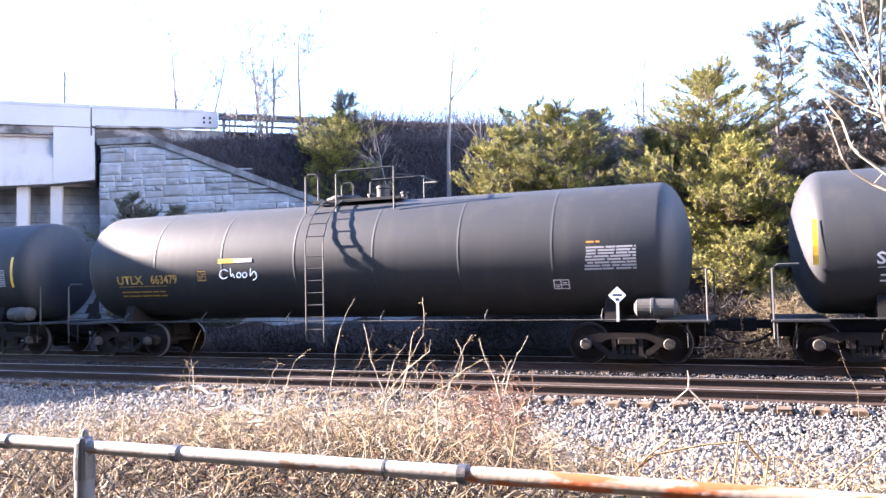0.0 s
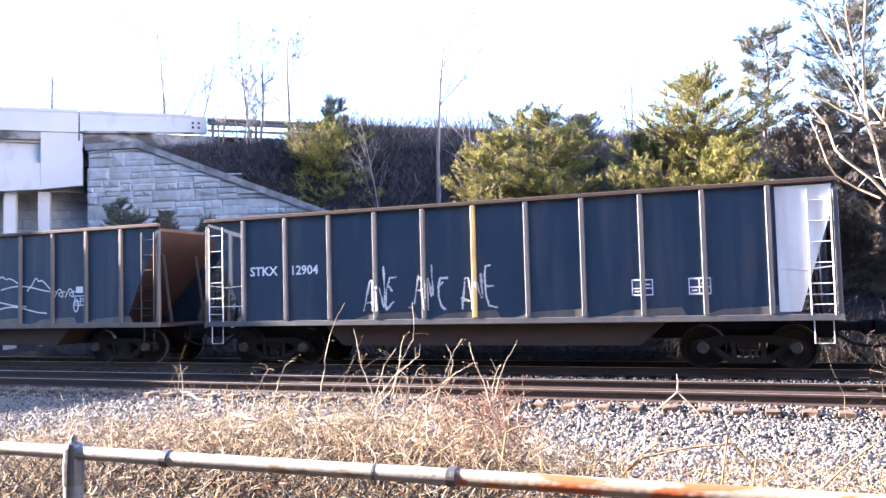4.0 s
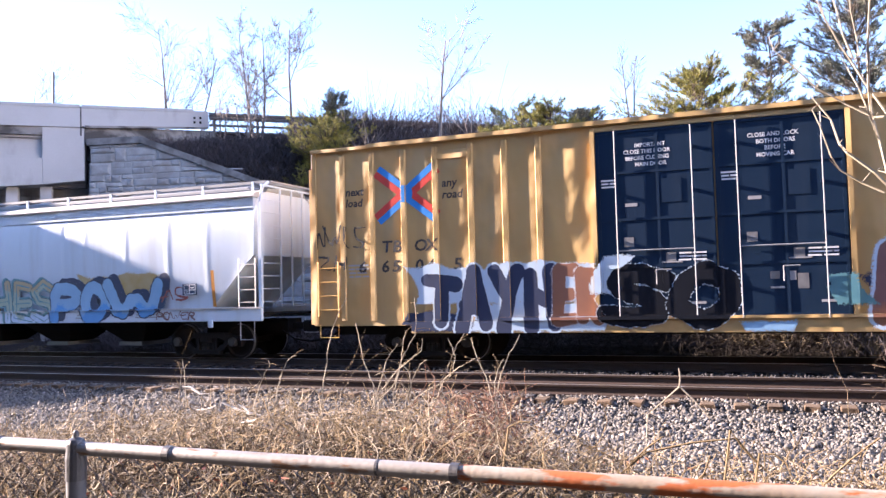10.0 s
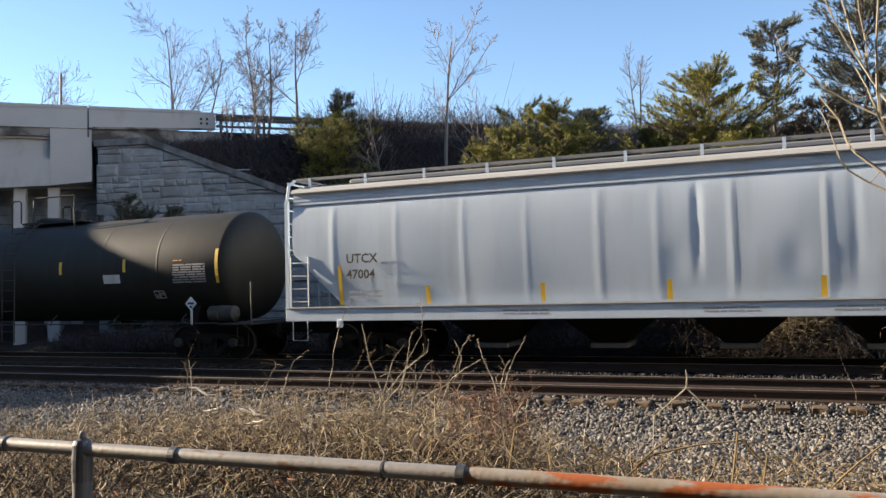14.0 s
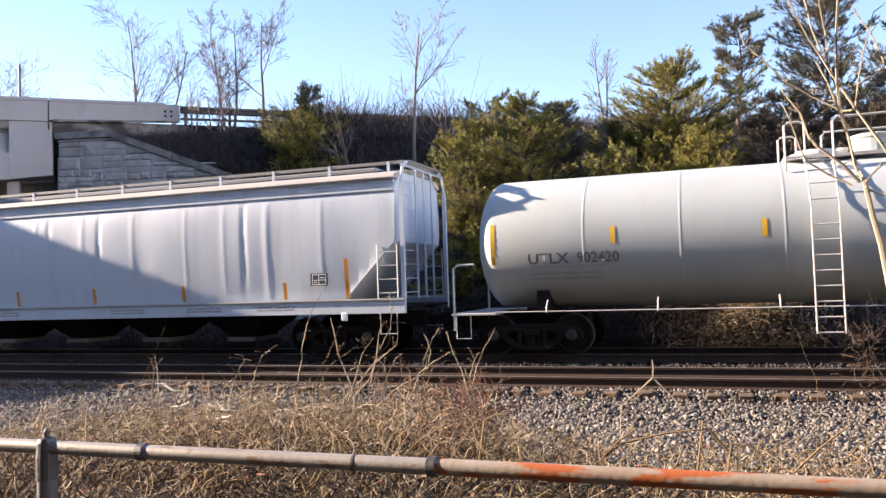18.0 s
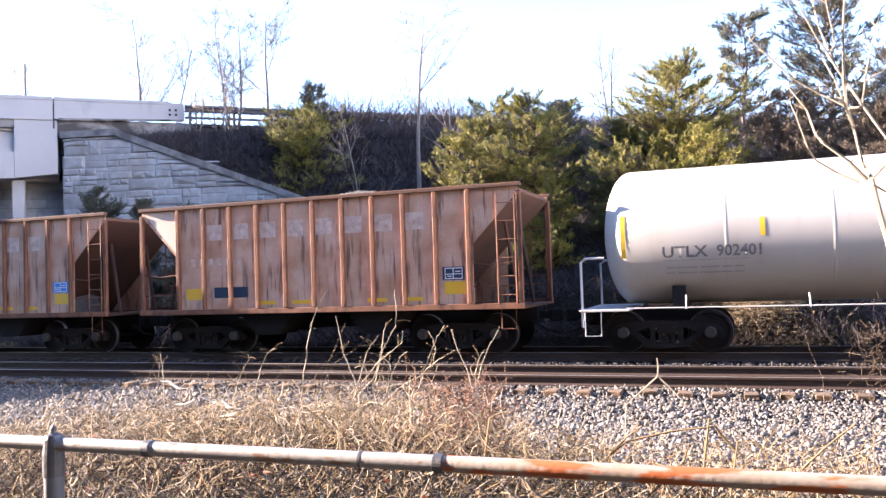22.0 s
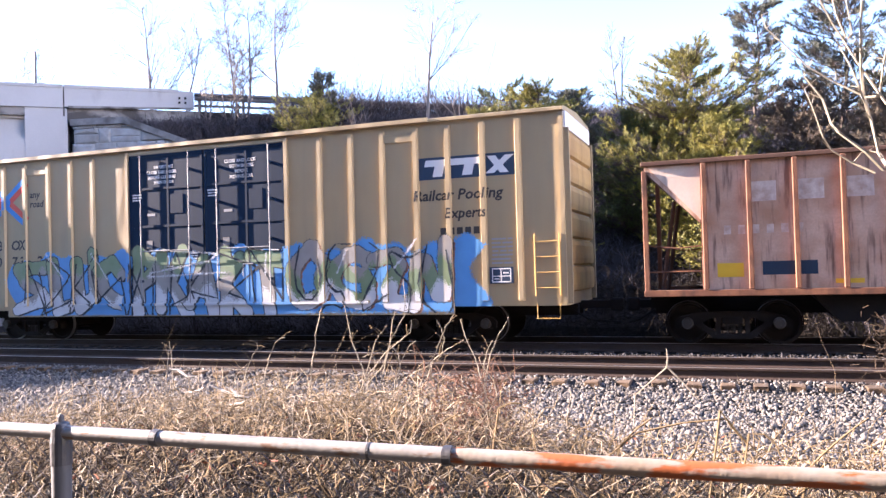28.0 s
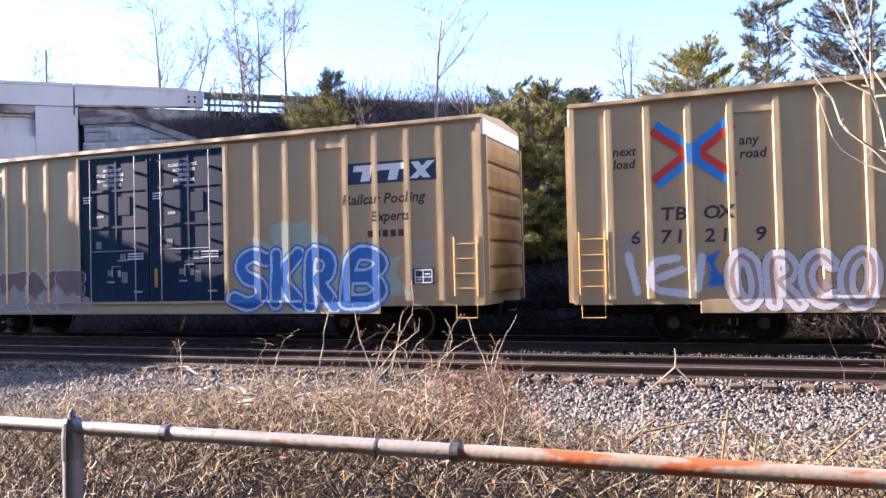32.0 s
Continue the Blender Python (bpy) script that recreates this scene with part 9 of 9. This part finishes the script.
def near_sapling():
    """The bare sapling that leans into the view by the fence."""
    tree = thing("bare_sapling", None, None, "bare pale sapling with forked twigs beside the fence", "bare tree")
    Y = 4.5
    bm = bmesh.new()
    tube(bm, [(0.95, Y, -0.25), (0.90, Y, 0.6), (0.85, Y, 0.98), (0.83, Y, 1.2), (0.80, Y, 1.54), (0.76, Y, 1.86), (0.73, Y, 2.0), (0.70, Y, 2.19)], [0.024, 0.021, 0.019, 0.018, 0.016, 0.015, 0.014, 0.012], 7)
    part("trunk", bm, M["stem_pale"], tree, "pale smooth stem")
    stout = [((0.70, 2.19), (0.67, 2.27), (0.64, 2.44), (0.61, 2.53), (0.58, 2.6), (0.55, 2.7), (0.5, 2.83)),
             ((0.63, 2.47), (0.61, 2.59), (0.6, 2.71), (0.6, 2.92), (0.62, 3.18), (0.6, 3.5)),
             ((0.84, 1.0), (0.92, 1.6), (0.86, 2.2), (0.78, 2.36), (0.67, 2.57), (0.58, 2.76), (0.53, 2.87), (0.48, 2.95), (0.41, 3.09), (0.37, 3.2)),
             ((0.68, 2.18), (0.6, 2.27), (0.48, 2.38), (0.45, 2.43), (0.42, 2.57), (0.34, 2.7))]
    slim = [((0.53, 2.86), (0.49, 2.98), (0.47, 3.12), (0.45, 3.24), (0.43, 3.5)),
            ((0.54, 2.85), (0.56, 2.88), (0.56, 2.98), (0.54, 3.13), (0.53, 3.4)),
            ((0.67, 2.55), (0.62, 2.56), (0.49, 2.65), (0.36, 2.74), (0.23, 2.88), (0.16, 2.95), (0.14, 3.03)),
            ((0.65, 2.17), (0.55, 2.23), (0.45, 2.3), (0.41, 2.36), (0.36, 2.53), (0.33, 2.62)),
            ((0.86, 2.77), (0.8, 2.75), (0.76, 2.71), (0.7, 2.68), (0.65, 2.67)),
            ((0.68, 2.56), (0.7, 2.73), (0.72, 2.84), (0.78, 3.04)),
            ((0.86, 2.5), (0.85, 2.65), (0.81, 2.79), (0.77, 2.95), (0.73, 3.03), (0.68, 3.12)),
            ((0.70, 2.18), (0.74, 2.22), (0.81, 2.28)),
            ((0.70, 2.15), (0.77, 2.11), (0.83, 2.1))]
    limbs = stout + slim
    g = random.Random(8)
    for k, pts in enumerate(limbs):
        r = 0.0095 if k < len(stout) else 0.006
        p = [(x, Y + 0.05 * math.sin(k + i), z) for i, (x, z) in enumerate(pts)]
        b = tube(bmesh.new(), p, [r * (1 - 0.6 * i / (len(p) - 1)) for i in range(len(p))], 5)
        for i in range(1, len(p)):
            d = Vector((g.uniform(-1, 1), g.uniform(-0.6, 0.6), g.uniform(0.2, 1))).normalized() * g.uniform(0.03, 0.08)
            tube(b, [p[i], Vector(p[i]) + d], [0.003, 0.0015], 4)
        part("branch", b, M["stem_pale"], tree)
    # a dark tangle low on the same stem
    h = np.random.default_rng(3)
    n = 160
    a = np.stack([h.normal(0.66, 0.045, n), h.normal(Y - 0.05, 0.05, n), h.normal(1.30, 0.10, n)], 1)
    v, f = bars_np(a, a + h.normal(size=(n, 3)) * 0.035, 0.0018, 0.0012, 3)
    thing("brambles", mesh_np("brambles", v, f), M["bramble_dark"], "small dry brown tangle hanging on the sapling", "brambles", kind="stuff")


def fence():
    f = thing("chain_link_fence", None, None, "galvanised chain-link fence with rust-patched top rail", "fence")
    Y, Z, r = 1.93, 1.265, 0.0215
    spans = [(-6.0, -2.37, "pipe"), (-2.37, -1.66, "pipe"), (-1.66, -0.735, "pipe"), (-0.735, 3.5, "pipe_rust")]
    for a, b, mt in spans:
        bm = bmesh.new()
        n = max(6, int((b - a) / 0.12))
        tube(bm, [(a + (b - a) * k / n, Y, Z) for k in range(n + 1)], r, 20, closed_ends=False)
        part("top_rail", bm, M[mt], f, "flaking rust-patched top rail" if mt == "pipe_rust" else "galvanised top rail", smooth=True)
    for x in (-2.37, -1.66, -0.735):
        bm = tube(bmesh.new(), [(x - 0.012, Y, Z), (x + 0.012, Y, Z)], r + 0.004, 20)
        part("rail_sleeve", bm, M["fitting"], f, "dark rail sleeve")
    part("rail_seam", tube(bmesh.new(), [(-0.962, Y, Z), (-0.955, Y, Z)], r + 0.0012, 20), M["fitting"], f)
    for x in (-2.03, 1.1, -5.2):
        post = part("post", tube(bmesh.new(), [(x, Y, -0.2), (x, Y, Z - 0.028)], 0.0295, 18, closed_ends=False), M["post"], f, "dull round fence post", smooth=True)
        bm = lathe_z(bmesh.new(), [(Z - 0.10, 0.0325), (Z - 0.03, 0.0325), (Z - 0.01, 0.030), (Z + 0.015, 0.029), (Z + 0.028, 0.024), (Z + 0.034, 0.010), (Z + 0.05, 0.009), (Z + 0.056, 0.004)], x, Y, 18)
        part("loop_cap", bm, M["fitting"], post, "dark loop cap over the rail")
    # woven wire
    step, z0, z1 = 0.036, 0.12, 1.245
    S, E = [], []
    rows = int((z1 - z0) / step)
    zs = z1 - np.arange(rows + 1) * step
    for k in range(245):
        x = -5.5 + k * step
        odd = (np.arange(rows + 1) + k) % 2
        p = np.stack([x + np.where(odd, step + 0.002, -0.002), Y + 0.026 + np.where(odd, 0.003, -0.003), zs], 1)
        S.append(p[:-1])
        E.append(p[1:])
    v, q = bars_np(np.concatenate(S), np.concatenate(E), 0.0017, 0.0017, 3)
    mesh = part("wire_mesh", mesh_np("wire_mesh", v, q), M["wire"], f, "woven diamond wire")
    mesh["kind"] = "stuff"


def plants():
    pine("broad yellow-green pine on the embankment", -16.75, 29.6, 9.2, 2.0, "needles_yellow", 1, low=0.02, z_base=5.0)
    pine("young dark-tipped pine rising behind another", -16.5, 29.9, 10.15, 0.7, "needles_dark", 12, 0.4, z_base=6.5, low=0.5)
    pine("bushy yellow-green pine on the embankment", -7.9, 25.5, 7.0, 1.75, "needles_yellow", 2, low=0.02)
    pine("bushy green pine on the embankment", -6.1, 26.0, 7.9, 1.75, "needles_yellow", 3, low=0.02)
    pine("slim dark pine near the crest", -8.1, 28.5, 8.5, 1.0, "needles", 13, 0.35, low=0.4)
    pine("slim dark pine near the crest", -5.9, 29.5, 8.35, 1.6, "needles_dark", 14, 0.1, low=0.2)
    pine("tall full green pine on the embankment", -1.35, 26.5, 8.6, 2.6, "needles_yellow", 4, low=0.03, dense=1.15)
    pine("bushy green pine on the embankment", -3.0, 26.9, 6.7, 1.6, "needles", 19, low=0.05)
    pine("full yellow-green pine low on the slope", -0.4, 25.0, 5.9, 1.9, "needles_yellow", 5, low=0.02, dense=1.15)
    pine("tall open-crowned pine at the crest", 0.85, 29.5, 10.75, 1.15, "needles_dark", 6, 0.45, low=0.35, dense=1.2)
    pine("tall open-crowned dark pine at the crest", 3.5, 29.0, 10.7, 1.9, "needles_dark", 7, 0.35, low=0.3, dense=1.2)
    pine("dark pine beside the tall pines", 5.8, 28.0, 9.4, 2.6, "needles_dark", 8, 0.1)
    pine("thin brown-needled pine low on the slope", 2.0, 25.6, 6.9, 1.6, "needles_brown", 9, 0.25, low=0.05)
    pine("thin brown-needled pine low on the slope", 4.2, 25.2, 6.4, 1.6, "needles_brown", 10, 0.25, low=0.05)
    pine("low dark pine against the retaining wall", -23.3, 24.6, 5.75, 1.25, "needles_dark", 15, low=0.1)
    pine("low dark pine against the retaining wall", -21.3, 24.9, 5.2, 0.9, "needles_dark", 16, low=0.1)
    pine("low dark pine against the retaining wall", -19.5, 25.2, 4.9, 1.0, "needles_dark", 17, low=0.1)
    pine("dark pine far behind the bridge", -37.0, 26.5, 12.2, 1.3, "needles_dark", 18, 0.4, z_base=4.0)
    bare_tree("slender bare tree with a pale straight trunk", -11.75, 30.0, 12.1, 0.10, 21, 3, 1, 0.30, clear=0.5, mat="bark_pale")
    bare_tree("slender bare sapling on the slope", -13.6, 29.2, 9.0, 0.045, 22, 2, 1, 0.24, mat="bark_pale")
    bare_tree("slender bare sapling on the slope", -10.1, 29.6, 9.2, 0.045, 23, 2, 1, 0.24, mat="bark_pale")
    bare_tree("spreading bare tree beyond the road", -31.0, 36.0, 17.0, 0.08, 24, 3, 1, 0.36, z_base=9.0, clear=0.3)
    bare_tree("thin bare tree beyond the road", -29.3, 36.5, 15.4, 0.07, 25, 3, 1, 0.28, z_base=9.0, clear=0.3, lean=0.1)
    bare_tree("twin-stemmed bare tree by the guardrail", -20.3, 29.6, 13.3, 0.06, 26, 3, 2, 0.26, clear=0.3)
    bare_tree("spreading bare tree by the guardrail", -19.6, 31.0, 13.8, 0.075, 27, 3, 1, 0.36, clear=0.35, lean=0.06)
    bare_tree("forked bare tree on the crest", -4.8, 36.3, 12.3, 0.042, 28, 2, 2, 0.22, clear=0.4)
    bare_tree("pale bare shrub on the upper slope", -20.6, 28.9, 10.2, 0.045, 29, 2, 3, 0.2, mat="bark_pale")
    bare_tree("pale bare shrub on the upper slope", -21.6, 28.6, 10.1, 0.045, 30, 2, 2, 0.2, mat="bark_pale")
    bare_tree("small bare tree far behind the bridge", -42.0, 36.0, 14.8, 0.07, 31, 3, 1, 0.36, z_base=4.0)
    brush_on_slope()
    foreground_weeds()
    weed_stems()
    near_sapling()
    fence()


plants()
make_retaining_wall()
make_track("track_far", TRACK_Y, -220, 220, -32, 14, "railway track under the passing train")
make_track("track_near", NEAR_Y, -220, 220, -30, 12, "empty railway track with weathered timber ties")
make_ballast()


# ---------------------------------------------------------------- the train runs
def motions():
    times = [0, 2, 4, 6, 8, 9, 10, 12, 14, 16, 18, 20, 22, 24, 26, 28, 30, 31, 32]
    for ob, mid in TRAIN:
        walk(ob, [(t, pose(mid + train_way(t), TRACK_Y, 0)) for t in times])
    # each wheelset turns while its car is before the viewer
    ts = np.arange(0, 961, 2) / 30.0
    ways = np.array([train_way(t) for t in ts])
    for w, at, mid in WHEELSETS:
        x = ways + mid + at[0]
        near = np.nonzero((x > -34) & (x < 14))[0]
        if not len(near):
            near = np.array([0, len(ts) - 1])
        rows = [(ts[k], pose(*at) @ pose(0, 0, 0, 0, math.degrees((ways[k] - ways[near[0]]) / 0.46), 0)) for k in near]
        first, last = rows[0], rows[-1]
        if first[0] > 0.2:
            rows = [(0.0, first[1])] + rows
        if last[0] < 31.8:
            rows = rows + [(32.0, last[1])]
        walk(w, rows)


motions()
